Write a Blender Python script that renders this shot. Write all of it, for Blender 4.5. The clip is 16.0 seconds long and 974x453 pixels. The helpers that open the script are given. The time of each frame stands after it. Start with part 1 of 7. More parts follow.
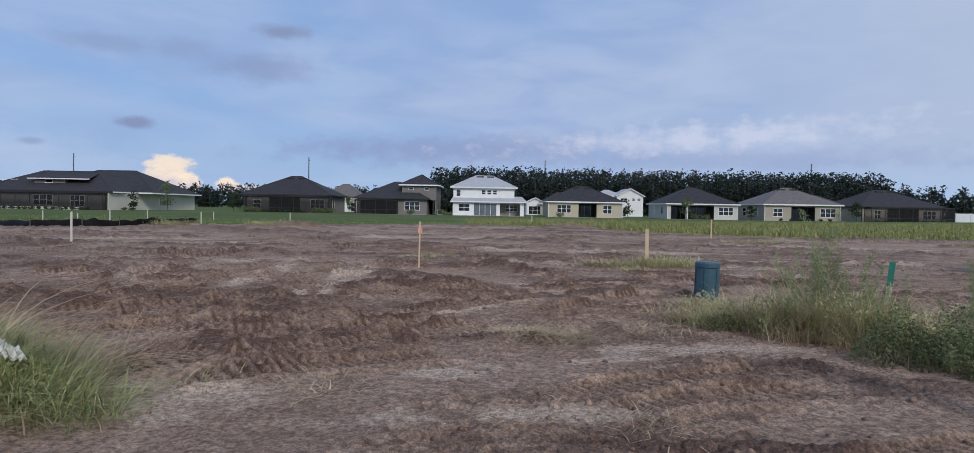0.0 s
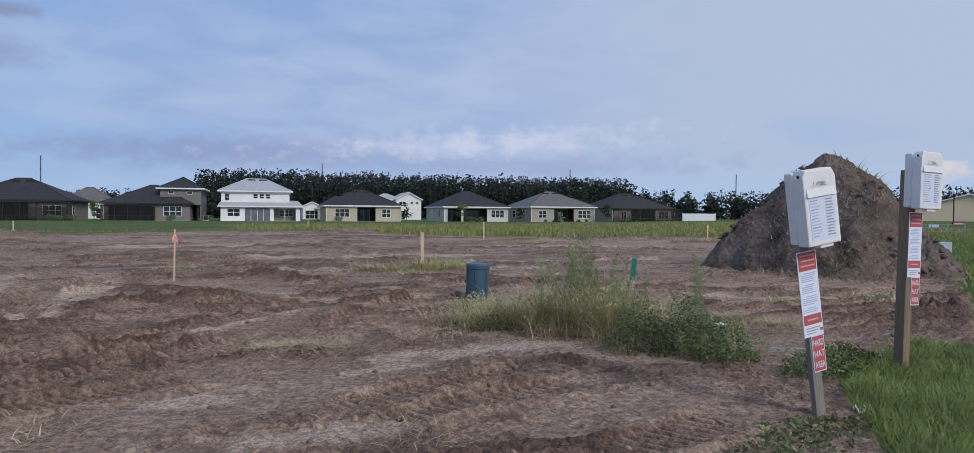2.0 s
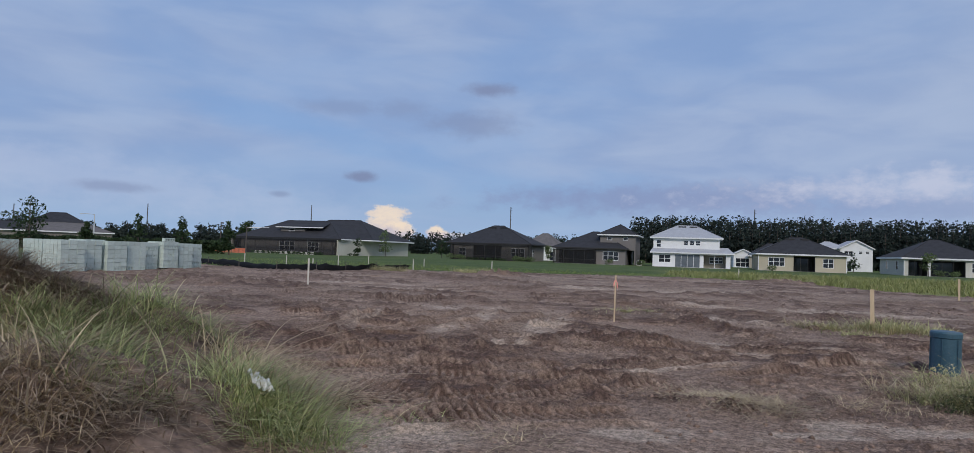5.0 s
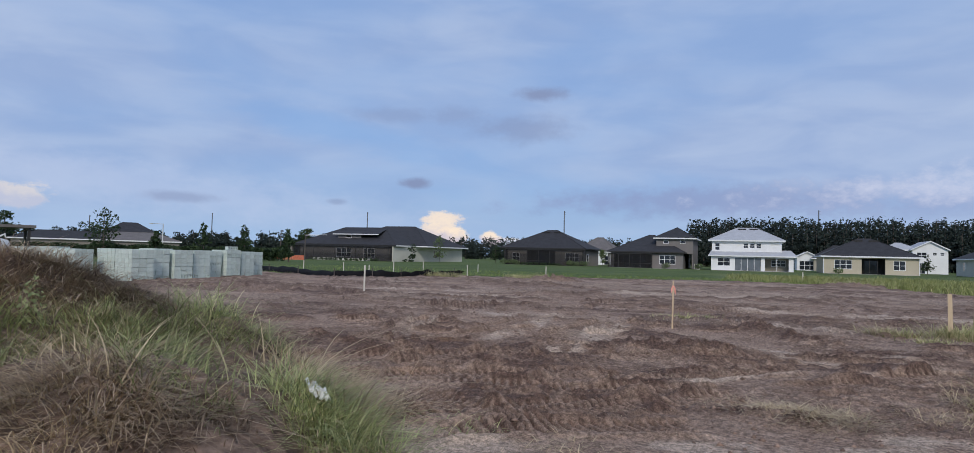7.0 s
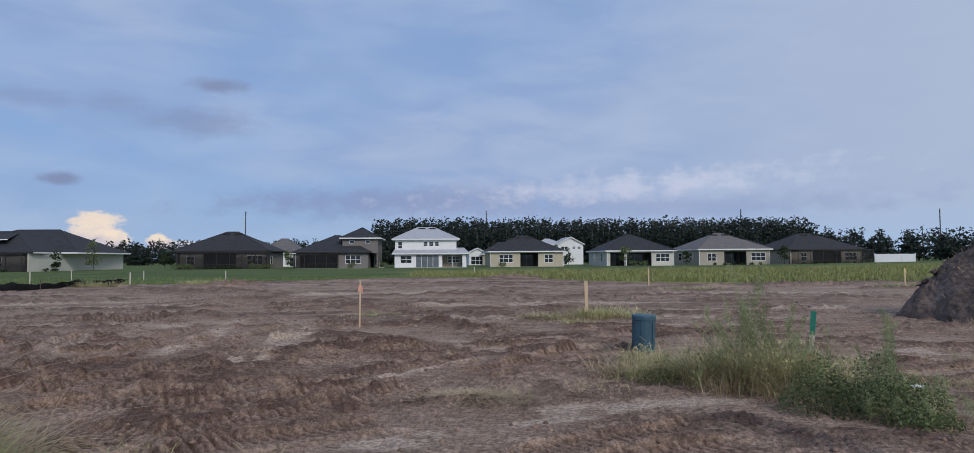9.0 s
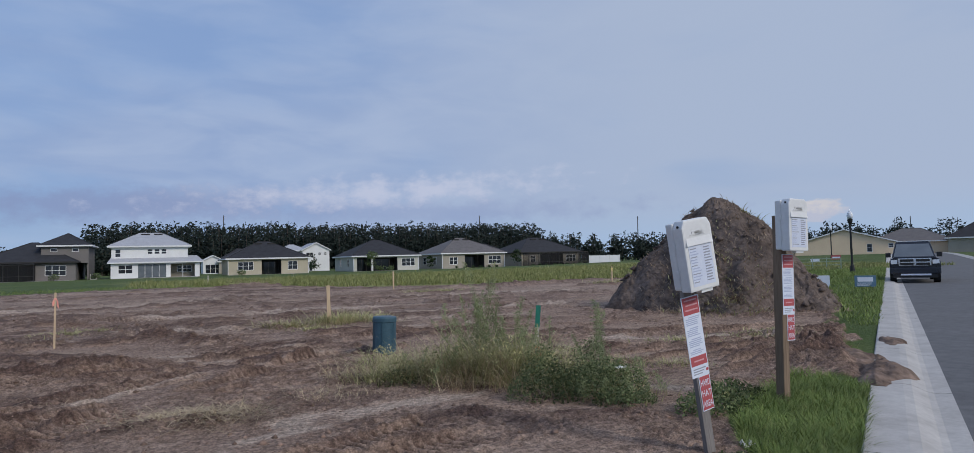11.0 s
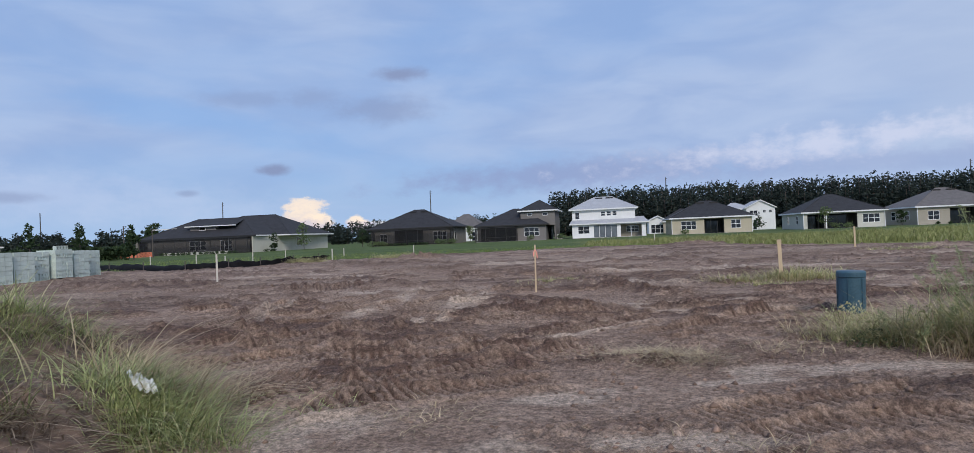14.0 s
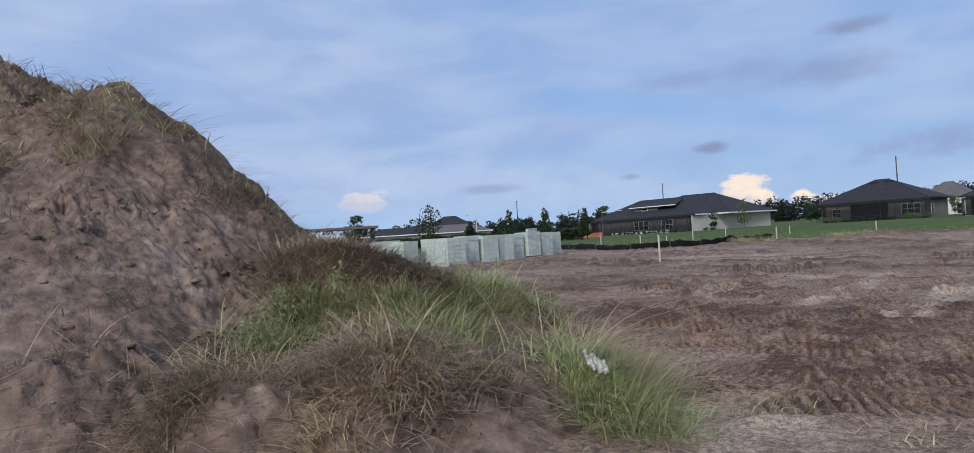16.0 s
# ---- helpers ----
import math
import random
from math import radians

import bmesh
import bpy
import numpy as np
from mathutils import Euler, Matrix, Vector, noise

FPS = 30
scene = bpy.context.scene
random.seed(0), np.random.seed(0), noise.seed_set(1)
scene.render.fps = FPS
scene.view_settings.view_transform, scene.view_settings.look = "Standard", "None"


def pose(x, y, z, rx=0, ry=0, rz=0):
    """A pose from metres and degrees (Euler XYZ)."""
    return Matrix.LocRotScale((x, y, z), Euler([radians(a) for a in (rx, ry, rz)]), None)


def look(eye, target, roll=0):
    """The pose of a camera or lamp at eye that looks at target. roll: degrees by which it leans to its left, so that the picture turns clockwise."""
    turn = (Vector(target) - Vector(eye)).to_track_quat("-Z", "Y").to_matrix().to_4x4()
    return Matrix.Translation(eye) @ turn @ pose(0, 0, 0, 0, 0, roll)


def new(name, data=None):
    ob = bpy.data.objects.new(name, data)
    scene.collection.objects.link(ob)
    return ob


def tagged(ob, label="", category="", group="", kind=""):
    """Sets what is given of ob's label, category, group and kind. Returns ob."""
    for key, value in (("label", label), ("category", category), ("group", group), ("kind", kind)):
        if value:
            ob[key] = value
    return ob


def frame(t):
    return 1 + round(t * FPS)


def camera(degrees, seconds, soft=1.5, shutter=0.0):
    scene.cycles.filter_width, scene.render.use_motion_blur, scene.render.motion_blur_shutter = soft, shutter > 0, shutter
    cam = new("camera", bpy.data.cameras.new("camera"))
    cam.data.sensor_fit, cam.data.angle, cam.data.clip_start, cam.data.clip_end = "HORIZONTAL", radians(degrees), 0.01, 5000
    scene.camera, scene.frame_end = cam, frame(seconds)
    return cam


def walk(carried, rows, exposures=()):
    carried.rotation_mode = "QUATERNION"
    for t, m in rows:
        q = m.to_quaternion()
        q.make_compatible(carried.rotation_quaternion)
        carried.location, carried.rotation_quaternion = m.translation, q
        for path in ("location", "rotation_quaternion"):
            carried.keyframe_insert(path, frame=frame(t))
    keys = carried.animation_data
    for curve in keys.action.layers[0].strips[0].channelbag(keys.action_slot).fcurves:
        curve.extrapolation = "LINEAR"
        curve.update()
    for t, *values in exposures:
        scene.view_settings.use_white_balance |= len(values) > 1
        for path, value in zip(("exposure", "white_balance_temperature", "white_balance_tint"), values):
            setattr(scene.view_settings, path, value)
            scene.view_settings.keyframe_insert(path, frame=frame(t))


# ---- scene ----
cam = camera(72.2, 16.0, soft=0.6)
PATH = [
    (0, (0.106, 0.1, 1.415), (0.101, 2.1, 1.359), 1.0),
    (0.5, (0.16, 0.161, 1.422), (0.433, 2.142, 1.382), 0.6),
    (1, (0.208, 0.219, 1.429), (0.654, 2.169, 1.389), 0.4),
    (1.5, (0.24, 0.266, 1.434), (0.792, 2.188, 1.397), 0.4),
    (2, (0.249, 0.291, 1.428), (0.886, 2.187, 1.391), 0.4),
    (2.5, (0.217, 0.263, 1.446), (0.924, 2.134, 1.42), 0.5),
    (3, (0.173, 0.199, 1.467), (0.865, 2.075, 1.459), 0.4),
    (3.5, (0.139, 0.111, 1.486), (0.548, 2.069, 1.5), 0.7),
    (4, (0.14, 0.012, 1.496), (0.134, 2.011, 1.544), 1.0),
    (4.5, (0.164, -0.071, 1.504), (-0.218, 1.891, 1.573), 1.7),
    (5, (0.194, -0.121, 1.512), (-0.395, 1.789, 1.588), 1.9),
    (5.2, (0.198, -0.127, 1.513), (-0.431, 1.77, 1.595), 1.6),
    (5.7, (0.198, -0.122, 1.518), (-0.538, 1.736, 1.605), 1.4),
    (6.2, (0.191, -0.1, 1.529), (-0.625, 1.724, 1.617), 1.4),
    (6.7, (0.181, -0.072, 1.54), (-0.627, 1.755, 1.627), 1.4),
    (7.3, (0.172, -0.05, 1.547), (-0.417, 1.859, 1.633), 1.2),
    (7.5, (0.168, -0.043, 1.548), (-0.295, 1.901, 1.634), 0.9),
    (8, (0.154, -0.029, 1.55), (-0.011, 1.962, 1.64), 0.2),
    (8.5, (0.143, -0.021, 1.553), (0.141, 1.976, 1.644), -0.0),
    (9, (0.145, -0.011, 1.553), (0.311, 1.98, 1.648), -0.4),
    (9.5, (0.177, 0.031, 1.546), (0.576, 1.988, 1.647), -0.6),
    (10, (0.221, 0.084, 1.536), (0.75, 2.009, 1.642), -1.0),
    (10.2, (0.239, 0.105, 1.533), (0.839, 2.009, 1.641), -1.1),
    (10.7, (0.276, 0.149, 1.514), (1.06, 1.986, 1.619), -1.3),
    (11.2, (0.33, 0.214, 1.475), (1.266, 1.979, 1.569), -1.6),
    (11.7, (0.381, 0.278, 1.434), (1.377, 2.01, 1.514), -1.9),
    (12.3, (0.41, 0.322, 1.407), (1.275, 2.124, 1.473), -2.0),
    (12.5, (0.411, 0.332, 1.403), (1.181, 2.177, 1.463), -1.9),
    (13, (0.373, 0.327, 1.386), (0.768, 2.287, 1.441), -2.0),
    (13.5, (0.307, 0.316, 1.368), (0.271, 2.315, 1.411), -2.4),
    (14, (0.226, 0.313, 1.357), (-0.136, 2.28, 1.381), -2.4),
    (14.5, (0.133, 0.335, 1.383), (-0.428, 2.255, 1.4), -2.8),
    (15, (0.089, 0.395, 1.411), (-0.769, 2.202, 1.415), -2.6),
    (15.5, (0.089, 0.494, 1.425), (-1.149, 2.064, 1.446), -3.4),
    (16, (0.071, 0.556, 1.417), (-1.388, 1.923, 1.445), -3.6),
]
EXPOSURES = [(0, 0.0), (2.5, 0.0), (3.0, -0.14), (3.4, -0.18), (5.2, -0.18), (6.8, 0.0), (8.5, 0.0), (9.0, -0.12), (9.4, -0.2), (10.2, -0.2), (12.2, -0.08), (13.0, 0.03), (16.0, 0.1)]
walk(cam, [(t, look(eye, target, roll)) for t, eye, target, roll in PATH], EXPOSURES)

# ==== world and sun ====
SUN_EL, SUN_AZ = radians(34), radians(158)   # azimuth counted from +y towards +x


def sky_world():
    w = bpy.data.worlds.new("sky")
    scene.world = w
    w.use_nodes = True
    nt = w.node_tree
    nt.nodes.clear()
    N = nt.nodes.new
    L = nt.links.new

    def math_(op, a, b=None, c=None):
        n = N("ShaderNodeMath")
        n.operation = op
        for i, v in enumerate((a, b, c)):
            if v is None:
                continue
            if isinstance(v, (int, float)):
                n.inputs[i].default_value = v
            else:
                L(v, n.inputs[i])
        return n.outputs[0]

    def mix(f, a, b):
        n = N("ShaderNodeMix")
        n.data_type = "RGBA"
        for k, v in ((0, f), (6, a), (7, b)):
            if isinstance(v, tuple):
                n.inputs[k].default_value = (*v, 1)
            elif isinstance(v, (int, float)):
                n.inputs[k].default_value = v
            else:
                L(v, n.inputs[k])
        return n.outputs[2]

    def smooth(v, a, b, lo=0.0, hi=1.0):
        n = N("ShaderNodeMapRange")
        n.interpolation_type = "SMOOTHSTEP"
        L(v, n.inputs[0])
        for i, k in enumerate((a, b, lo, hi)):
            n.inputs[1 + i].default_value = k
        return n.outputs[0]

    def noise_(vec, scale, detail=4, rough=0.55, dist=0.0):
        n = N("ShaderNodeTexNoise")
        L(vec, n.inputs["Vector"])
        n.inputs["Scale"].default_value = scale
        n.inputs["Detail"].default_value = detail
        n.inputs["Roughness"].default_value = rough
        n.inputs["Distortion"].default_value = dist
        return n.outputs["Fac"]

    tc = N("ShaderNodeTexCoord")
    sep = N("ShaderNodeSeparateXYZ")
    L(tc.outputs["Generated"], sep.inputs[0])
    X, Y, Z = sep.outputs
    deg = 180 / math.pi
    az = math_("MULTIPLY", math_("ARCTAN2", math_("MULTIPLY", X, -1), Y), deg)
    el = math_("MULTIPLY", math_("ARCSINE", Z), deg)
    sky = N("ShaderNodeTexSky")
    sky.sky_type = "NISHITA"
    sky.sun_disc = False
    sky.sun_elevation, sky.sun_rotation = SUN_EL, SUN_AZ
    sky.air_density, sky.dust_density, sky.ozone_density = 1.0, 1.5, 1.5
    clear = N("ShaderNodeVectorMath")
    clear.operation = "SCALE"
    L(sky.outputs[0], clear.inputs[0])
    clear.inputs[3].default_value = SKY_GAIN
    clear_colour = mix(0.65, clear.outputs[0], (0.20, 0.39, 0.80))
    # coordinates of a flat cloud layer overhead
    up = math_("ADD", math_("MAXIMUM", Z, 0.0), 0.10)
    lay = N("ShaderNodeCombineXYZ")
    L(math_("DIVIDE", X, up), lay.inputs[0])
    L(math_("DIVIDE", Y, up), lay.inputs[1])
    lay = lay.outputs[0]
    # coordinates in the picture of the sky near the horizon
    flat = N("ShaderNodeCombineXYZ")
    L(math_("MULTIPLY", az, 0.05), flat.inputs[0])
    L(math_("MULTIPLY", el, 0.16), flat.inputs[1])
    flat = flat.outputs[0]
    fine = N("ShaderNodeCombineXYZ")
    L(math_("MULTIPLY", az, 0.5), fine.inputs[0])
    L(math_("MULTIPLY", el, 0.8), fine.inputs[1])
    fine = fine.outputs[0]
    # the thin high sheet
    n1 = noise_(lay, 0.36, 3, 0.5, 0.5)
    n2 = noise_(flat, 1.1, 4, 0.5, 0.4)
    veil = math_("ADD", math_("MULTIPLY", n1, 0.6), math_("MULTIPLY", n2, 0.5))
    bias = math_("ADD", veil, math_("MULTIPLY", smooth(az, 32, -30), 0.16))
    cover = smooth(bias, 0.40, 0.68, 0.45, 0.97)
    # clear blue windows on the left half of the sky
    wob = math_("SUBTRACT", noise_(flat, 2.2, 4), 0.5)

    def patch(a0, e0, wa, we, tilt=0.0, ragged=1.2, edge=(1.0, 0.45), warp=None):
        da = math_("DIVIDE", math_("SUBTRACT", az, a0), wa)
        slant = math_("MULTIPLY", math_("SUBTRACT", az, a0), tilt)
        de = math_("DIVIDE", math_("SUBTRACT", math_("SUBTRACT", el, e0), slant), we)
        r = math_("SQRT", math_("ADD", math_("MULTIPLY", da, da), math_("MULTIPLY", de, de)))
        r = math_("ADD", r, math_("MULTIPLY", warp or wob, ragged))
        return smooth(r, *edge)

    blue = math_("MAXIMUM", math_("MULTIPLY", patch(34, 9.9, 13, 1.9, 0.19, 1.6, (1.2, 0.2)), 0.85), math_("MULTIPLY", patch(14, 4.6, 15, 2.4, -0.05, 1.4, (1.3, 0.2)), 0.9))
    blue = math_("MAXIMUM", blue, math_("MULTIPLY", patch(-2, 18, 26, 6, -0.1, 1.2, (1.3, 0.1)), 0.5))
    cover = math_("MULTIPLY", cover, math_("SUBTRACT", 1.0, math_("MULTIPLY", blue, 0.8)))
    n3 = noise_(flat, 2.0, 4, 0.5, 0.4)
    veil_colour = mix(smooth(n3, 0.3, 0.7), (0.315, 0.430, 0.685), (0.42, 0.525, 0.745))
    veil_colour = mix(smooth(az, -5, -45), veil_colour, (0.445, 0.535, 0.715))
    col = mix(cover, clear_colour, veil_colour)
    # haze along the horizon
    col = mix(smooth(el, 5.5, -0.5, 0.0, 0.75), col, (0.39, 0.56, 0.80))
    # low grey and violet bands, white heaps above them
    fw = math_("SUBTRACT", noise_(fine, 0.9, 6, 0.62), 0.5)
    band = patch(2, 4.9, 17, 1.5, -0.02, 1.8, (1.25, 0.2), fw)
    col = mix(math_("MULTIPLY", band, 0.75), col, (0.27, 0.335, 0.56))
    band = patch(-20, 4.2, 22, 1.3, 0.0, 2.2, (1.2, 0.1), fw)
    col = mix(math_("MULTIPLY", band, 0.5), col, (0.30, 0.37, 0.60))
    white = patch(-17, 5.9, 18, 1.5, -0.05, 3.0, (1.1, -0.1), fw)
    col = mix(math_("MULTIPLY", white, 0.85), col, (0.59, 0.64, 0.81))
    white = patch(48, 4.6, 24, 2.2, 0.1, 1.5, (1.2, 0.1), fw)
    col = mix(math_("MULTIPLY", white, 0.5), col, (0.50, 0.59, 0.80))
    # small dark puffs
    for a0, e0, wa, we, k in ((17.1, 13.7, 2.9, 0.75, 0.85), (27.9, 6.0, 1.7, 0.55, 0.9), (18.8, 10.8, 5.2, 1.4, 0.5), (30, 11.6, 4.0, 0.8, 0.35), (34.5, 4.2, 1.0, 0.3, 0.5), (46.5, 4.0, 3.4, 0.55, 0.5), (24.5, 11.8, 3.0, 1.0, 0.35)):
        p = patch(a0, e0, wa, we, 0.0, 1.3, (1.15, 0.2), fw)
        col = mix(math_("MULTIPLY", p, k), col, (0.235, 0.29, 0.47))
    # sunlit heaps behind the houses
    for a0, e0, wa, we in ((25.7, 2.0, 2.0, 1.45), (24.6, 1.6, 1.9, 0.9), (21.4, 1.5, 1.0, 0.75), (20.0, 1.2, 1.6, 0.4), (28.5, 1.1, 1.6, 0.4), (-52.5, 3.2, 2.2, 0.8), (57, 3.5, 2.2, 1.0)):
        p = patch(a0, e0, wa, we, 0.0, 2.2, (1.08, 0.70), fw)
        warm = mix(smooth(math_("ADD", el, math_("MULTIPLY", fw, 5.0)), e0 - we * 0.7, e0 + we * 0.9), (0.66, 0.60, 0.66), (0.98, 0.82, 0.66))
        col = mix(math_("MULTIPLY", p, 0.92 if a0 > 20 and a0 < 29 else 0.45), col, warm)
    bg = N("ShaderNodeBackground")
    L(col, bg.inputs[0])
    bg.inputs[1].default_value = 1.0
    out = N("ShaderNodeOutputWorld")
    L(bg.outputs[0], out.inputs[0])


SKY_GAIN = 0.10
sky_world()
sun = new("sun", bpy.data.lights.new("sun", "SUN"))
sun.data.energy, sun.data.angle, sun.data.color = 1.9, radians(14), (1.0, 0.92, 0.83)
sun.matrix_world = look((-math.sin(-SUN_AZ) * 50 * math.cos(SUN_EL), math.cos(SUN_AZ) * 50 * math.cos(SUN_EL), 50 * math.sin(SUN_EL)), (0, 0, 0))


# ==== materials ====
def material(name, stops, scale=4.0, rough=0.8, bump=0.2, metal=0.0, fine=0.0, detail=5, stretch=(1, 1, 1), jitter=0.0, spec=0.5, coords="Object", bump_scale=None, per="object", bump_distance=0.02):
    """A surface whose colour runs through the stops by a noise, with finer grain and relief."""
    m = bpy.data.materials.new(name)
    m.use_nodes = True
    nt = m.node_tree
    N, L = nt.nodes.new, nt.links.new
    bsdf = nt.nodes["Principled BSDF"]
    tc = N("ShaderNodeTexCoord")
    mp = N("ShaderNodeMapping")
    mp.inputs["Scale"].default_value = stretch
    L(tc.outputs[coords], mp.inputs[0])
    n = N("ShaderNodeTexNoise")
    n.inputs["Scale"].default_value, n.inputs["Detail"].default_value, n.inputs["Roughness"].default_value = scale, detail, 0.6
    L(mp.outputs[0], n.inputs["Vector"])
    ramp = N("ShaderNodeValToRGB")
    e = ramp.color_ramp.elements
    while len(e) < len(stops):
        e.new(0.5)
    for i, c in enumerate(stops):
        e[i].position = 0.28 + 0.44 * i / max(1, len(stops) - 1)
        e[i].color = (*c, 1)
    L(n.outputs["Fac"], ramp.inputs[0])
    colour = ramp.outputs[0]
    if fine:
        n2 = N("ShaderNodeTexNoise")
        n2.inputs["Scale"].default_value, n2.inputs["Detail"].default_value = scale * 9, 4
        L(mp.outputs[0], n2.inputs["Vector"])
        mr = N("ShaderNodeMapRange")
        L(n2.outputs["Fac"], mr.inputs[0])
        mr.inputs[1].default_value, mr.inputs[2].default_value = 0.25, 0.75
        mr.inputs[3].default_value, mr.inputs[4].default_value = 1 - fine, 1 + fine
        mul = N("ShaderNodeVectorMath")
        mul.operation = "SCALE"
        L(colour, mul.inputs[0])
        L(mr.outputs[0], mul.inputs[3])
        colour = mul.outputs[0]
    if jitter:
        if per == "object":
            r = N("ShaderNodeObjectInfo").outputs["Random"]
        else:
            r = N("ShaderNodeNewGeometry").outputs["Random Per Island"]
        mr = N("ShaderNodeMapRange")
        L(r, mr.inputs[0])
        mr.inputs[3].default_value, mr.inputs[4].default_value = 1 - jitter, 1 + jitter
        mul = N("ShaderNodeVectorMath")
        mul.operation = "SCALE"
        L(colour, mul.inputs[0])
        L(mr.outputs[0], mul.inputs[3])
        colour = mul.outputs[0]
    L(colour, bsdf.inputs["Base Color"])
    bsdf.inputs["Roughness"].default_value = rough
    bsdf.inputs["Metallic"].default_value = metal
    bsdf.inputs["Specular IOR Level"].default_value = spec
    if bump:
        nb = N("ShaderNodeTexNoise")
        nb.inputs["Scale"].default_value, nb.inputs["Detail"].default_value = bump_scale or scale * 6, 6
        L(mp.outputs[0], nb.inputs["Vector"])
        b = N("ShaderNodeBump")
        b.inputs["Strength"].default_value, b.inputs["Distance"].default_value = bump, bump_distance
        L(nb.outputs["Fac"], b.inputs["Height"])
        L(b.outputs[0], bsdf.inputs["Normal"])
    return m


def leaf_material(name, low, high, jitter=0.3, tip=None):
    """Blades and leaves, each island in its own shade of green, a little translucent."""
    m = bpy.data.materials.new(name)
    m.use_nodes = True
    nt = m.node_tree
    N, L = nt.nodes.new, nt.links.new
    bsdf = nt.nodes["Principled BSDF"]
    geo = N("ShaderNodeNewGeometry")
    ramp = N("ShaderNodeValToRGB")
    ramp.color_ramp.elements[0].color = (*low, 1)
    ramp.color_ramp.elements[1].color = (*high, 1)
    if tip:
        el = ramp.color_ramp.elements.new(0.88)
        el.color = (*high, 1)
        ramp.color_ramp.elements[-1].color = (*tip, 1)
    L(geo.outputs["Random Per Island"], ramp.inputs[0])
    tc = N("ShaderNodeTexCoord")
    n = N("ShaderNodeTexNoise")
    n.inputs["Scale"].default_value = 1.1
    L(tc.outputs["Object"], n.inputs["Vector"])
    mr = N("ShaderNodeMapRange")
    L(n.outputs["Fac"], mr.inputs[0])
    mr.inputs[1].default_value, mr.inputs[2].default_value = 0.3, 0.7
    mr.inputs[3].default_value, mr.inputs[4].default_value = 1 - jitter, 1 + jitter
    mul = N("ShaderNodeVectorMath")
    mul.operation = "SCALE"
    L(ramp.outputs[0], mul.inputs[0])
    L(mr.outputs[0], mul.inputs[3])
    L(mul.outputs[0], bsdf.inputs["Base Color"])
    bsdf.inputs["Roughness"].default_value = 0.7
    bsdf.inputs["Specular IOR Level"].default_value = 0.25
    tr = N("ShaderNodeBsdfTranslucent")
    L(mul.outputs[0], tr.inputs[0])
    ms = N("ShaderNodeMixShader")
    ms.inputs[0].default_value = 0.25
    L(bsdf.outputs[0], ms.inputs[1])
    L(tr.outputs[0], ms.inputs[2])
    L(ms.outputs[0], nt.nodes["Material Output"].inputs[0])
    return m


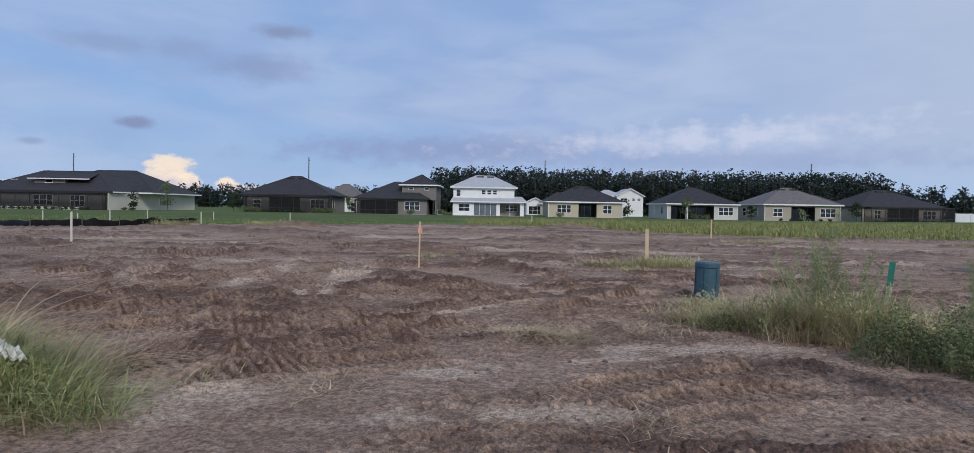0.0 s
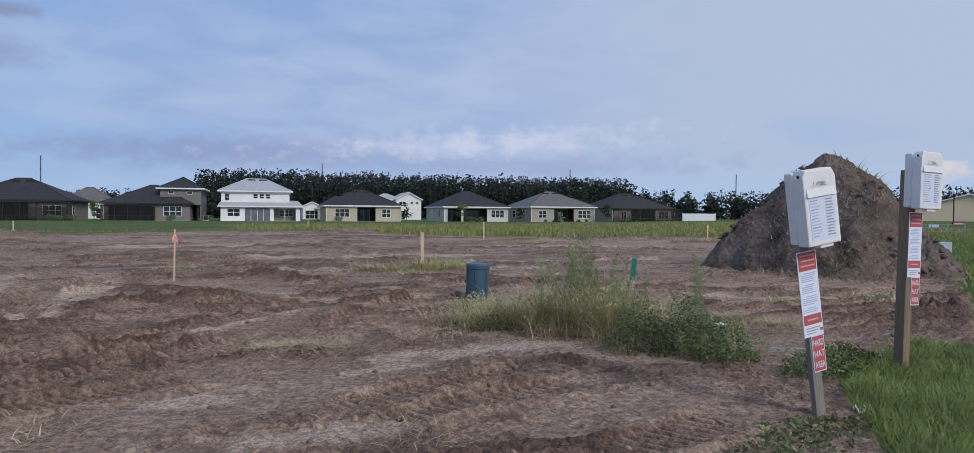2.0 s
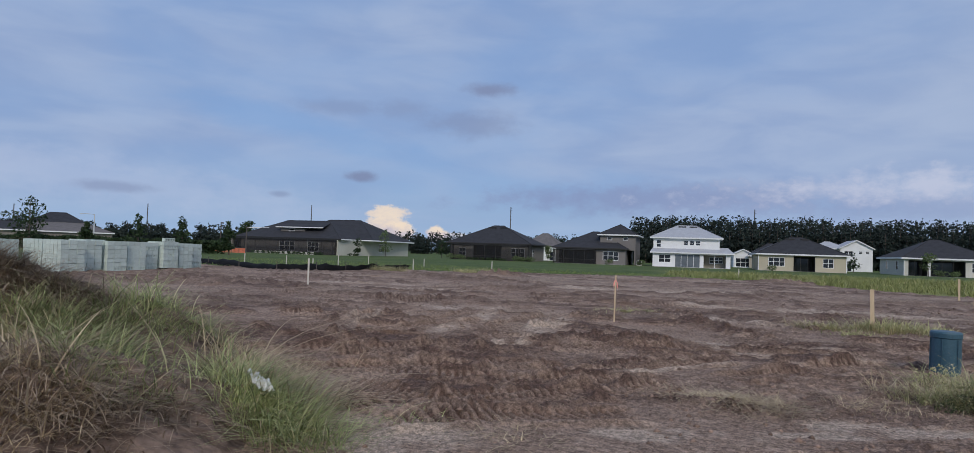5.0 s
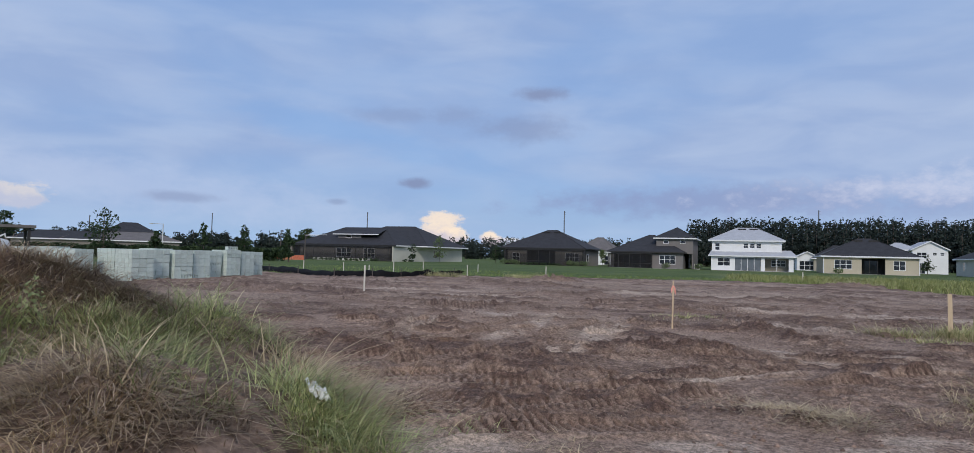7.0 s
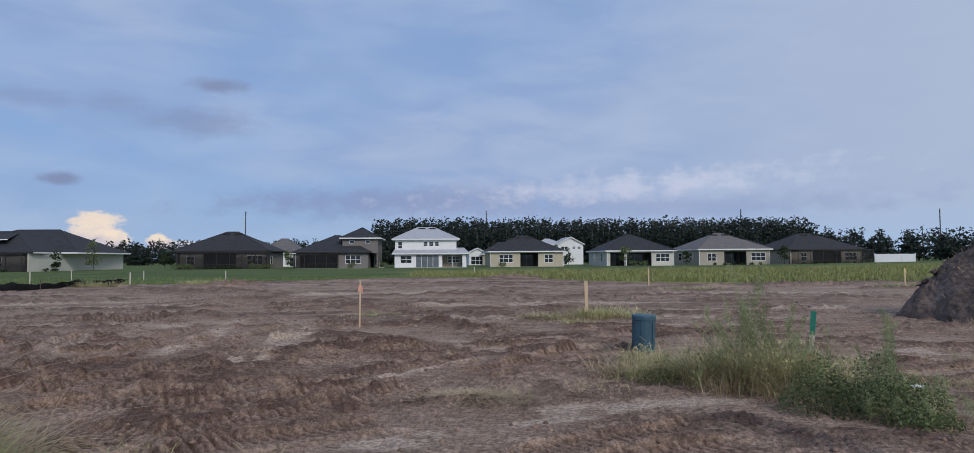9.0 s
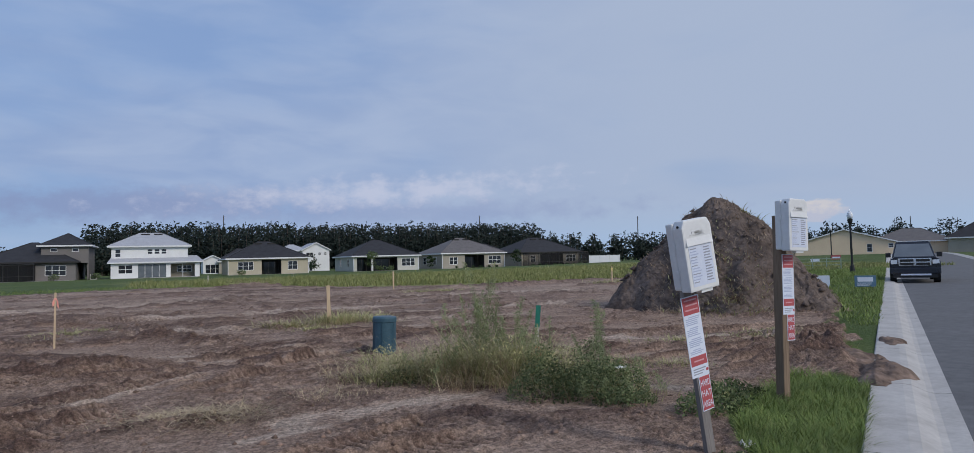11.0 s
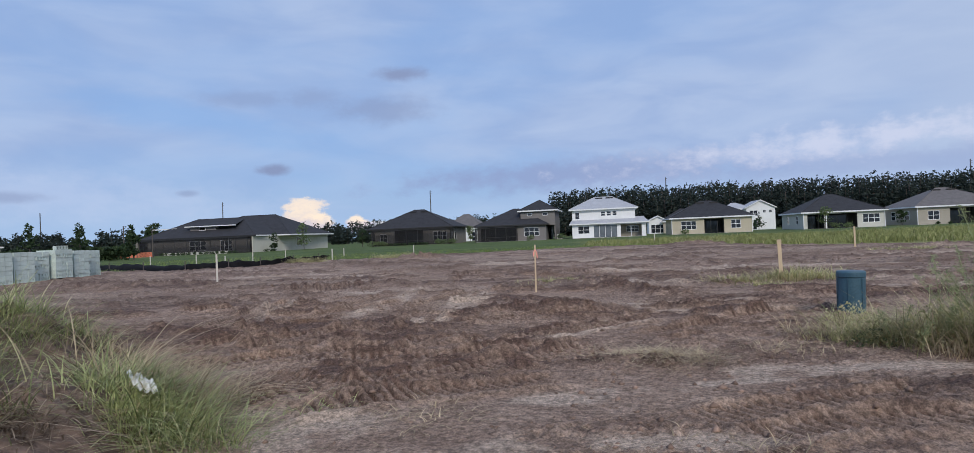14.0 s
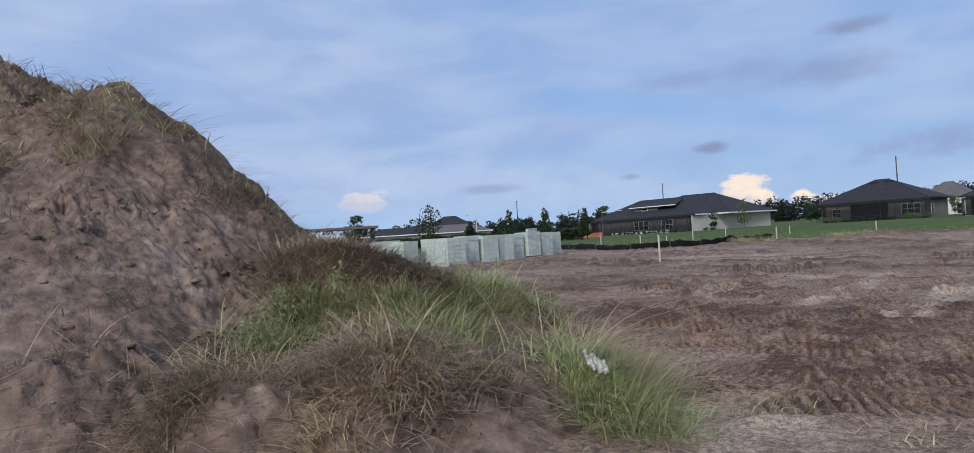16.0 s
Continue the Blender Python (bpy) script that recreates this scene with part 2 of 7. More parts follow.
def ground_material():
    """Bare sandy loam, with lawn, weed field and pale sand where the attributes say so."""
    m = bpy.data.materials.new("ground")
    m.use_nodes = True
    nt = m.node_tree
    N, L = nt.nodes.new, nt.links.new
    bsdf = nt.nodes["Principled BSDF"]
    tc = N("ShaderNodeTexCoord").outputs["Object"]

    def noise_(scale, detail=6, rough=0.6, vec=tc):
        n = N("ShaderNodeTexNoise")
        L(vec, n.inputs["Vector"])
        n.inputs["Scale"].default_value, n.inputs["Detail"].default_value, n.inputs["Roughness"].default_value = scale, detail, rough
        return n.outputs["Fac"]

    def mapped(v, a, b, lo, hi):
        n = N("ShaderNodeMapRange")
        L(v, n.inputs[0])
        for i, k in enumerate((a, b, lo, hi)):
            n.inputs[1 + i].default_value = k
        return n.outputs[0]

    def mix(f, a, b):
        n = N("ShaderNodeMix")
        n.data_type = "RGBA"
        for k, v in ((0, f), (6, a), (7, b)):
            if isinstance(v, tuple):
                n.inputs[k].default_value = (*v, 1)
            elif isinstance(v, (int, float)):
                n.inputs[k].default_value = v
            else:
                L(v, n.inputs[k])
        return n.outputs[2]

    def attr(name):
        n = N("ShaderNodeAttribute")
        n.attribute_name = name
        return n.outputs["Fac"]

    def scaled(col, f):
        n = N("ShaderNodeVectorMath")
        n.operation = "SCALE"
        L(col, n.inputs[0])
        L(f, n.inputs[3])
        return n.outputs[0]

    soil = mix(mapped(noise_(0.5), 0.35, 0.65, 0, 1), (0.27, 0.186, 0.142), (0.40, 0.287, 0.22))
    soil = mix(mapped(noise_(2.6, 8, 0.68), 0.50, 0.62, 0, 0.75), soil, (0.46, 0.337, 0.262))
    soil = mix(mapped(noise_(5.5, 9, 0.72), 0.54, 0.62, 0, 0.5), soil, (0.165, 0.106, 0.08))
    # damp soil, and the shade painted into the tracks' grooves
    soil = mix(attr("moist_shade"), soil, (0.145, 0.094, 0.075))
    soil = mix(attr("sand"), soil, (0.53, 0.415, 0.33))
    soil = mix(mapped(noise_(0.33, 3), 0.60, 0.72, 0, 0.4), soil, (0.33, 0.19, 0.105))
    soil = scaled(soil, mapped(noise_(19, 8, 0.78), 0.41, 0.59, 0.55, 1.38))
    soil = scaled(soil, mapped(noise_(70, 5, 0.75), 0.40, 0.60, 0.72, 1.26))
    crumb = N("ShaderNodeTexVoronoi")
    L(tc, crumb.inputs["Vector"])
    crumb.inputs["Scale"].default_value = 16
    pale = mapped(crumb.outputs["Distance"], 0.10, 0.16, 1, 0)
    many = N("ShaderNodeMath")
    many.operation = "MULTIPLY"
    L(pale, many.inputs[0])
    L(mapped(noise_(3.1, 3), 0.5, 0.6, 0, 0.5), many.inputs[1])
    soil = mix(many.outputs[0], soil, (0.56, 0.44, 0.35))
    lawn = mix(mapped(noise_(0.12, 4), 0.35, 0.65, 0, 1), (0.062, 0.100, 0.030), (0.110, 0.145, 0.046))
    lawn = mix(mapped(noise_(1.2, 4), 0.45, 0.7, 0, 0.6), lawn, (0.10, 0.125, 0.048))
    field = mix(mapped(noise_(0.35, 5), 0.35, 0.65, 0, 1), (0.17, 0.19, 0.065), (0.275, 0.275, 0.11))
    green = mix(attr("field"), lawn, field)
    green = scaled(green, mapped(noise_(9, 5, 0.7), 0.3, 0.7, 0.65, 1.35))
    L(mix(attr("grass"), soil, green), bsdf.inputs["Base Color"])
    bsdf.inputs["Roughness"].default_value = 0.93
    bsdf.inputs["Specular IOR Level"].default_value = 0.2
    b = N("ShaderNodeBump")
    b.inputs["Strength"].default_value, b.inputs["Distance"].default_value = 0.9, 0.07
    add = N("ShaderNodeMath")
    add.operation = "ADD"
    L(noise_(11, 8, 0.72), add.inputs[0])
    L(mapped(noise_(42, 4, 0.6), 0, 1, 0, 0.4), add.inputs[1])
    L(add.outputs[0], b.inputs["Height"])
    L(b.outputs[0], bsdf.inputs["Normal"])
    return m


MAT = {
    "ground": ground_material(),
    "heap": material("heap_soil", [(0.075, 0.052, 0.042), (0.165, 0.118, 0.095), (0.21, 0.153, 0.124), (0.36, 0.28, 0.235)], 0.9, 0.95, 1.0, fine=0.55, detail=10, bump_scale=7, spec=0.15, bump_distance=0.08),
    "heap_dark": material("heap_topsoil", [(0.055, 0.043, 0.037), (0.118, 0.092, 0.079), (0.15, 0.118, 0.102), (0.21, 0.168, 0.147)], 0.9, 0.95, 1.0, fine=0.4, detail=9, bump_scale=8, spec=0.15, bump_distance=0.09),
    "clod": material("clod", [(0.17, 0.115, 0.09), (0.29, 0.20, 0.155)], 3, 0.95, 0.6, fine=0.3, jitter=0.3, per="island", spec=0.15),
    "concrete": material("concrete", [(0.36, 0.34, 0.32), (0.45, 0.43, 0.41), (0.52, 0.50, 0.47)], 2.2, 0.85, 0.15, fine=0.08, bump_scale=60),
    "asphalt": material("asphalt", [(0.105, 0.105, 0.11), (0.135, 0.135, 0.14)], 0.7, 0.9, 0.4, fine=0.2, bump_scale=90, bump_distance=0.006),
    "roof_charcoal": material("shingle_charcoal", [(0.020, 0.020, 0.024), (0.036, 0.036, 0.042)], 1.2, 0.9, 0.4, fine=0.25, bump_scale=10),
    "roof_grey": material("shingle_light_grey", [(0.36, 0.37, 0.40), (0.44, 0.45, 0.48)], 1.2, 0.9, 0.3, fine=0.12, bump_scale=10),
    "roof_brown": material("shingle_weathered", [(0.115, 0.105, 0.105), (0.16, 0.148, 0.145)], 1.2, 0.9, 0.3, fine=0.2, bump_scale=10),
    "wall_cream": material("stucco_cream", [(0.44, 0.395, 0.30), (0.50, 0.455, 0.345)], 0.8, 0.9, 0.2, fine=0.05, bump_scale=40),
    "wall_tan": material("stucco_greige", [(0.34, 0.31, 0.26), (0.39, 0.36, 0.30)], 0.8, 0.9, 0.2, fine=0.05, bump_scale=40),
    "wall_white": material("stucco_white", [(0.72, 0.73, 0.74), (0.80, 0.81, 0.81)], 0.8, 0.9, 0.15, fine=0.04, bump_scale=40),
    "wall_grey": material("stucco_grey", [(0.17, 0.16, 0.155), (0.205, 0.19, 0.185)], 0.8, 0.9, 0.2, fine=0.06, bump_scale=40),
    "wall_dim": material("stucco_taupe", [(0.20, 0.185, 0.17), (0.24, 0.222, 0.20)], 0.8, 0.9, 0.2, fine=0.06, bump_scale=40),
    "wall_pale": material("stucco_pale", [(0.50, 0.50, 0.45), (0.56, 0.56, 0.50)], 0.8, 0.9, 0.2, fine=0.05, bump_scale=40),
    "wall_yellow": material("stucco_yellow", [(0.74, 0.58, 0.40), (0.80, 0.64, 0.45)], 0.6, 0.9, 0.2, fine=0.04, bump_scale=40),
    "white_trim": material("white_trim", [(0.74, 0.75, 0.76), (0.80, 0.81, 0.82)], 2, 0.6, 0.05, fine=0.03),
    "bronze": material("bronze_frame", [(0.018, 0.017, 0.017), (0.028, 0.026, 0.025)], 3, 0.5, 0.05),
    "glass": material("window_glass", [(0.015, 0.018, 0.022), (0.035, 0.04, 0.05)], 1.0, 0.08, 0.02, spec=0.6),
    "glass_pale": material("sliding_glass", [(0.10, 0.12, 0.14), (0.17, 0.19, 0.21)], 0.8, 0.08, 0.02, spec=0.6),
    # porch walls coloured near black, standing in for the recess's shade
    "porch_shade": material("lanai_shade", [(0.030, 0.028, 0.028), (0.05, 0.047, 0.045)], 1.5, 0.9, 0.1),
    "vent": material("roof_vent", [(0.010, 0.010, 0.011), (0.016, 0.016, 0.018)], 2, 0.6, 0.05),
    "pine": leaf_material("pine_needles", (0.019, 0.029, 0.026), (0.042, 0.057, 0.046), 0.3),
    "broadleaf": leaf_material("tree_leaves", (0.020, 0.040, 0.014), (0.060, 0.090, 0.030), 0.35),
    "sapling": leaf_material("young_leaves", (0.09, 0.13, 0.055), (0.16, 0.21, 0.09), 0.3),
    "hedge": leaf_material("hedge_leaves", (0.020, 0.040, 0.018), (0.055, 0.085, 0.036), 0.35),
    "bark": material("bark", [(0.055, 0.045, 0.038), (0.12, 0.10, 0.085)], 5, 0.95, 0.6, stretch=(1, 1, 0.25)),
    "weed": leaf_material("weed_green", (0.25, 0.255, 0.11), (0.56, 0.52, 0.28), 0.3, (0.68, 0.57, 0.38)),
    "fern": leaf_material("feathery_green", (0.19, 0.23, 0.11), (0.37, 0.40, 0.21), 0.25),
    "bush": leaf_material("low_bush_green", (0.065, 0.092, 0.042), (0.17, 0.205, 0.09), 0.4, (0.33, 0.29, 0.16)),
    "green_grass": leaf_material("fresh_grass", (0.19, 0.225, 0.095), (0.50, 0.53, 0.25), 0.4, (0.66, 0.57, 0.36)),
    "verge": leaf_material("verge_grass", (0.13, 0.19, 0.05), (0.27, 0.34, 0.11), 0.3, (0.30, 0.31, 0.12)),
    "field_grass": leaf_material("field_grass", (0.19, 0.215, 0.075), (0.33, 0.34, 0.135), 0.3, (0.46, 0.41, 0.225)),
    "dry": leaf_material("dry_grass", (0.30, 0.235, 0.15), (0.64, 0.52, 0.35), 0.3),
    "root": leaf_material("dead_roots", (0.20, 0.148, 0.105), (0.47, 0.365, 0.265), 0.3),
    "stake": material("raw_pine", [(0.50, 0.37, 0.24), (0.62, 0.49, 0.34)], 6, 0.85, 0.2, fine=0.1, stretch=(1, 1, 0.15)),
    "stake_white": material("weathered_lath", [(0.50, 0.47, 0.42), (0.62, 0.58, 0.52)], 8, 0.85, 0.2, fine=0.1, stretch=(1, 1, 0.15)),
    "green_paint": material("green_paint", [(0.012, 0.16, 0.115), (0.02, 0.21, 0.15)], 9, 0.6, 0.1, fine=0.12),
    "pink": material("pink_ribbon", [(0.75, 0.30, 0.24), (0.85, 0.40, 0.33)], 9, 0.6, 0.1),
    "orange": material("orange_ribbon", [(0.75, 0.12, 0.05), (0.85, 0.17, 0.07)], 9, 0.6, 0.1),
    "yellow": material("yellow_ribbon", [(0.72, 0.60, 0.16), (0.8, 0.68, 0.22)], 9, 0.6, 0.1),
    "pipe": material("blue_pipe", [(0.030, 0.080, 0.115), (0.05, 0.115, 0.155)], 5, 0.5, 0.12, fine=0.18),
    "post_grey": material("grey_timber", [(0.17, 0.155, 0.15), (0.27, 0.25, 0.24)], 7, 0.9, 0.4, fine=0.15, stretch=(1, 1, 0.12)),
    "post_brown": material("treated_timber", [(0.15, 0.105, 0.07), (0.27, 0.195, 0.135)], 6, 0.9, 0.4, fine=0.18, stretch=(1, 1, 0.1)),
    "plastic": material("white_plastic", [(0.70, 0.71, 0.71), (0.80, 0.81, 0.80)], 3.5, 0.45, 0.05, fine=0.04),
    "paper": material("permit_paper", [(0.60, 0.66, 0.80), (0.70, 0.75, 0.85)], 10, 0.8, 0.1),
    "sign_white": material("sign_white", [(0.66, 0.72, 0.84), (0.74, 0.79, 0.88)], 4, 0.6, 0.03),
    "sign_red": material("sign_red", [(0.40, 0.075, 0.085), (0.48, 0.10, 0.11)], 6, 0.6, 0.03),
    "ink": material("ink", [(0.30, 0.32, 0.38), (0.36, 0.38, 0.44)], 20, 0.8, 0),
    "ink_blue": material("ink_blue", [(0.40, 0.46, 0.62), (0.46, 0.52, 0.68)], 20, 0.8, 0),
    "faded_print": material("faded_print", [(0.62, 0.34, 0.37), (0.68, 0.42, 0.45)], 30, 0.7, 0),
    "mesh_green": material("mesh_green", [(0.25, 0.33, 0.27), (0.32, 0.40, 0.33)], 3, 0.8, 0.05),
    "black": material("black_plastic", [(0.008, 0.008, 0.009), (0.014, 0.014, 0.015)], 6, 0.5, 0.05),
    "silt": material("silt_fabric", [(0.006, 0.006, 0.007), (0.016, 0.016, 0.018)], 2, 0.9, 0.4, fine=0.2, spec=0.1),
    "block": material("concrete_block", [(0.46, 0.545, 0.505), (0.57, 0.64, 0.595)], 2.5, 0.92, 0.3, fine=0.12, jitter=0.09, bump_scale=40),
    "rag": material("white_plastic_scrap", [(0.62, 0.62, 0.60), (0.76, 0.76, 0.74)], 8, 0.5, 0.3),
    "steel": material("galvanised_steel", [(0.10, 0.10, 0.105), (0.15, 0.15, 0.155)], 3, 0.6, 0.05, metal=0.3),
    "pole_wood": material("pole_wood", [(0.07, 0.06, 0.055), (0.11, 0.095, 0.085)], 3, 0.9, 0.1),
    "pole_white": material("pole_white", [(0.5, 0.52, 0.54), (0.58, 0.6, 0.62)], 3, 0.6, 0.05),
    "car_paint": material("dark_blue_paint", [(0.010, 0.013, 0.022), (0.014, 0.018, 0.030)], 1.5, 0.22, 0, spec=0.6),
    "chrome": material("chrome", [(0.62, 0.63, 0.65), (0.70, 0.71, 0.72)], 3, 0.18, 0, metal=0.9),
    "lamp_glass": material("lamp_globe", [(0.72, 0.76, 0.82), (0.8, 0.83, 0.87)], 3, 0.3, 0),
    "tyre": material("tyre_rubber", [(0.010, 0.010, 0.011), (0.02, 0.02, 0.021)], 8, 0.85, 0.1),
    "net": material("orange_net", [(0.62, 0.16, 0.09), (0.70, 0.22, 0.13)], 3, 0.8, 0.2),
    "vinyl": material("white_vinyl", [(0.72, 0.75, 0.79), (0.78, 0.80, 0.83)], 1, 0.5, 0.03),
    "blue_sign": material("blue_sign", [(0.07, 0.15, 0.24), (0.13, 0.24, 0.34)], 4, 0.6, 0.03),
}


def mesh_screen():
    """Fine dark insect screen that lets some of what is behind show."""
    m = bpy.data.materials.new("insect_screen")
    m.use_nodes = True
    nt = m.node_tree
    bsdf = nt.nodes["Principled BSDF"]
    bsdf.inputs["Base Color"].default_value = (0.012, 0.012, 0.014, 1)
    bsdf.inputs["Roughness"].default_value = 0.8
    tr = nt.nodes.new("ShaderNodeBsdfTransparent")
    ms = nt.nodes.new("ShaderNodeMixShader")
    ms.inputs[0].default_value = 0.38
    nt.links.new(tr.outputs[0], ms.inputs[1])
    nt.links.new(bsdf.outputs[0], ms.inputs[2])
    nt.links.new(ms.outputs[0], nt.nodes["Material Output"].inputs[0])
    return m


MAT["screen"] = mesh_screen()


# ==== geometry helpers ====
class Geo:
    """Vertices and faces gathered for one mesh."""

    def __init__(self):
        self.v, self.f = [], []

    def add(self, verts, faces):
        k = len(self.v)
        self.v += [tuple(p) for p in verts]
        self.f += [tuple(k + i for i in f) for f in faces]
        return self

    def box(self, x0, y0, z0, x1, y1, z1):
        v = [(x, y, z) for z in (z0, z1) for x, y in ((x0, y0), (x1, y0), (x1, y1), (x0, y1))]
        return self.add(v, [(3, 2, 1, 0), (4, 5, 6, 7), (0, 1, 5, 4), (1, 2, 6, 5), (2, 3, 7, 6), (3, 0, 4, 7)])

    def prism(self, outline, y0, y1):
        """An outline in x and z, drawn out along y."""
        n = len(outline)
        v = [(x, y0, z) for x, z in outline] + [(x, y1, z) for x, z in outline]
        return self.add(v, [tuple(range(n)), tuple(range(2 * n - 1, n - 1, -1))] + [(i, i + n, (i + 1) % n + n, (i + 1) % n) for i in range(n)])

    def tube(self, points, radii, sides=8, caps=True):
        """A tapered tube along points."""
        v, f = [], []
        for i, p in enumerate(points):
            a, b = Vector(points[max(0, i - 1)]), Vector(points[min(len(points) - 1, i + 1)])
            d = (b - a).normalized()
            u = d.orthogonal().normalized()
            w = d.cross(u)
            for s in range(sides):
                t = 2 * math.pi * s / sides
                v.append(tuple(Vector(p) + radii[i] * (math.cos(t) * u + math.sin(t) * w)))
        for i in range(len(points) - 1):
            for s in range(sides):
                s2 = (s + 1) % sides
                f.append((i * sides + s, i * sides + s2, (i + 1) * sides + s2, (i + 1) * sides + s))
        if caps:
            f.append(tuple(range(sides))[::-1])
            f.append(tuple((len(points) - 1) * sides + s for s in range(sides)))
        return self.add(v, f)

    def mesh(self, name, smooth=False):
        me = bpy.data.meshes.new(name)
        me.from_pydata(self.v, [], self.f)
        if smooth:
            me.shade_smooth()
        return me


def bevelled(me, width, segments=2):
    bm = bmesh.new()
    bm.from_mesh(me)
    bmesh.ops.recalc_face_normals(bm, faces=bm.faces)
    bmesh.ops.bevel(bm, geom=list(bm.edges), offset=width, segments=segments, profile=0.6, affect="EDGES", clamp_overlap=True)
    bm.to_mesh(me)
    bm.free()
    return me


def part(name, geo, mat, parent=None, label="", smooth=False, bevel=0.0):
    """Links a Geo or a mesh as one object under a thing or a part."""
    me = geo.mesh(name, smooth) if isinstance(geo, Geo) else geo
    if "wall" in name:
        bm = bmesh.new()
        bm.from_mesh(me)
        bmesh.ops.remove_doubles(bm, verts=bm.verts, dist=0.001)
        bm.to_mesh(me)
        bm.free()
    if bevel:
        bevelled(me, bevel)
    if not me.materials:
        me.materials.append(MAT[mat])
    ob = new(name, me)
    ob.parent = parent
    if label:
        ob["label"] = label
    return ob


def thing(name, label, category, m=None, group="", kind=""):
    ob = new(name)
    ob.empty_display_size = 0.2
    if m is not None:
        ob.matrix_basis = m
    return tagged(ob, label, category, group, kind)


def array_mesh(name, verts, faces, mat, smooth=False):
    """A mesh from arrays; every face has the same number of corners."""
    me = bpy.data.meshes.new(name)
    verts = np.asarray(verts, dtype=np.float32)
    faces = np.asarray(faces, dtype=np.int32)
    n, k = faces.shape
    me.vertices.add(len(verts))
    me.vertices.foreach_set("co", verts.ravel())
    me.loops.add(n * k)
    me.loops.foreach_set("vertex_index", faces.ravel())
    me.polygons.add(n)
    me.polygons.foreach_set("loop_start", np.arange(0, n * k, k, dtype=np.int32))
    me.polygons.foreach_set("loop_total", np.full(n, k, dtype=np.int32))
    me.update(calc_edges=True)
    if smooth:
        me.shade_smooth()
    me.materials.append(MAT[mat])
    return me


# ---- noise on arrays ----
def hash2(ix, iy, seed):
    h = (ix.astype(np.int64) * 374761393 + iy.astype(np.int64) * 668265263 + seed * 1442695041) & 0x7FFFFFFF
    h = ((h ^ (h >> 13)) * 1274126177) & 0x7FFFFFFF
    return ((h ^ (h >> 16)) & 0xFFFF) / 65535.0


def vnoise(x, y, seed=0):
    ix, iy = np.floor(x), np.floor(y)
    fx, fy = x - ix, y - iy
    fx, fy = fx * fx * (3 - 2 * fx), fy * fy * (3 - 2 * fy)
    a, b = hash2(ix, iy, seed), hash2(ix + 1, iy, seed)
    c, d = hash2(ix, iy + 1, seed), hash2(ix + 1, iy + 1, seed)
    return a + (b - a) * fx + (c - a) * fy + (a - b - c + d) * fx * fy


def fbm(x, y, octaves=4, seed=0, gain=0.5):
    s, a, t = 0, 1, 0
    for o in range(octaves):
        s = s + a * vnoise(x * 2 ** o + 17.3 * o, y * 2 ** o - 9.1 * o, seed + o)
        t += a
        a *= gain
    return s / t


def sstep(a, b, v):
    t = np.clip((v - a) / (b - a), 0, 1)
    return t * t * (3 - 2 * t)


def inside(x, y, poly):
    r = np.zeros(x.shape, bool)
    for (x0, y0), (x1, y1) in zip(poly, poly[1:] + poly[:1]):
        c = ((y0 > y) != (y1 > y)) & (x < (x1 - x0) * (y - y0) / ((y1 - y0) or 1e-9) + x0)
        r ^= c
    return r


# ==== the lie of the land ====
ROAD_D, ROAD_N = Vector((0.840, 0.5426)), Vector((0.5426, -0.840))   # along the road, and across it away from the lot
LOT = [(-42, 22), (-35, 39), (-23, 34.5), (-20, 44), (-13.7, 47.5), (-4, 54), (5.6, 52.7), (12, 41), (18, 37), (27, 37.5), (30, 33), (24, 22),
       (19, 14.6), (12.3, 8.7), (7.5, 5.3), (7.3, 5.75), (6.7, 5.6), (6.0, 5.35), (5.3, 4.95), (4.85, 4.6), (4.4, 4.15), (3.9, 3.5), (3.3, 2.7), (2.6, 2.0), (1.5, 1.2), (-3, -1.9), (-12, -7.7), (-42, -26)]
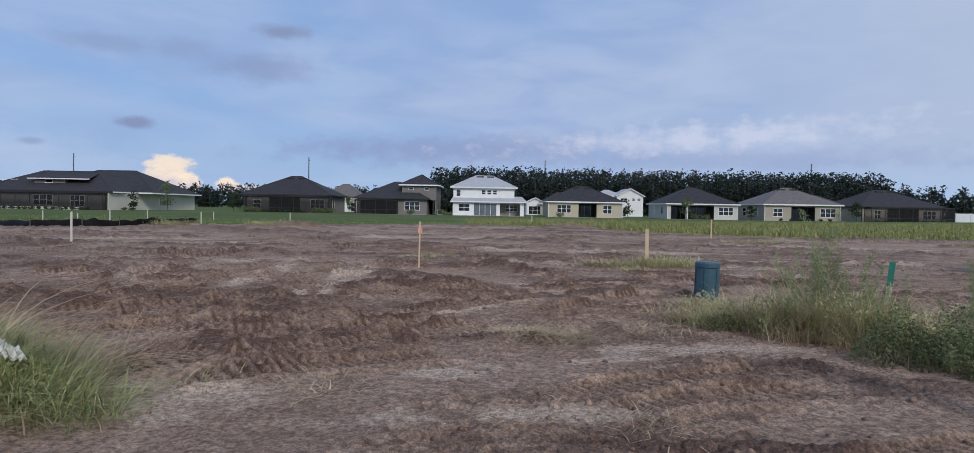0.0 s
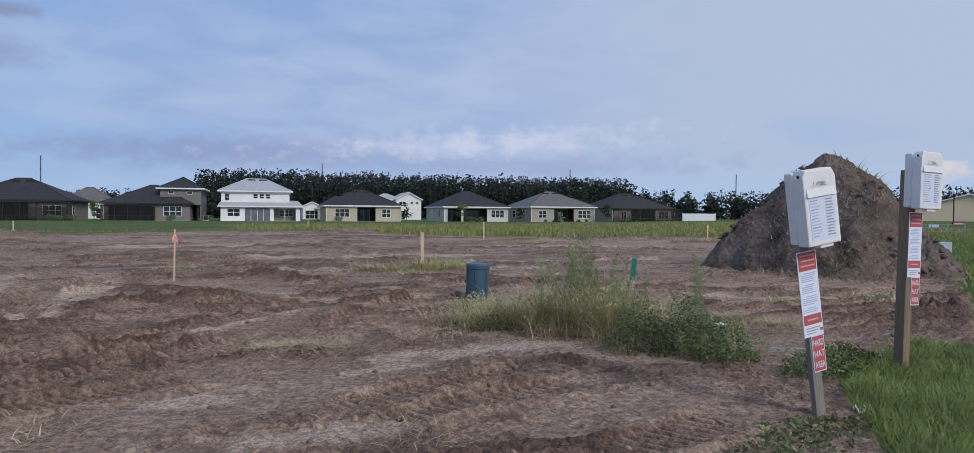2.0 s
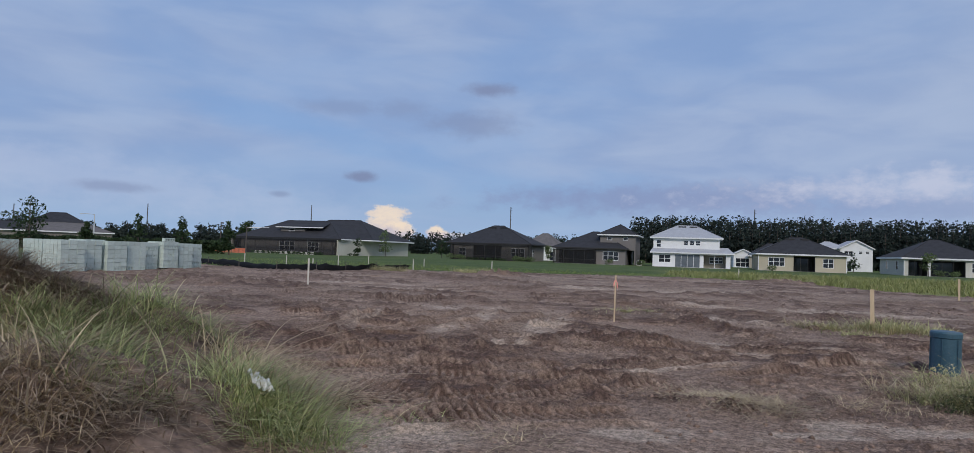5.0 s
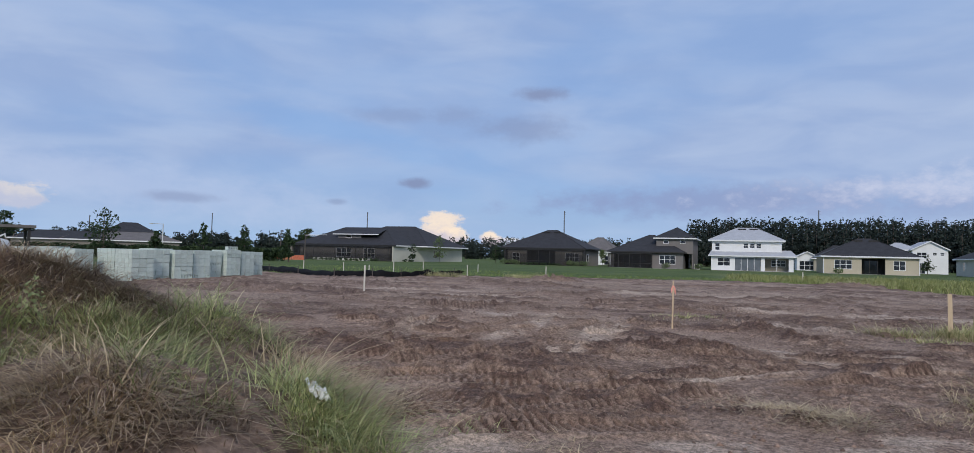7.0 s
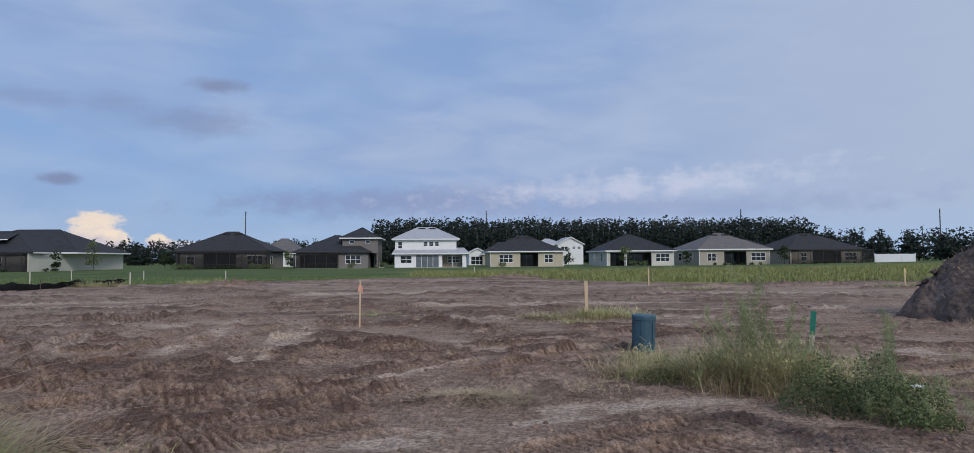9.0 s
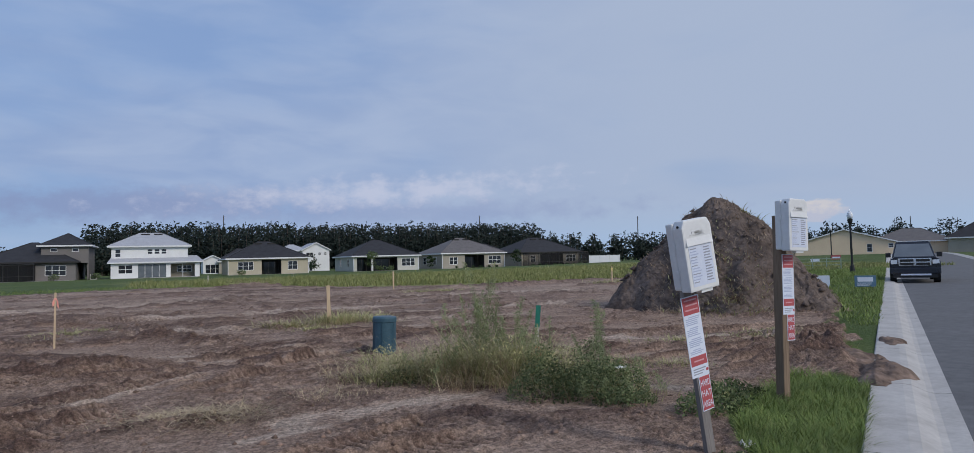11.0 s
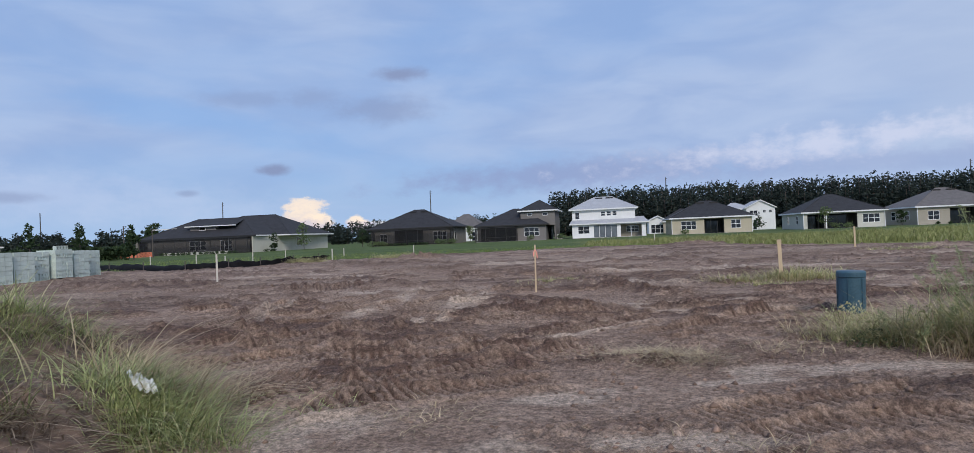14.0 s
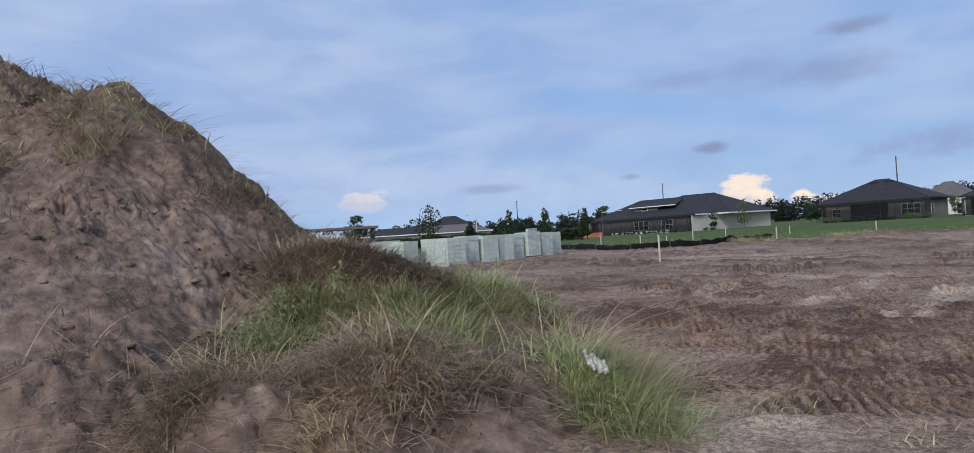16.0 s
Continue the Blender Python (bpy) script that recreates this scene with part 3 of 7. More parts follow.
# tracks pressed by machines: start, end, half width, bend
TRACKS = [((-3.0, 5.6), (-0.6, 7.2), 0.2, 0.1), ((-2.4, 5.2), (-0.2, 6.4), 0.2, 0.05), ((-4.6, 6.9), (-2.2, 8.3), 0.22, 0.1), ((-2.7, 7.15), (0.75, 10.5), 0.23, -0.12), ((-1.75, 6.2), (0.15, 8.25), 0.2, -0.06), ((-2.0, 7.25), (0.0, 8.5), 0.16, 0.0), ((0.75, 5.1), (2.95, 5.98), 0.2, 0.05), ((1.0, 4.72), (2.75, 5.28), 0.17, 0.08),
          ((2.2, 3.75), (3.4, 4.15), 0.17, 0.02), ((0.55, 8.85), (3.4, 10.95), 0.22, 0.05), ((1.3, 9.75), (3.3, 11.4), 0.18, 0.0), ((-3.6, 6.7), (-1.95, 6.1), 0.24, -0.06), ((-6.2, 10.2), (-6.6, 15.6), 0.26, 0.2),
          ((-3.5, 8.45), (-1.3, 8.65), 0.2, 0.12), ((-3.4, 7.45), (-0.5, 7.75), 0.2, -0.1), ((-8.6, 12.7), (-6.2, 14.0), 0.26, 0.1), ((-5.2, 8.2), (-2.6, 9.9), 0.24, 0.2), ((-6.8, 7.6), (-4.0, 9.3), 0.24, -0.2),
          ((-5.6, 9.6), (-3.9, 14.0), 0.24, 0.2), ((-4.4, 8.0), (-2.9, 11.8), 0.22, -0.2), ((-3.3, 12.2), (-1.9, 17.5), 0.3, 0.5), ((-4.9, 12.5), (-3.7, 18.5), 0.3, 0.4), ((-2.2, 10.2), (0.6, 11.8), 0.22, -0.2),
          ((-9, 16), (-3, 21), 0.28, 0.5), ((-14, 19), (-6, 17.5), 0.28, -0.5), ((3.2, 13.2), (9.5, 12.2), 0.28, 0.4), ((5.5, 10.8), (12.0, 9.6), 0.26, 0.3), ((6.2, 9.4), (11.5, 8.0), 0.24, -0.2), ((2, 19), (12, 17), 0.3, 0.6), ((-6, 23), (6, 21), 0.3, -0.6), ((6, 14), (13, 22), 0.28, 0.5)]
# long low banks of loose soil: start, end, half width, height
BANKS = [((-1.75, 10.9), (-0.2, 12.3), 0.75, 0.20), ((-0.1, 16.6), (1.5, 13.6), 0.42, 0.26), ((-2.1, 5.6), (-1.65, 5.85), 0.32, 0.13), ((-0.1, 7.05), (0.65, 7.2), 0.34, 0.13), ((2.3, 5.95), (3.2, 6.05), 0.26, 0.08), ((3.3, 5.45), (4.7, 5.1), 0.30, 0.05),
         ((-0.9, 8.85), (0.7, 10.6), 0.14, 0.10), ((-3.8, 9.3), (-1.9, 9.6), 0.5, 0.10), ((-1.1, 9.7), (-0.2, 10.0), 0.3, 0.10), ((1.2, 4.0), (2.0, 3.85), 0.2, 0.04), ((3.3, 10.3), (3.9, 10.5), 0.3, 0.08), ((4.6, 12.4), (5.9, 12.7), 0.4, 0.16),
         ((-20, 20), (-15.5, 21.6), 0.9, 0.28), ((-15, 21.6), (-11, 20), 0.8, 0.18), ((-10, 27), (-5.4, 25.4), 0.8, 0.3), ((-0.5, 27.3), (5, 33), 0.9, 0.22), ((-9, 18), (-5.5, 18.8), 0.6, 0.18), ((-3, 21.5), (1.5, 22.5), 0.5, 0.18), ((6, 30), (13, 28), 0.9, 0.2), ((14, 33), (22, 34), 0.9, 0.3),
         ((-12.2, 39), (-10.4, 40.5), 1.0, 0.55), ((5.0, 49.5), (8.5, 50.5), 1.2, 0.5), ((-16, 33), (-6, 37), 0.9, 0.25), ((7.9, 6.0), (9.6, 7.6), 0.5, 0.24), ((9.2, 8.3), (12, 8.7), 0.4, 0.16), ((7.6, 8.6), (10.5, 8.0), 0.3, 0.10), ((8.6, 7.0), (11.4, 7.3), 0.3, 0.14)]
# pale scraped sand: x, y, half length, half width, turn
SANDY = [(-6.5, 12.9, 0.42, 2.5, 0.25), (-5.6, 16.5, 1.4, 0.9, 0.2), (-4.45, 13.9, 0.36, 2.4, 0.05), (-2.75, 13.7, 0.72, 2.2, 0.0), (-2.85, 10.55, 0.5, 0.2, 0.1), (2.0, 11.36, 1.6, 0.22, 0.0), (2.3, 6.85, 1.3, 0.22, 0.16), (1.5, 6.4, 0.9, 0.14, 0.3), (6.1, 14.8, 1.2, 0.3, -0.25),
         (-0.1, 5.75, 1.2, 0.22, 0.3), (-0.05, 9.15, 1.1, 0.09, 0.85), (0.6, 17.0, 1.8, 0.5, -0.2), (8.6, 9.6, 2.6, 0.22, -0.6), (9.6, 7.8, 2.2, 0.2, -0.5), (5.4, 6.2, 0.7, 0.22, -0.7), (1.0, 12.4, 1.6, 0.2, -0.2), (4, 22, 5, 0.7, 0.1), (-10, 23, 4, 0.8, 0.1), (-14, 25, 4, 0.6, 0.2), (9, 19, 5, 0.5, -0.1), (-1, 30, 6, 0.8, 0.1), (14, 27, 6, 0.8, -0.1), (0.35, 4.6, 1.2, 0.22, 0.1), (-2.6, 4.8, 1.4, 0.5, 0.1), (8, 16.5, 3, 0.35, -0.1)]
# dark moist soil, in the same terms
MOISTY = [(-1.9, 6.3, 1.8, 0.6, 0.4), (-4.2, 9.3, 4.6, 2.2, 0.15), (-1.6, 7.4, 2.2, 0.8, 0.5), (-12, 14, 5, 2.2, 0.2), (0, 17.5, 4, 1.6, 0.1), (6, 20, 5, 1.5, 0), (-5.2, 10.6, 3.0, 1.1, 0.1), (-2.9, 9.3, 2.2, 0.55, 0.1), (-2.4, 7.6, 1.5, 0.5, 0.1), (-1.0, 11.8, 1.2, 0.9, 0.5), (-0.6, 9.4, 0.9, 0.4, 0.5), (0.2, 7.15, 0.75, 0.35, 0.1), (-1.2, 8.1, 1.3, 0.4, 0.75), (0.7, 14.9, 1.5, 0.4, -1.0), (2.3, 5.75, 0.9, 0.3, 0.3), (4.0, 5.3, 0.9, 0.4, -0.3), (1.6, 4.0, 1.2, 0.2, -0.1),
         (2.0, 10.0, 1.6, 0.3, 0.6), (-6.8, 9.5, 2.2, 1.2, 0.2), (-13, 20.5, 5, 0.8, 0.1), (-8, 26.5, 3, 0.9, -0.3), (2.5, 30, 4, 0.8, 0.6), (-1.9, 5.75, 0.5, 0.3, 0.3), (5.0, 12.6, 1.3, 0.5, 0.1), (8.5, 11.0, 2.6, 0.5, -0.4), (8.8, 7.0, 1.6, 0.6, 0.5), (10.5, 8.6, 2.0, 0.4, 0.0), (4.4, 17.2, 1.4, 0.6, 0), (10, 23, 5, 0.8, 0), (-10, 35, 7, 1.2, 0.2), (8, 40, 6, 1.2, -0.1), (-3, 19.5, 2.5, 0.5, 0.1)]


def along(x, y, a, b, bend=0.0):
    """Distance along and across a bowed line from a to b."""
    a, b = np.array(a), np.array(b)
    d = b - a
    length = np.hypot(*d)
    d = d / length
    s = (x - a[0]) * d[0] + (y - a[1]) * d[1]
    c = (x - a[0]) * -d[1] + (y - a[1]) * d[0]
    u = np.clip(s / length, 0, 1)
    return s, c - bend * 4 * u * (1 - u), length


def spots(x, y, rows, seed):
    r = np.zeros(x.shape)
    w = fbm(x * 1.3, y * 1.3, 3, seed) - 0.5
    for cx, cy, rx, ry, turn in rows:
        c, s = math.cos(turn), math.sin(turn)
        u, v = ((x - cx) * c + (y - cy) * s) / rx, (-(x - cx) * s + (y - cy) * c) / ry
        r = np.maximum(r, sstep(1.15, 0.45, np.sqrt(u * u + v * v) + w * 1.3))
    return r


def kerb_offset(x, y):
    return x * ROAD_N[0] + y * ROAD_N[1]


def broad(x, y):
    """The ground's height without its small relief."""
    s = x * ROAD_D[0] + y * ROAD_D[1]
    o = kerb_offset(x, y)
    return 0.75 * sstep(60, 130, s) * sstep(-75, -25, o)


def land(x, y):
    """Height and the cover of the ground: grass, weed field, sand, damp soil with track-groove shade."""
    wx = x + (fbm(x * 0.5, y * 0.5, 3, 11) - 0.5) * np.clip(np.hypot(x, y) * 0.1, 0.15, 2.2)
    wy = y + (fbm(x * 0.5, y * 0.5, 3, 12) - 0.5) * np.clip(np.hypot(x, y) * 0.1, 0.15, 2.2)
    bare = inside(wx, wy, LOT)
    grass = 1.0 - bare
    near = np.hypot(x, y)
    z = (fbm(x * 0.35, y * 0.35, 3, 21) - 0.5) * 0.08 + (fbm(x * 1.4, y * 1.4, 3, 22) - 0.5) * 0.03
    moist_shade, sand = spots(x, y, MOISTY, 31), spots(x, y, SANDY, 32)
    rough = sstep(0.46, 0.66, fbm(x * 0.7, y * 0.7, 4, 23))
    rough = np.clip(np.maximum(rough * 0.7, moist_shade * 0.8) * (1 - 0.9 * sand), 0, 1)
    lump = 1 - np.abs(2 * fbm(x * 2.3, y * 3.4, 4, 24, 0.6) - 1)
    crumb = np.abs(2 * fbm(x * 9, y * 9, 3, 26, 0.65) - 1)
    z = z + rough * (lump - 0.72) * 0.065 + rough * (0.35 - crumb) * 0.065
    z = z + (fbm(x * 17, y * 17, 3, 25, 0.7) - 0.5) * 0.045 * (0.3 + rough)
    windrow = 1 - np.abs(2 * fbm(x * 0.7, y * 2.2, 4, 27) - 1)
    ridge = sstep(0.78, 0.97, windrow) * sstep(0.4, 0.6, fbm(x * 0.5, y * 0.9, 2, 29))
    z = z + ridge * 0.12 * (0.2 + fbm(x * 5, y * 5, 3, 28)) * sstep(7, 11, near)
    far_lanes = sstep(0.54, 0.66, fbm(x * 0.12 + 40, y * 0.6, 4, 33)) * sstep(12, 22, near)
    sand = np.maximum(sand * 0.9 * sstep(0.25, 0.5, fbm(x * 3, y * 3, 3, 36)), far_lanes * 0.35)
    moist_shade = np.maximum(moist_shade * (0.35 + 0.9 * sstep(0.38, 0.6, fbm(x * 2.4, y * 3.4, 4, 34, 0.6))), ridge * sstep(7, 11, near))
    moist_shade = np.maximum(moist_shade, 0.4 * sstep(14, 26, near) * sstep(0.42, 0.6, fbm(x * 0.5, y * 1.6, 3, 37)))
    moist_shade = np.maximum(moist_shade, 0.85 * rough * sstep(0.48, 0.56, fbm(x * 3.2, y * 5.2, 4, 35, 0.62)))
    def close(a, b, pad):
        return np.nonzero((x > min(a[0], b[0]) - pad) & (x < max(a[0], b[0]) + pad) & (y > min(a[1], b[1]) - pad) & (y < max(a[1], b[1]) + pad))

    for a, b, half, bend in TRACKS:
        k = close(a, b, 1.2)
        px, py, pz, pm = x[k], y[k], z[k], moist_shade[k]
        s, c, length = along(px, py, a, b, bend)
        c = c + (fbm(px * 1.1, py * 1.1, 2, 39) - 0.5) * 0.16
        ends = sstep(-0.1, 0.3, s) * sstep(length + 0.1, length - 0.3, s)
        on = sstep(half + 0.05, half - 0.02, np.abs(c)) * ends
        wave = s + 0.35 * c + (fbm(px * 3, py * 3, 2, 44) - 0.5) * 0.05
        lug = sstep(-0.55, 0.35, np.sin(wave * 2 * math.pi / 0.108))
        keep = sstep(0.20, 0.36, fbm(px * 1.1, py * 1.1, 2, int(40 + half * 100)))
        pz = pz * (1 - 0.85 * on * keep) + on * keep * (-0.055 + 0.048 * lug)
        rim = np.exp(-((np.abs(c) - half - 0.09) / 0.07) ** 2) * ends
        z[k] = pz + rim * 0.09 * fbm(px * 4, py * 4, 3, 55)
        # grooves between lugs get a dark colour as their shade, over faint damp
        moist_shade[k] = pm * (1 - on * keep) + on * keep * (0.10 + 0.15 * pm + 0.9 * (1 - lug))
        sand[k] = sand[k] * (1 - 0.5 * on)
    for a, b, half, height in BANKS:
        k = close(a, b, 3 * half)
        px, py = x[k], y[k]
        s, c, length = along(px, py, a, b)
        d = np.hypot(np.maximum(np.abs(s - length / 2) - length / 2 + half * 0.6, 0), c) / half
        lump = np.exp(-d * d) * height
        z[k] = z[k] + lump * (0.1 + 1.6 * np.abs(fbm(px * 4.5, py * 5.5, 5, 61, 0.68) - 0.25))
        moist_shade[k] = np.maximum(moist_shade[k], np.exp(-d * d) * 0.8 * sstep(0.42, 0.6, fbm(px * 3.5, py * 3.5, 4, 62)))
    z = z * sstep(110, 40, near) + 0.012
    z = np.where(bare, z, z * 0.4)
    field = sstep(-1, 5, x + 0.15 * (y - 45)) * sstep(95, 70, y)
    verge = sstep(9.5, 7.0, near)
    field = field * (1 - verge) * sstep(-16, -21, kerb_offset(x, y) * 1.0)
    o = kerb_offset(x, y)
    edge = sstep(-0.6, -0.23, o)
    z = broad(x, y) + z * (1 - edge) - 0.30 * sstep(-0.22, -0.17, o) * sstep(8.40, 8.34, o)
    return z, grass, field, np.clip(sand, 0, 1), np.clip(moist_shade, 0, 1)


def ground():
    """One sheet from the kerb to the horizon, finer where the lot is."""
    th = np.concatenate([np.linspace(-180, -72, 36, endpoint=False), np.linspace(-72, 66, 960, endpoint=False), np.linspace(66, 180, 38)])
    th = np.radians(th) + math.pi / 2
    r = np.concatenate([np.linspace(0.02, 1.6, 12, endpoint=False), np.geomspace(1.6, 2.8, 24, endpoint=False), np.geomspace(2.8, 16, 540, endpoint=False), np.geomspace(16, 75, 170, endpoint=False), np.geomspace(75, 3500, 44)])
    R, T = np.meshgrid(r, th[:-1], indexing="ij")
    x, y = R * np.cos(T), R * np.sin(T)
    z, grass, field, sand, moist_shade = land(x, y)
    nr, nt_ = R.shape
    i, j = np.meshgrid(np.arange(nr - 1), np.arange(nt_), indexing="ij")
    j2 = (j + 1) % nt_
    f = np.stack([i * nt_ + j, (i + 1) * nt_ + j, (i + 1) * nt_ + j2, i * nt_ + j2], -1).reshape(-1, 4)
    me = array_mesh("ground", np.stack([x, y, z], -1).reshape(-1, 3), f, "ground", True)
    for name, a in (("grass", grass), ("field", field), ("sand", sand), ("moist_shade", moist_shade)):
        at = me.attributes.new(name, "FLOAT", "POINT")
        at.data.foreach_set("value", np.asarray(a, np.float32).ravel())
    return tagged(new("ground", me), "graded bare brown soil with machine tracks, lawn and weedy field beyond", "ground", kind="structure")


def height(x, y):
    return float(land(np.array([float(x)]), np.array([float(y)]))[0][0])


ground()


def ribbon(name, o0, o1, z0, z1, s0, s1, mat, label, category, step=2.0, round_=None):
    """A strip along the road between two offsets across it."""
    prof = round_ or [(o0, z0), (o1, z1)]
    n = max(2, int((s1 - s0) / step) + 1)
    ss = np.linspace(s0, s1, n)
    v, f = [], []
    for s in ss:
        for o, z in prof:
            x, y = ROAD_D[0] * s + ROAD_N[0] * o, ROAD_D[1] * s + ROAD_N[1] * o
            v.append((x, y, z + float(broad(np.array([x]), np.array([y]))[0])))
    k = len(prof)
    for i in range(n - 1):
        for j in range(k - 1):
            f.append((i * k + j, i * k + j + 1, (i + 1) * k + j + 1, (i + 1) * k + j))
    g = Geo().add(v, f)
    return g


KERB = [(-0.23, -0.20), (-0.23, 0.015), (-0.215, 0.028), (0.08, 0.028), (0.16, 0.018), (0.30, -0.045), (0.36, -0.055), (0.52, -0.045), (0.52, -0.2)]
kerb = thing("kerb", "pale concrete rolled kerb with dark joint marks", "kerb", kind="structure")
for i, (s0, s1) in enumerate([(-30, -12), (-12, -3), (-3, 0), (0, 3), (3, 6), (6, 9), (9, 12), (12, 15), (15, 18), (18, 24), (24, 30), (30, 45), (45, 140)]):
    part("kerb_section", ribbon("kerb_section", 0, 0, 0, 0, s0 + 0.006, s1 - 0.006, "concrete", "", "", 3.0, KERB), "concrete", kerb)
far_kerb = [(-o, z) for o, z in KERB][::-1]
g = ribbon("kerb", 0, 0, 0, 0, -30, 140, "concrete", "", "", 5.0, [(8.3 + o, z) for o, z in far_kerb])
tagged(part("kerb", g, "concrete"), "pale concrete rolled kerb across the road", "kerb", kind="structure")
g = ribbon("road", 0, 0, 0, 0, -30, 260, "asphalt", "", "", 2.5, [(0.518, -0.052), (4.1, -0.01), (7.79, -0.052)])
tagged(part("road", g, "asphalt"), "grey asphalt residential road", "road", kind="structure")


# ==== blades, leaves and clumps on arrays ====
def blades(pts, length, rng, width=0.006, lean=0.5, droop=0.6, segs=3, side=None):
    """Curved grass blades rooted at pts."""
    n = len(pts)
    L = np.asarray(length) * np.ones(n)
    a = rng.uniform(0, 2 * math.pi, n)
    d = np.stack([np.cos(a), np.sin(a)], -1)
    if side is not None:
        d = d * 0.75 + np.asarray(side)
        d /= np.linalg.norm(d, axis=1)[:, None] + 1e-6
    k = rng.uniform(0.15, 1.0, n) * lean
    b = rng.uniform(0.2, 1.0, n) * droop
    w = np.stack([-d[:, 1], d[:, 0]], -1) * (np.asarray(width) * np.ones(n) * rng.uniform(0.6, 1.3, n))[:, None]
    verts = np.zeros((n, 2 * segs + 1, 3))
    for i in range(segs + 1):
        u = i / segs
        out = L * (k * u + b * u * u * 0.7)
        up = L * (u - 0.38 * b * u ** 2 - 0.2 * k * u)
        c = np.concatenate([pts[:, :2] + d * out[:, None], (pts[:, 2] + up)[:, None]], 1)
        if i == segs:
            verts[:, -1] = c
        else:
            ww = np.concatenate([w * (1 - 0.55 * u), np.zeros((n, 1))], 1)
            verts[:, 2 * i], verts[:, 2 * i + 1] = c - ww, c + ww
    base = (np.arange(n) * (2 * segs + 1))[:, None]
    tri = []
    for i in range(segs - 1):
        q = 2 * i
        tri += [base + np.array([[q, q + 1, q + 3]]), base + np.array([[q, q + 3, q + 2]])]
    q = 2 * (segs - 1)
    tri.append(base + np.array([[q, q + 1, q + 2]]))
    return verts.reshape(-1, 3), np.concatenate(tri)


def leaves(centres, size, rng, flat=0.0, aspect=0.45):
    """Small pointed leaves (two triangles each) turned every way."""
    n = len(centres)
    s = np.asarray(size) * np.ones(n) * rng.uniform(0.6, 1.4, n)
    u = rng.normal(size=(n, 3))
    u[:, 2] *= 1 - flat
    u /= np.linalg.norm(u, axis=1)[:, None]
    w = np.cross(u, rng.normal(size=(n, 3)))
    w /= np.linalg.norm(w, axis=1)[:, None]
    p = np.stack([centres - u * s[:, None], centres + w * s[:, None] * aspect, centres + u * s[:, None], centres - w * s[:, None] * aspect], 1)
    return p.reshape(-1, 3), np.arange(4 * n).reshape(n, 4)


def merge(*sets):
    v, f, k = [], [], 0
    for a, b in sets:
        v.append(a)
        f.append(b + k)
        k += len(a)
    return np.concatenate(v), np.concatenate(f)


# ==== heaps of soil ====
class Heap:
    """A heap: cones blended together, roughened with clods and gullies."""

    def __init__(self, centre, radius, cones, seed, rough=1.0):
        self.c, self.r, self.cones, self.seed, self.rough = centre, radius, cones, seed, rough

    def z(self, x, y, detail=True):
        h = np.full(x.shape, -0.6)
        wx = x + (fbm(x * 0.7, y * 0.7, 3, self.seed) - 0.5) * 1.3 * self.rough
        wy = y + (fbm(x * 0.7, y * 0.7, 3, self.seed + 5) - 0.5) * 1.3 * self.rough
        for cx, cy, top, slope, round_ in self.cones:
            d = np.hypot(wx - cx, wy - cy)
            h = np.maximum(h, top - slope * (np.sqrt(d * d + round_ ** 2) - round_))
        if detail:
            k = sstep(-0.1, 0.5, h) * self.rough
            patchy = sstep(0.40, 0.60, fbm(x * 0.8, y * 0.8, 3, self.seed + 30))
            clod = 1 - np.abs(2 * fbm(x * 1.3, y * 1.3, 4, self.seed + 9, 0.58) - 1)
            h = h + k * (clod - 0.72) * (0.12 + 0.18 * patchy) + k * (fbm(x * 2.2, y * 2.2, 4, self.seed + 8) - 0.5) * 0.14
            crumb = np.abs(2 * fbm(x * 6.5, y * 6.5, 4, self.seed + 13, 0.66) - 1)
            h = h + k * (0.3 - crumb) * 0.13 * (0.35 + patchy)
            h = h + k * (fbm(x * 13, y * 13, 3, self.seed + 15, 0.65) - 0.5) * 0.11 * (0.45 + patchy)
        return h

    def build(self, label, nr=300, nth=520, mat="heap"):
        r = np.linspace(0.0, 1.0, nr) ** 0.85 * self.r
        th = np.linspace(0, 2 * math.pi, nth, endpoint=False)
        R, T = np.meshgrid(r, th, indexing="ij")
        x, y = self.c[0] + R * np.cos(T), self.c[1] + R * np.sin(T)
        z = self.z(x, y)
        # small shelves and overhangs, as loose clods have
        x = x + (fbm(x * 1.9 + z * 1.3, y * 1.9, 3, self.seed + 20) - 0.5) * 0.26 * self.rough
        y = y + (fbm(x * 1.9, y * 1.9 + z * 1.3, 3, self.seed + 21) - 0.5) * 0.26 * self.rough
        i, j = np.meshgrid(np.arange(nr - 1), np.arange(nth), indexing="ij")
        j2 = (j + 1) % nth
        f = np.stack([i * nth + j, (i + 1) * nth + j, (i + 1) * nth + j2, i * nth + j2], -1).reshape(-1, 4)
        zz = z.reshape(-1)
        keep = (zz[f] > -9).any(1)
        me = array_mesh("soil_mound", np.stack([x, y, z], -1).reshape(-1, 3), f[keep], mat, True)
        return tagged(new("soil_mound", me), label, "soil mound")


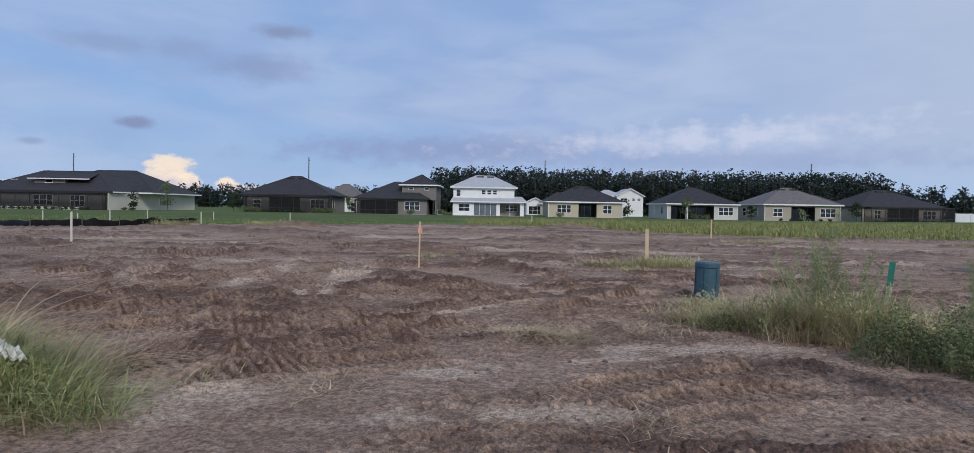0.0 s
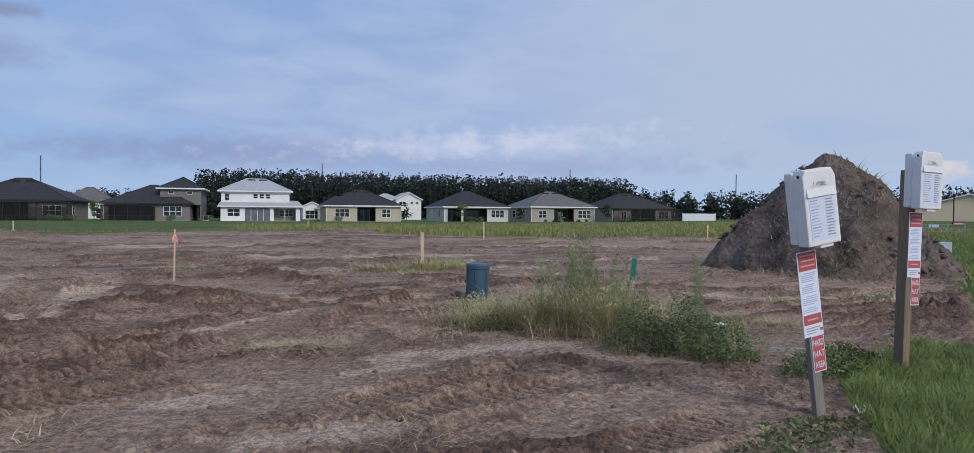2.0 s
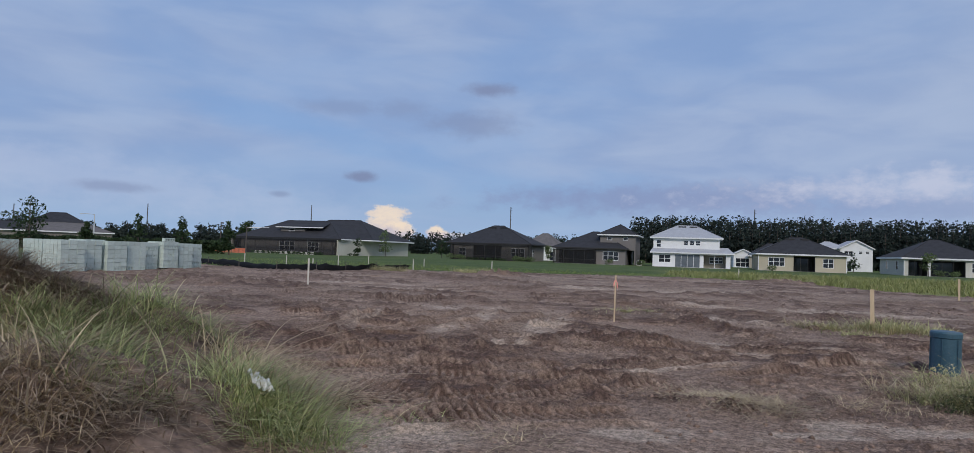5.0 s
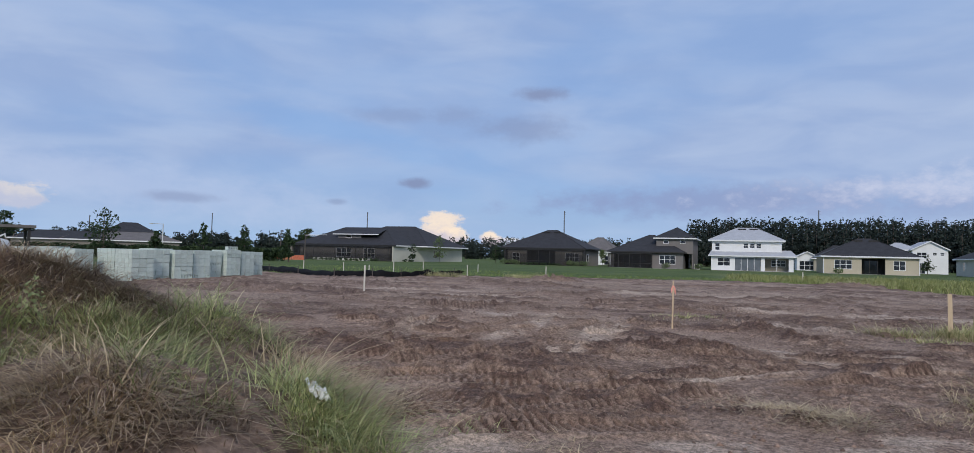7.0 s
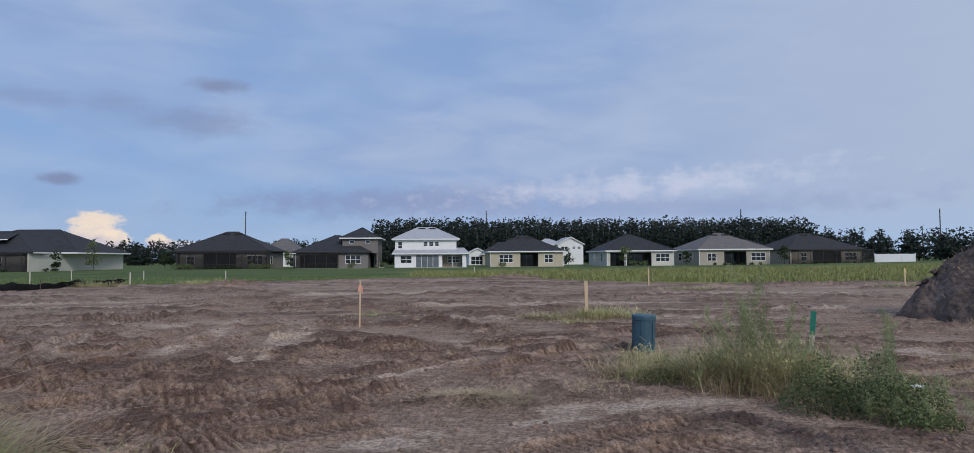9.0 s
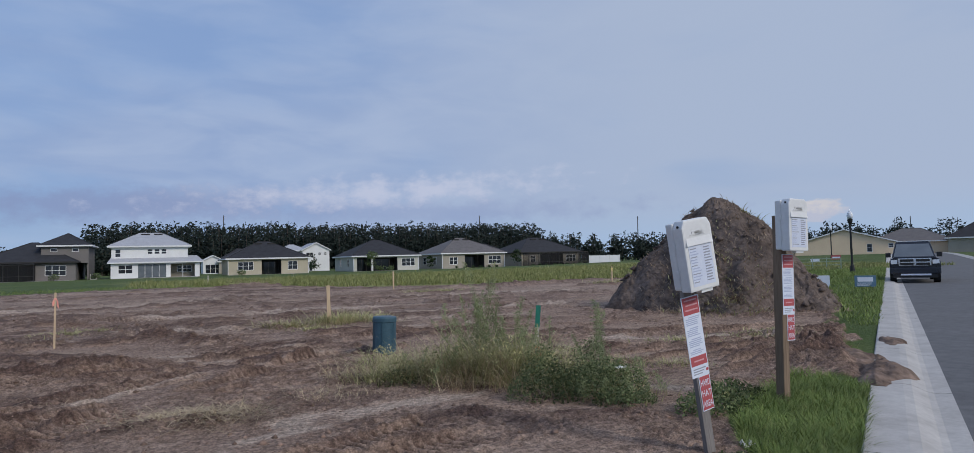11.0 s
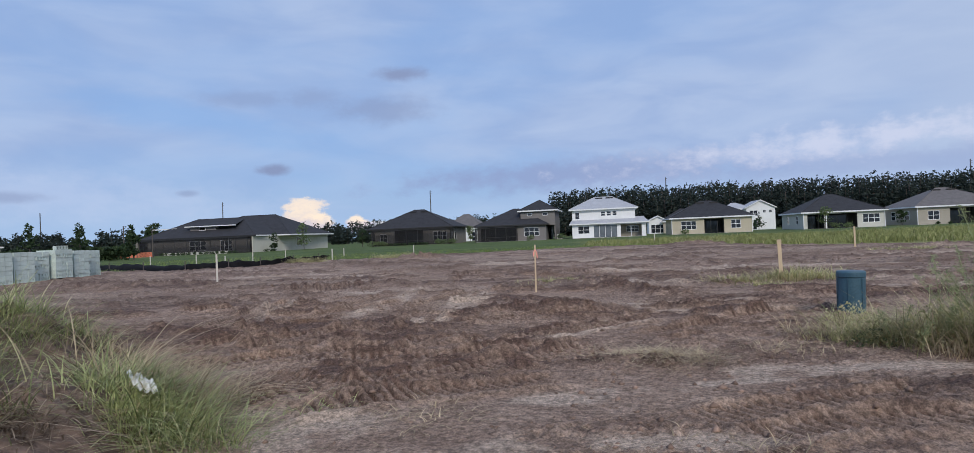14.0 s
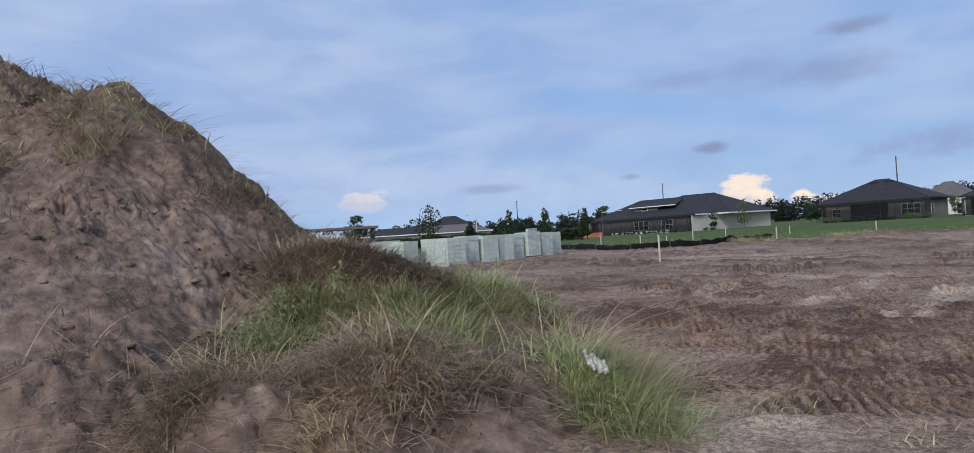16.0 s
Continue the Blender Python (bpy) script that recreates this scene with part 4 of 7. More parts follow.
near_heap = Heap((-9.3, 2.4), 9.5, [(-11.45, 1.77, 4.24, 0.76, 0.6), (-10.01, 2.88, 3.82, 0.92, 0.35), (-9.25, 3.71, 2.66, 1.02, 0.25), (-8.57, 4.2, 1.86, 0.62, 0.3), (-8.65, 2.16, 2.24, 0.58, 0.4), (-7.13, 4.51, 1.40, 0.56, 0.5), (-5.7, 3.1, 0.72, 0.48, 0.5), (-4.6, 4.05, 0.70, 0.55, 0.45), (-3.75, 4.35, 0.42, 0.5, 0.4), (-6.0, 4.9, 1.0, 0.55, 0.4), (-12.5, -2.2, 3.2, 0.65, 0.7)], 71)
near_heap.build("tall heap of brown soil with grass tufts and roots", 330, 760)
far_heap = Heap((14.8, 14.8), 6.4, [(14.84, 14.28, 3.06, 1.15, 0.35), (14.54, 14.75, 2.78, 1.17, 0.3), (15.53, 15.0, 1.72, 0.9, 0.4), (14.58, 16.44, 1.21, 0.9, 0.3), (13.84, 13.02, 1.02, 0.82, 0.3), (15.71, 13.25, 0.57, 0.92, 0.4), (14.63, 13.48, 1.68, 1.04, 0.2)], 91, 1.0)
far_heap.build("steep heap of dark brown soil and sod", 190, 420, "heap_dark")


def surface(x, y):
    z = land(x, y)[0]
    z = np.maximum(z, near_heap.z(x, y))
    return np.maximum(z, far_heap.z(x, y))


def on_ground(x, y, lift=-0.01):
    return np.stack([x, y, surface(x, y) + lift], -1)


def scatter(rng, n, cx, cy, rx, ry, turn=0.0, power=0.6):
    a, r = rng.uniform(0, 2 * math.pi, n), rng.uniform(0, 1, n) ** power
    u, v = rx * r * np.cos(a), ry * r * np.sin(a)
    return cx + u * math.cos(turn) - v * math.sin(turn), cy + u * math.sin(turn) + v * math.cos(turn)


def clump(name, label, category, mat, spots_, seed, kind="", width=0.006, lean=0.5, droop=0.6, segs=3, hang=0.0):
    """One object of blades in several spots: x, y, rx, ry, count, length. hang: how far they fall downhill."""
    rng = np.random.default_rng(seed)
    sets = []
    for cx, cy, rx, ry, n, length in spots_:
        k = max(3, n // 26)
        tx, ty = scatter(rng, k, cx, cy, rx, ry)
        pick = rng.integers(0, k, n)
        size = rng.uniform(0.45, 1.15, k)[pick]
        off = rng.normal(size=(n, 2)) * 0.045 * (0.4 + size)[:, None] * (1 + 4 * width / 0.01)
        stray = rng.uniform(0, 1, n) < 0.15
        sx, sy = scatter(rng, n, cx, cy, rx, ry)
        x, y = np.where(stray, sx, tx[pick] + off[:, 0]), np.where(stray, sy, ty[pick] + off[:, 1])
        out = off / (np.linalg.norm(off, axis=1)[:, None] + 1e-6)
        if hang:
            q = 0.12
            fall = np.stack([near_heap.z(x - q, y, False) - near_heap.z(x + q, y, False), near_heap.z(x, y - q, False) - near_heap.z(x, y + q, False)], -1) / (2 * q)
            out = out * (1 - 0.6 * hang) + np.clip(fall, -1.2, 1.2) * 1.6 * hang
        sets.append(blades(on_ground(x, y), length * size * rng.uniform(0.6, 1.1, n), rng, width, lean, droop, segs, out * 0.9))
    me = array_mesh(name, *merge(*sets), mat)
    return tagged(new(name, me), label, category, kind=kind or "stuff")


# grass on and around the near heap
clump("grass_tuft", "fresh green grass tufts growing over the heap's foot", "grass", "green_grass",
      [(-5.4, 3.1, 0.30, 0.30, 325, 0.50), (-5.8, 3.55, 0.35, 0.30, 402, 0.48), (-5.5, 3.9, 0.35, 0.30, 325, 0.44), (-5.35, 4.45, 0.42, 0.35, 620, 0.50), (-4.95, 4.6, 0.35, 0.3, 465, 0.48), (-5.1, 5.35, 0.40, 0.35, 620, 0.48), (-5.0, 5.95, 0.4, 0.4, 465, 0.44),
       (-4.1, 3.75, 0.22, 0.22, 201, 0.40), (-3.85, 3.95, 0.2, 0.2, 201, 0.38), (-4.5, 4.2, 0.35, 0.25, 325, 0.36), (-3.45, 4.85, 0.28, 0.28, 433, 0.48), (-3.15, 4.75, 0.3, 0.3, 480, 0.46), (-2.9, 4.6, 0.32, 0.28, 480, 0.42), (-2.6, 4.45, 0.3, 0.22, 293, 0.30), (-3.75, 5.3, 0.3, 0.25, 232, 0.46), (-2.15, 5.3, 0.25, 0.18, 68, 0.12)], 101, lean=0.75, droop=1.7, segs=6, width=0.0045, hang=0.35)
clump("dry_grass", "pale dry grass with seed stems", "grass", "dry",
      [(-4.8, 2.25, 0.22, 0.20, 300, 0.40), (-4.6, 1.95, 0.22, 0.2, 220, 0.38), (-4.75, 2.5, 0.2, 0.16, 160, 0.36), (-3.75, 5.55, 0.45, 0.4, 420, 0.55), (-3.3, 5.35, 0.35, 0.3, 300, 0.52), (-4.3, 6.0, 0.5, 0.4, 300, 0.5), (-3.7, 2.75, 0.30, 0.22, 420, 0.26), (-4.2, 2.85, 0.35, 0.3, 380, 0.32), (-4.1, 3.3, 0.45, 0.3, 420, 0.38),
       (-5.3, 4.3, 0.6, 0.5, 320, 0.44), (-6.4, 4.1, 0.5, 0.4, 420, 0.36), (-6.4, 4.8, 0.5, 0.4, 480, 0.36), (-6.0, 5.1, 0.4, 0.3, 300, 0.34), (-3.2, 4.9, 0.4, 0.3, 160, 0.5), (-4.6, 3.7, 0.5, 0.35, 260, 0.4)], 102, lean=1.1, droop=1.7, segs=6, width=0.0046, hang=0.7)
clump("dead_roots", "brown dead roots and straw hanging from the heap", "roots", "root",
      [(-6.5, 4.0, 0.5, 0.4, 800, 0.38), (-6.5, 4.6, 0.55, 0.4, 1000, 0.38), (-6.2, 5.1, 0.45, 0.35, 700, 0.36), (-5.8, 5.0, 0.35, 0.3, 450, 0.34), (-4.1, 3.35, 0.5, 0.35, 700, 0.36), (-3.75, 3.5, 0.35, 0.3, 420, 0.32), (-4.4, 3.0, 0.4, 0.3, 240, 0.3), (-3.6, 3.95, 0.25, 0.25, 240, 0.28), (-4.85, 2.25, 0.3, 0.25, 160, 0.34), (-5.05, 1.6, 0.3, 0.25, 50, 0.26),
       (-5.6, 1.65, 0.5, 0.4, 110, 0.28), (-7.5, 3.2, 1.2, 1.2, 130, 0.26), (-8.2, 2.0, 1.5, 1.5, 150, 0.26), (-9.5, 3.0, 0.8, 0.8, 260, 0.3), (-10.3, 2.2, 0.8, 0.8, 240, 0.3), (-7.3, 0.6, 1.3, 1.2, 100, 0.26), (-7.8, 4.3, 0.6, 0.5, 420, 0.32), (-8.5, 3.9, 0.6, 0.5, 300, 0.32), (-7.2, 4.7, 0.5, 0.4, 380, 0.32), (-6.6, 2.0, 0.8, 0.8, 90, 0.26)], 103, lean=1.2, droop=2.4, segs=6, width=0.0045, hang=1.0)
clump("grass_tuft", "grey-green grass tufts along the heap's crest", "grass", "weed",
      [(-9.9, 2.3, 0.6, 0.5, 100, 0.34), (-9.3, 2.9, 0.5, 0.5, 65, 0.34), (-10.4, 1.7, 0.6, 0.6, 75, 0.36), (-9.0, 2.6, 0.3, 0.3, 100, 0.5), (-9.5, 3.6, 0.4, 0.4, 130, 0.4), (-8.2, 4.15, 0.4, 0.35, 110, 0.36), (-9.3, 1.6, 0.4, 0.4, 60, 0.42)], 104, lean=1.0, droop=1.4, segs=5, width=0.0085)
clump("dry_stalk", "long bent straw stalks leaning out of the grass", "grass", "dry",
      [(-3.6, 5.2, 0.3, 0.25, 26, 0.95), (-3.3, 5.5, 0.3, 0.25, 22, 0.85), (-5.2, 4.3, 0.5, 0.5, 18, 0.7), (-5.5, 1.55, 0.3, 0.3, 8, 0.6), (-4.0, 3.5, 0.4, 0.3, 16, 0.6)], 107, lean=0.9, droop=1.3, segs=6, width=0.0065)
clump("sod", "grey-green sod and straw on the steep heap", "grass", "root",
      [(14.9, 14.2, 1.3, 1.2, 200, 0.16), (15.5, 13.9, 0.4, 0.5, 120, 0.28), (12.9, 12.9, 1.2, 0.9, 900, 0.2), (14.4, 12.4, 1.5, 0.9, 500, 0.2), (13.4, 15.0, 1.2, 1.2, 350, 0.2)], 105, lean=1.1, droop=1.2, width=0.012)
clump("sod", "straw-coloured grass on the steep heap's crest", "grass", "weed",
      [(15.5, 13.95, 0.35, 0.4, 110, 0.32), (12.7, 13.3, 0.9, 0.8, 420, 0.22), (13.2, 12.4, 1.0, 0.5, 260, 0.2)], 106, lean=0.9, droop=1.0, width=0.011)

# the weedy patch by the blue pipe
clump("weed_patch", "tall mixed green and straw weeds on bare soil", "weeds", "weed",
      [(3.1, 9.2, 0.35, 0.4, 260, 0.40), (2.85, 8.4, 0.35, 0.4, 300, 0.32), (3.3, 8.2, 0.4, 0.4, 520, 0.5), (3.75, 8.1, 0.4, 0.45, 800, 0.66), (4.1, 7.9, 0.4, 0.4, 900, 0.76), (4.45, 7.7, 0.3, 0.4, 520, 0.66), (4.0, 7.3, 0.3, 0.3, 300, 0.5), (4.7, 7.0, 0.4, 0.4, 240, 0.4), (4.7, 6.3, 0.5, 0.4, 240, 0.28), (5.6, 8.6, 0.4, 0.4, 140, 0.4), (6.7, 7.2, 0.5, 0.35, 240, 0.16), (6.1, 7.7, 0.2, 0.15, 130, 0.18)], 111, lean=0.7, droop=1.2, segs=6, width=0.0042)
clump("dry_grass", "straw and dead stems tangled among the weeds", "grass", "dry",
      [(3.6, 8.0, 0.5, 0.45, 420, 0.62), (4.1, 7.8, 0.45, 0.4, 460, 0.74), (3.1, 8.5, 0.5, 0.5, 320, 0.36), (2.6, 8.9, 0.5, 0.5, 260, 0.22), (4.5, 6.2, 0.7, 0.4, 200, 0.3), (3.5, 7.4, 0.5, 0.2, 220, 0.3), (5.3, 8.3, 0.5, 0.5, 160, 0.34), (2.2, 7.7, 0.5, 0.3, 160, 0.14), (3.9, 7.0, 0.2, 0.15, 120, 0.45)], 112, lean=0.9, droop=1.2, segs=6, width=0.0042)


def fennel(rng, x, y, h, n=60):
    """A feathery upright weed: thin stem with fine hanging sprays."""
    z0 = float(surface(np.array([x]), np.array([y]))[0])
    u = rng.uniform(0.12, 1.0, n)
    sway = rng.normal(size=2) * 0.24
    p = np.stack([x + sway[0] * u * u * h, y + sway[1] * u * u * h, z0 + u * h], -1)
    rad = (0.03 + 0.16 * h * (1.05 - u)) * rng.uniform(0.05, 1, n)
    ang = rng.uniform(0, 2 * math.pi, n)
    p = p + np.stack([rad * np.cos(ang), rad * np.sin(ang), 0.6 * rad], -1)
    a, b = leaves(p, 0.034, rng, 0.0, 0.09)
    b = np.concatenate([b[:, [0, 1, 2]], b[:, [0, 2, 3]]])
    w = np.array([0.0, 0.5, 1.0])
    side = np.stack([x + sway[0] * w * w * h, y + sway[1] * w * w * h, z0 + w * h], -1)
    stem = np.concatenate([side - [0.003, 0, 0], side + [0.003, 0, 0]])
    return merge((a, b), (stem, np.array([[0, 3, 4], [0, 4, 1], [1, 4, 5], [1, 5, 2]])))


rng = np.random.default_rng(120)
sets = []
for cx, cy, rr, n, h in ((4.25, 8.5, 0.22, 9, 1.35), (4.45, 8.3, 0.25, 9, 1.0), (4.0, 8.2, 0.4, 8, 0.85), (4.55, 7.8, 0.3, 9, 0.72), (5.2, 7.1, 0.10, 4, 0.85), (5.0, 6.9, 0.25, 6, 0.5), (4.7, 6.4, 0.5, 12, 0.36), (4.4, 6.1, 0.4, 8, 0.28), (3.3, 8.0, 0.5, 8, 0.42), (4.75, 5.75, 0.25, 5, 0.22)):
    for k in range(n):
        sets.append(fennel(rng, cx + rng.normal() * rr * 0.6, cy + rng.normal() * rr * 0.6, h * rng.uniform(0.65, 1.1), int(190 * h) + 40))
tagged(new("feathery_weeds", array_mesh("feathery_weeds", *merge(*sets), "fern")), "tall feathery light green weeds in the patch", "weeds", kind="stuff")


def leafy(name, label, mat, spots_, seed, size=0.035):
    rng = np.random.default_rng(seed)
    cs = []
    for cx, cy, rx, ry, h, n in spots_:
        x, y = scatter(rng, n, cx, cy, rx, ry)
        d = ((x - cx) / rx) ** 2 + ((y - cy) / ry) ** 2
        u = rng.uniform(0, 1, n) ** 0.7
        cs.append(np.stack([x, y, surface(x, y) + u * h * np.sqrt(np.clip(1.05 - d, 0.05, 1)) * (0.6 + 0.8 * fbm(x * 4, y * 4, 2, seed))], -1))
    return tagged(new(name, array_mesh(name, *leaves(np.concatenate(cs), size, rng), mat)), label, "weeds", kind="stuff")


leafy("low_bush", "low leafy dark green weeds at the patch's edge", "bush", [(4.0, 6.35, 0.45, 0.35, 0.34, 2250), (4.45, 6.05, 0.5, 0.38, 0.34, 2850), (4.75, 6.3, 0.5, 0.4, 0.36, 2250), (4.5, 5.65, 0.35, 0.25, 0.22, 1200), (4.3, 6.9, 0.35, 0.3, 0.42, 1350), (2.95, 8.0, 0.3, 0.22, 0.18, 450), (4.9, 6.9, 0.3, 0.3, 0.4, 900)], 121, 0.016)
leafy("weed_tangle", "yellow-green tangle of small-leaved weeds", "weed", [(3.6, 7.9, 0.5, 0.4, 0.42, 700), (4.1, 7.7, 0.45, 0.4, 0.55, 800), (3.0, 8.3, 0.4, 0.4, 0.26, 420), (4.5, 6.9, 0.4, 0.35, 0.4, 420), (3.1, 9.2, 0.35, 0.4, 0.3, 260)], 124, 0.022)
leafy("low_bush", "small leafy weeds at the foot of the post", "bush", [(5.0, 4.95, 0.45, 0.25, 0.26, 1300), (5.5, 5.2, 0.4, 0.22, 0.2, 700), (3.75, 3.75, 0.5, 0.22, 0.05, 420), (3.3, 3.55, 0.5, 0.2, 0.04, 260)], 122, 0.022)
leafy("low_bush", "bright leafy weeds on the heap", "fern", [(-5.75, 3.35, 0.25, 0.25, 0.34, 260), (-5.35, 2.95, 0.2, 0.2, 0.34, 200), (-5.7, 3.95, 0.12, 0.12, 0.46, 120)], 123, 0.026)

# tufts on the bare soil
clump("grass_tuft", "low yellow-green weeds round a stake", "grass", "weed",
      [(3.1, 16.7, 0.5, 0.4, 300, 0.28), (4.4, 16.9, 0.6, 0.4, 700, 0.38), (5.2, 16.6, 0.4, 0.4, 220, 0.28), (3.6, 15.7, 0.4, 0.3, 200, 0.14), (-1.4, 18.0, 0.8, 0.4, 500, 0.12), (6.0, 11.0, 0.5, 0.4, 350, 0.10), (8.3, 9.0, 0.3, 0.25, 240, 0.14), (9.3, 8.1, 0.8, 0.3, 500, 0.1), (10.0, 8.9, 0.6, 0.3, 300, 0.1), (12, 29.5, 1.4, 0.8, 900, 0.3), (-14, 43.5, 1.6, 0.9, 900, 0.5), (-19.5, 41, 1.4, 0.8, 900, 0.5), (7.0, 51, 2.0, 1.0, 900, 0.5), (23, 31, 1.2, 0.8, 500, 0.3)], 131, lean=0.8, droop=0.9, width=0.009)
clump("dry_grass", "flattened dry grass on the soil", "grass", "dry",
      [(0.75, 7.25, 0.45, 0.3, 700, 0.17), (0.25, 7.4, 0.4, 0.25, 320, 0.14), (1.3, 4.4, 0.5, 0.2, 60, 0.14), (2.1, 8.2, 0.6, 0.3, 220, 0.1), (2.9, 16.8, 0.5, 0.5, 700, 0.3), (4.2, 16.7, 0.8, 0.4, 700, 0.26), (0.4, 4.6, 0.8, 0.3, 40, 0.1), (-1.3, 5.2, 0.5, 0.4, 200, 0.1), (4.6, 10.2, 1.2, 0.8, 400, 0.1), (-2, 9, 3, 3, 500, 0.08), (3, 12, 4, 3, 600, 0.09), (-5, 14, 5, 4, 800, 0.1)], 132, lean=1.6, droop=2.3, segs=5, width=0.004)

# the verge beside the posts, and the grass across the soil by the road
rng = np.random.default_rng(140)
VERGE = [(2.6, 2.0), (3.4, 2.75), (3.95, 3.45), (4.4, 4.1), (4.9, 4.6), (5.4, 5.0), (6.2, 5.45), (6.9, 5.68), (7.3, 5.6), (7.2, 4.79), (4.4, 2.96)]
x, y = rng.uniform(1.4, 7.4, 90000), rng.uniform(1.0, 6.0, 90000)
wob = (fbm(x * 2.5, y * 2.5, 3, 141) - 0.5) * 0.45
ok = inside(x + wob, y + wob, VERGE) & (kerb_offset(x, y) < -0.21 + 0.06 * rng.uniform(-1, 1, len(x)))
x, y = x[ok], y[ok]
thick = fbm(x * 1.6, y * 1.6, 3, 142)
tagged(new("verge_grass", array_mesh("verge_grass", *blades(on_ground(x, y), 0.17 * rng.uniform(0.5, 1.2, len(x)) * (0.5 + thick), rng, 0.0036, 0.7, 1.1, 3), "verge")), "thick green grass verge along the kerb", "grass", kind="stuff")
s, o = rng.uniform(15.5, 62, 42000), -0.2 - rng.uniform(0, 1, 42000) ** 1.3 * 15
x, y = ROAD_D[0] * s + ROAD_N[0] * o, ROAD_D[1] * s + ROAD_N[1] * o
ok = ~inside(x, y, LOT)
x, y, s = x[ok], y[ok], s[ok]
tagged(new("verge_grass", array_mesh("verge_grass", *blades(on_ground(x, y), 0.13 * rng.uniform(0.5, 1.2, len(x)) * (1 + s / 60), rng, 0.012, 0.5, 0.8, 2), "verge")), "mown green grass along the far verge", "grass", kind="stuff")

# the weedy field behind the lot, and the lawn's edge
rng = np.random.default_rng(150)
x, y = rng.uniform(-2, 62, 95000), rng.uniform(34, 84, 95000)
ok = ~inside(x + (fbm(x * 0.5, y * 0.5, 2, 151) - 0.5) * 2, y + (fbm(x * 0.5, y * 0.5, 2, 152) - 0.5) * 2, LOT) & (y > 37 - (x - 22) * 0.4) & (rng.uniform(0, 1, len(x)) < sstep(-2, 10, x + 0.3 * (y - 50)) * sstep(86, 50, y))
x, y = x[ok], y[ok]
h = (0.28 + 0.5 * fbm(x * 0.35, y * 0.35, 3, 153) ** 1.5) * rng.uniform(0.5, 1.2, len(x))
z = broad(x, y)
tagged(new("field_grass", array_mesh("field_grass", *blades(np.stack([x, y, z], -1), h, rng, 0.028, 0.5, 0.6, 2), "field_grass")), "rough yellow-green grass field behind the lot", "grass", kind="stuff")
x, y = rng.uniform(-45, 4, 30000), rng.uniform(33, 62, 30000)
ok = ~inside(x, y, LOT) & inside(x, y - 5, LOT + []) | (~inside(x, y, LOT) & (rng.uniform(0, 1, len(x)) < 0.25))
x, y = x[ok], y[ok]
tagged(new("lawn_edge", array_mesh("lawn_edge", *blades(np.stack([x, y, broad(x, y)], -1), 0.16 * rng.uniform(0.5, 1.5, len(x)), rng, 0.016, 0.5, 0.6, 2), "verge")), "unmown grass at the lawn's edge", "grass", kind="stuff")

# clods, and small stones lying about the soil
rng = np.random.default_rng(160)
n = 30000
x, y = rng.uniform(-10, 12, n), 3.2 + rng.uniform(0, 1, n) ** 1.6 * 24
loose = np.maximum(spots(x, y, MOISTY, 31), sstep(0.45, 0.62, fbm(x * 0.9, y * 0.9, 3, 161)))
ok = inside(x, y, LOT) & (near_heap.z(x, y) < 0) & (rng.uniform(0, 1, n) < 0.08 + 0.5 * loose) & (np.hypot(x, y) > 3.0)
x, y = x[ok], y[ok]
c = on_ground(x, y, 0.0)
s = 0.006 + 0.034 * rng.uniform(0, 1, len(x)) ** 6 + 0.0007 * y
oct_ = np.array([[1, 0, 0], [0.3, 0.95, 0], [-0.8, 0.6, 0], [-0.8, -0.6, 0], [0.3, -0.95, 0], [0.1, 0, 0.75], [0, 0, -0.6]])
v = c[:, None] + oct_[None] * s[:, None, None] * rng.uniform(0.55, 1.35, (len(x), 7, 3))
fo = np.array([[0, 1, 5], [1, 2, 5], [2, 3, 5], [3, 4, 5], [4, 0, 5], [1, 0, 6], [2, 1, 6], [3, 2, 6], [4, 3, 6], [0, 4, 6]])
f = (np.arange(len(x)) * 7)[:, None, None] + fo[None]
tagged(new("clods", array_mesh("clods", v.reshape(-1, 3), f.reshape(-1, 3), "clod")), "loose crumbs and clods of brown soil", "clods", kind="stuff")
for heap, mat, n, lab, big in ((near_heap, "heap", 30000, "rooty clods of soil clinging to the tall heap", 0.05), (far_heap, "heap_dark", 15000, "dark clods of soil and sod on the steep heap", 0.13)):
    x, y = heap.c[0] + rng.uniform(-1, 1, n) * heap.r, heap.c[1] + rng.uniform(-1, 1, n) * heap.r
    z = heap.z(x, y)
    lumpy = sstep(0.44, 0.58, fbm(x * 0.8, y * 0.8, 3, heap.seed + 30)) * sstep(0.42, 0.6, fbm(x * 2.6, y * 2.6, 3, 163))
    ok = (z > 0.05) & (rng.uniform(0, 1, n) < 0.05 + 0.9 * lumpy) & (x > -11.5)
    c = np.stack([x, y, z], -1)[ok]
    s = 0.012 + big * rng.uniform(0, 1, len(c)) ** 4
    v = c[:, None] + oct_[None] * s[:, None, None] * rng.uniform(0.5, 1.4, (len(c), 7, 3))
    f = (np.arange(len(c)) * 7)[:, None, None] + fo[None]
    tagged(new("heap_clods", array_mesh("heap_clods", v.reshape(-1, 3), f.reshape(-1, 3), mat)), lab, "clods", kind="stuff")
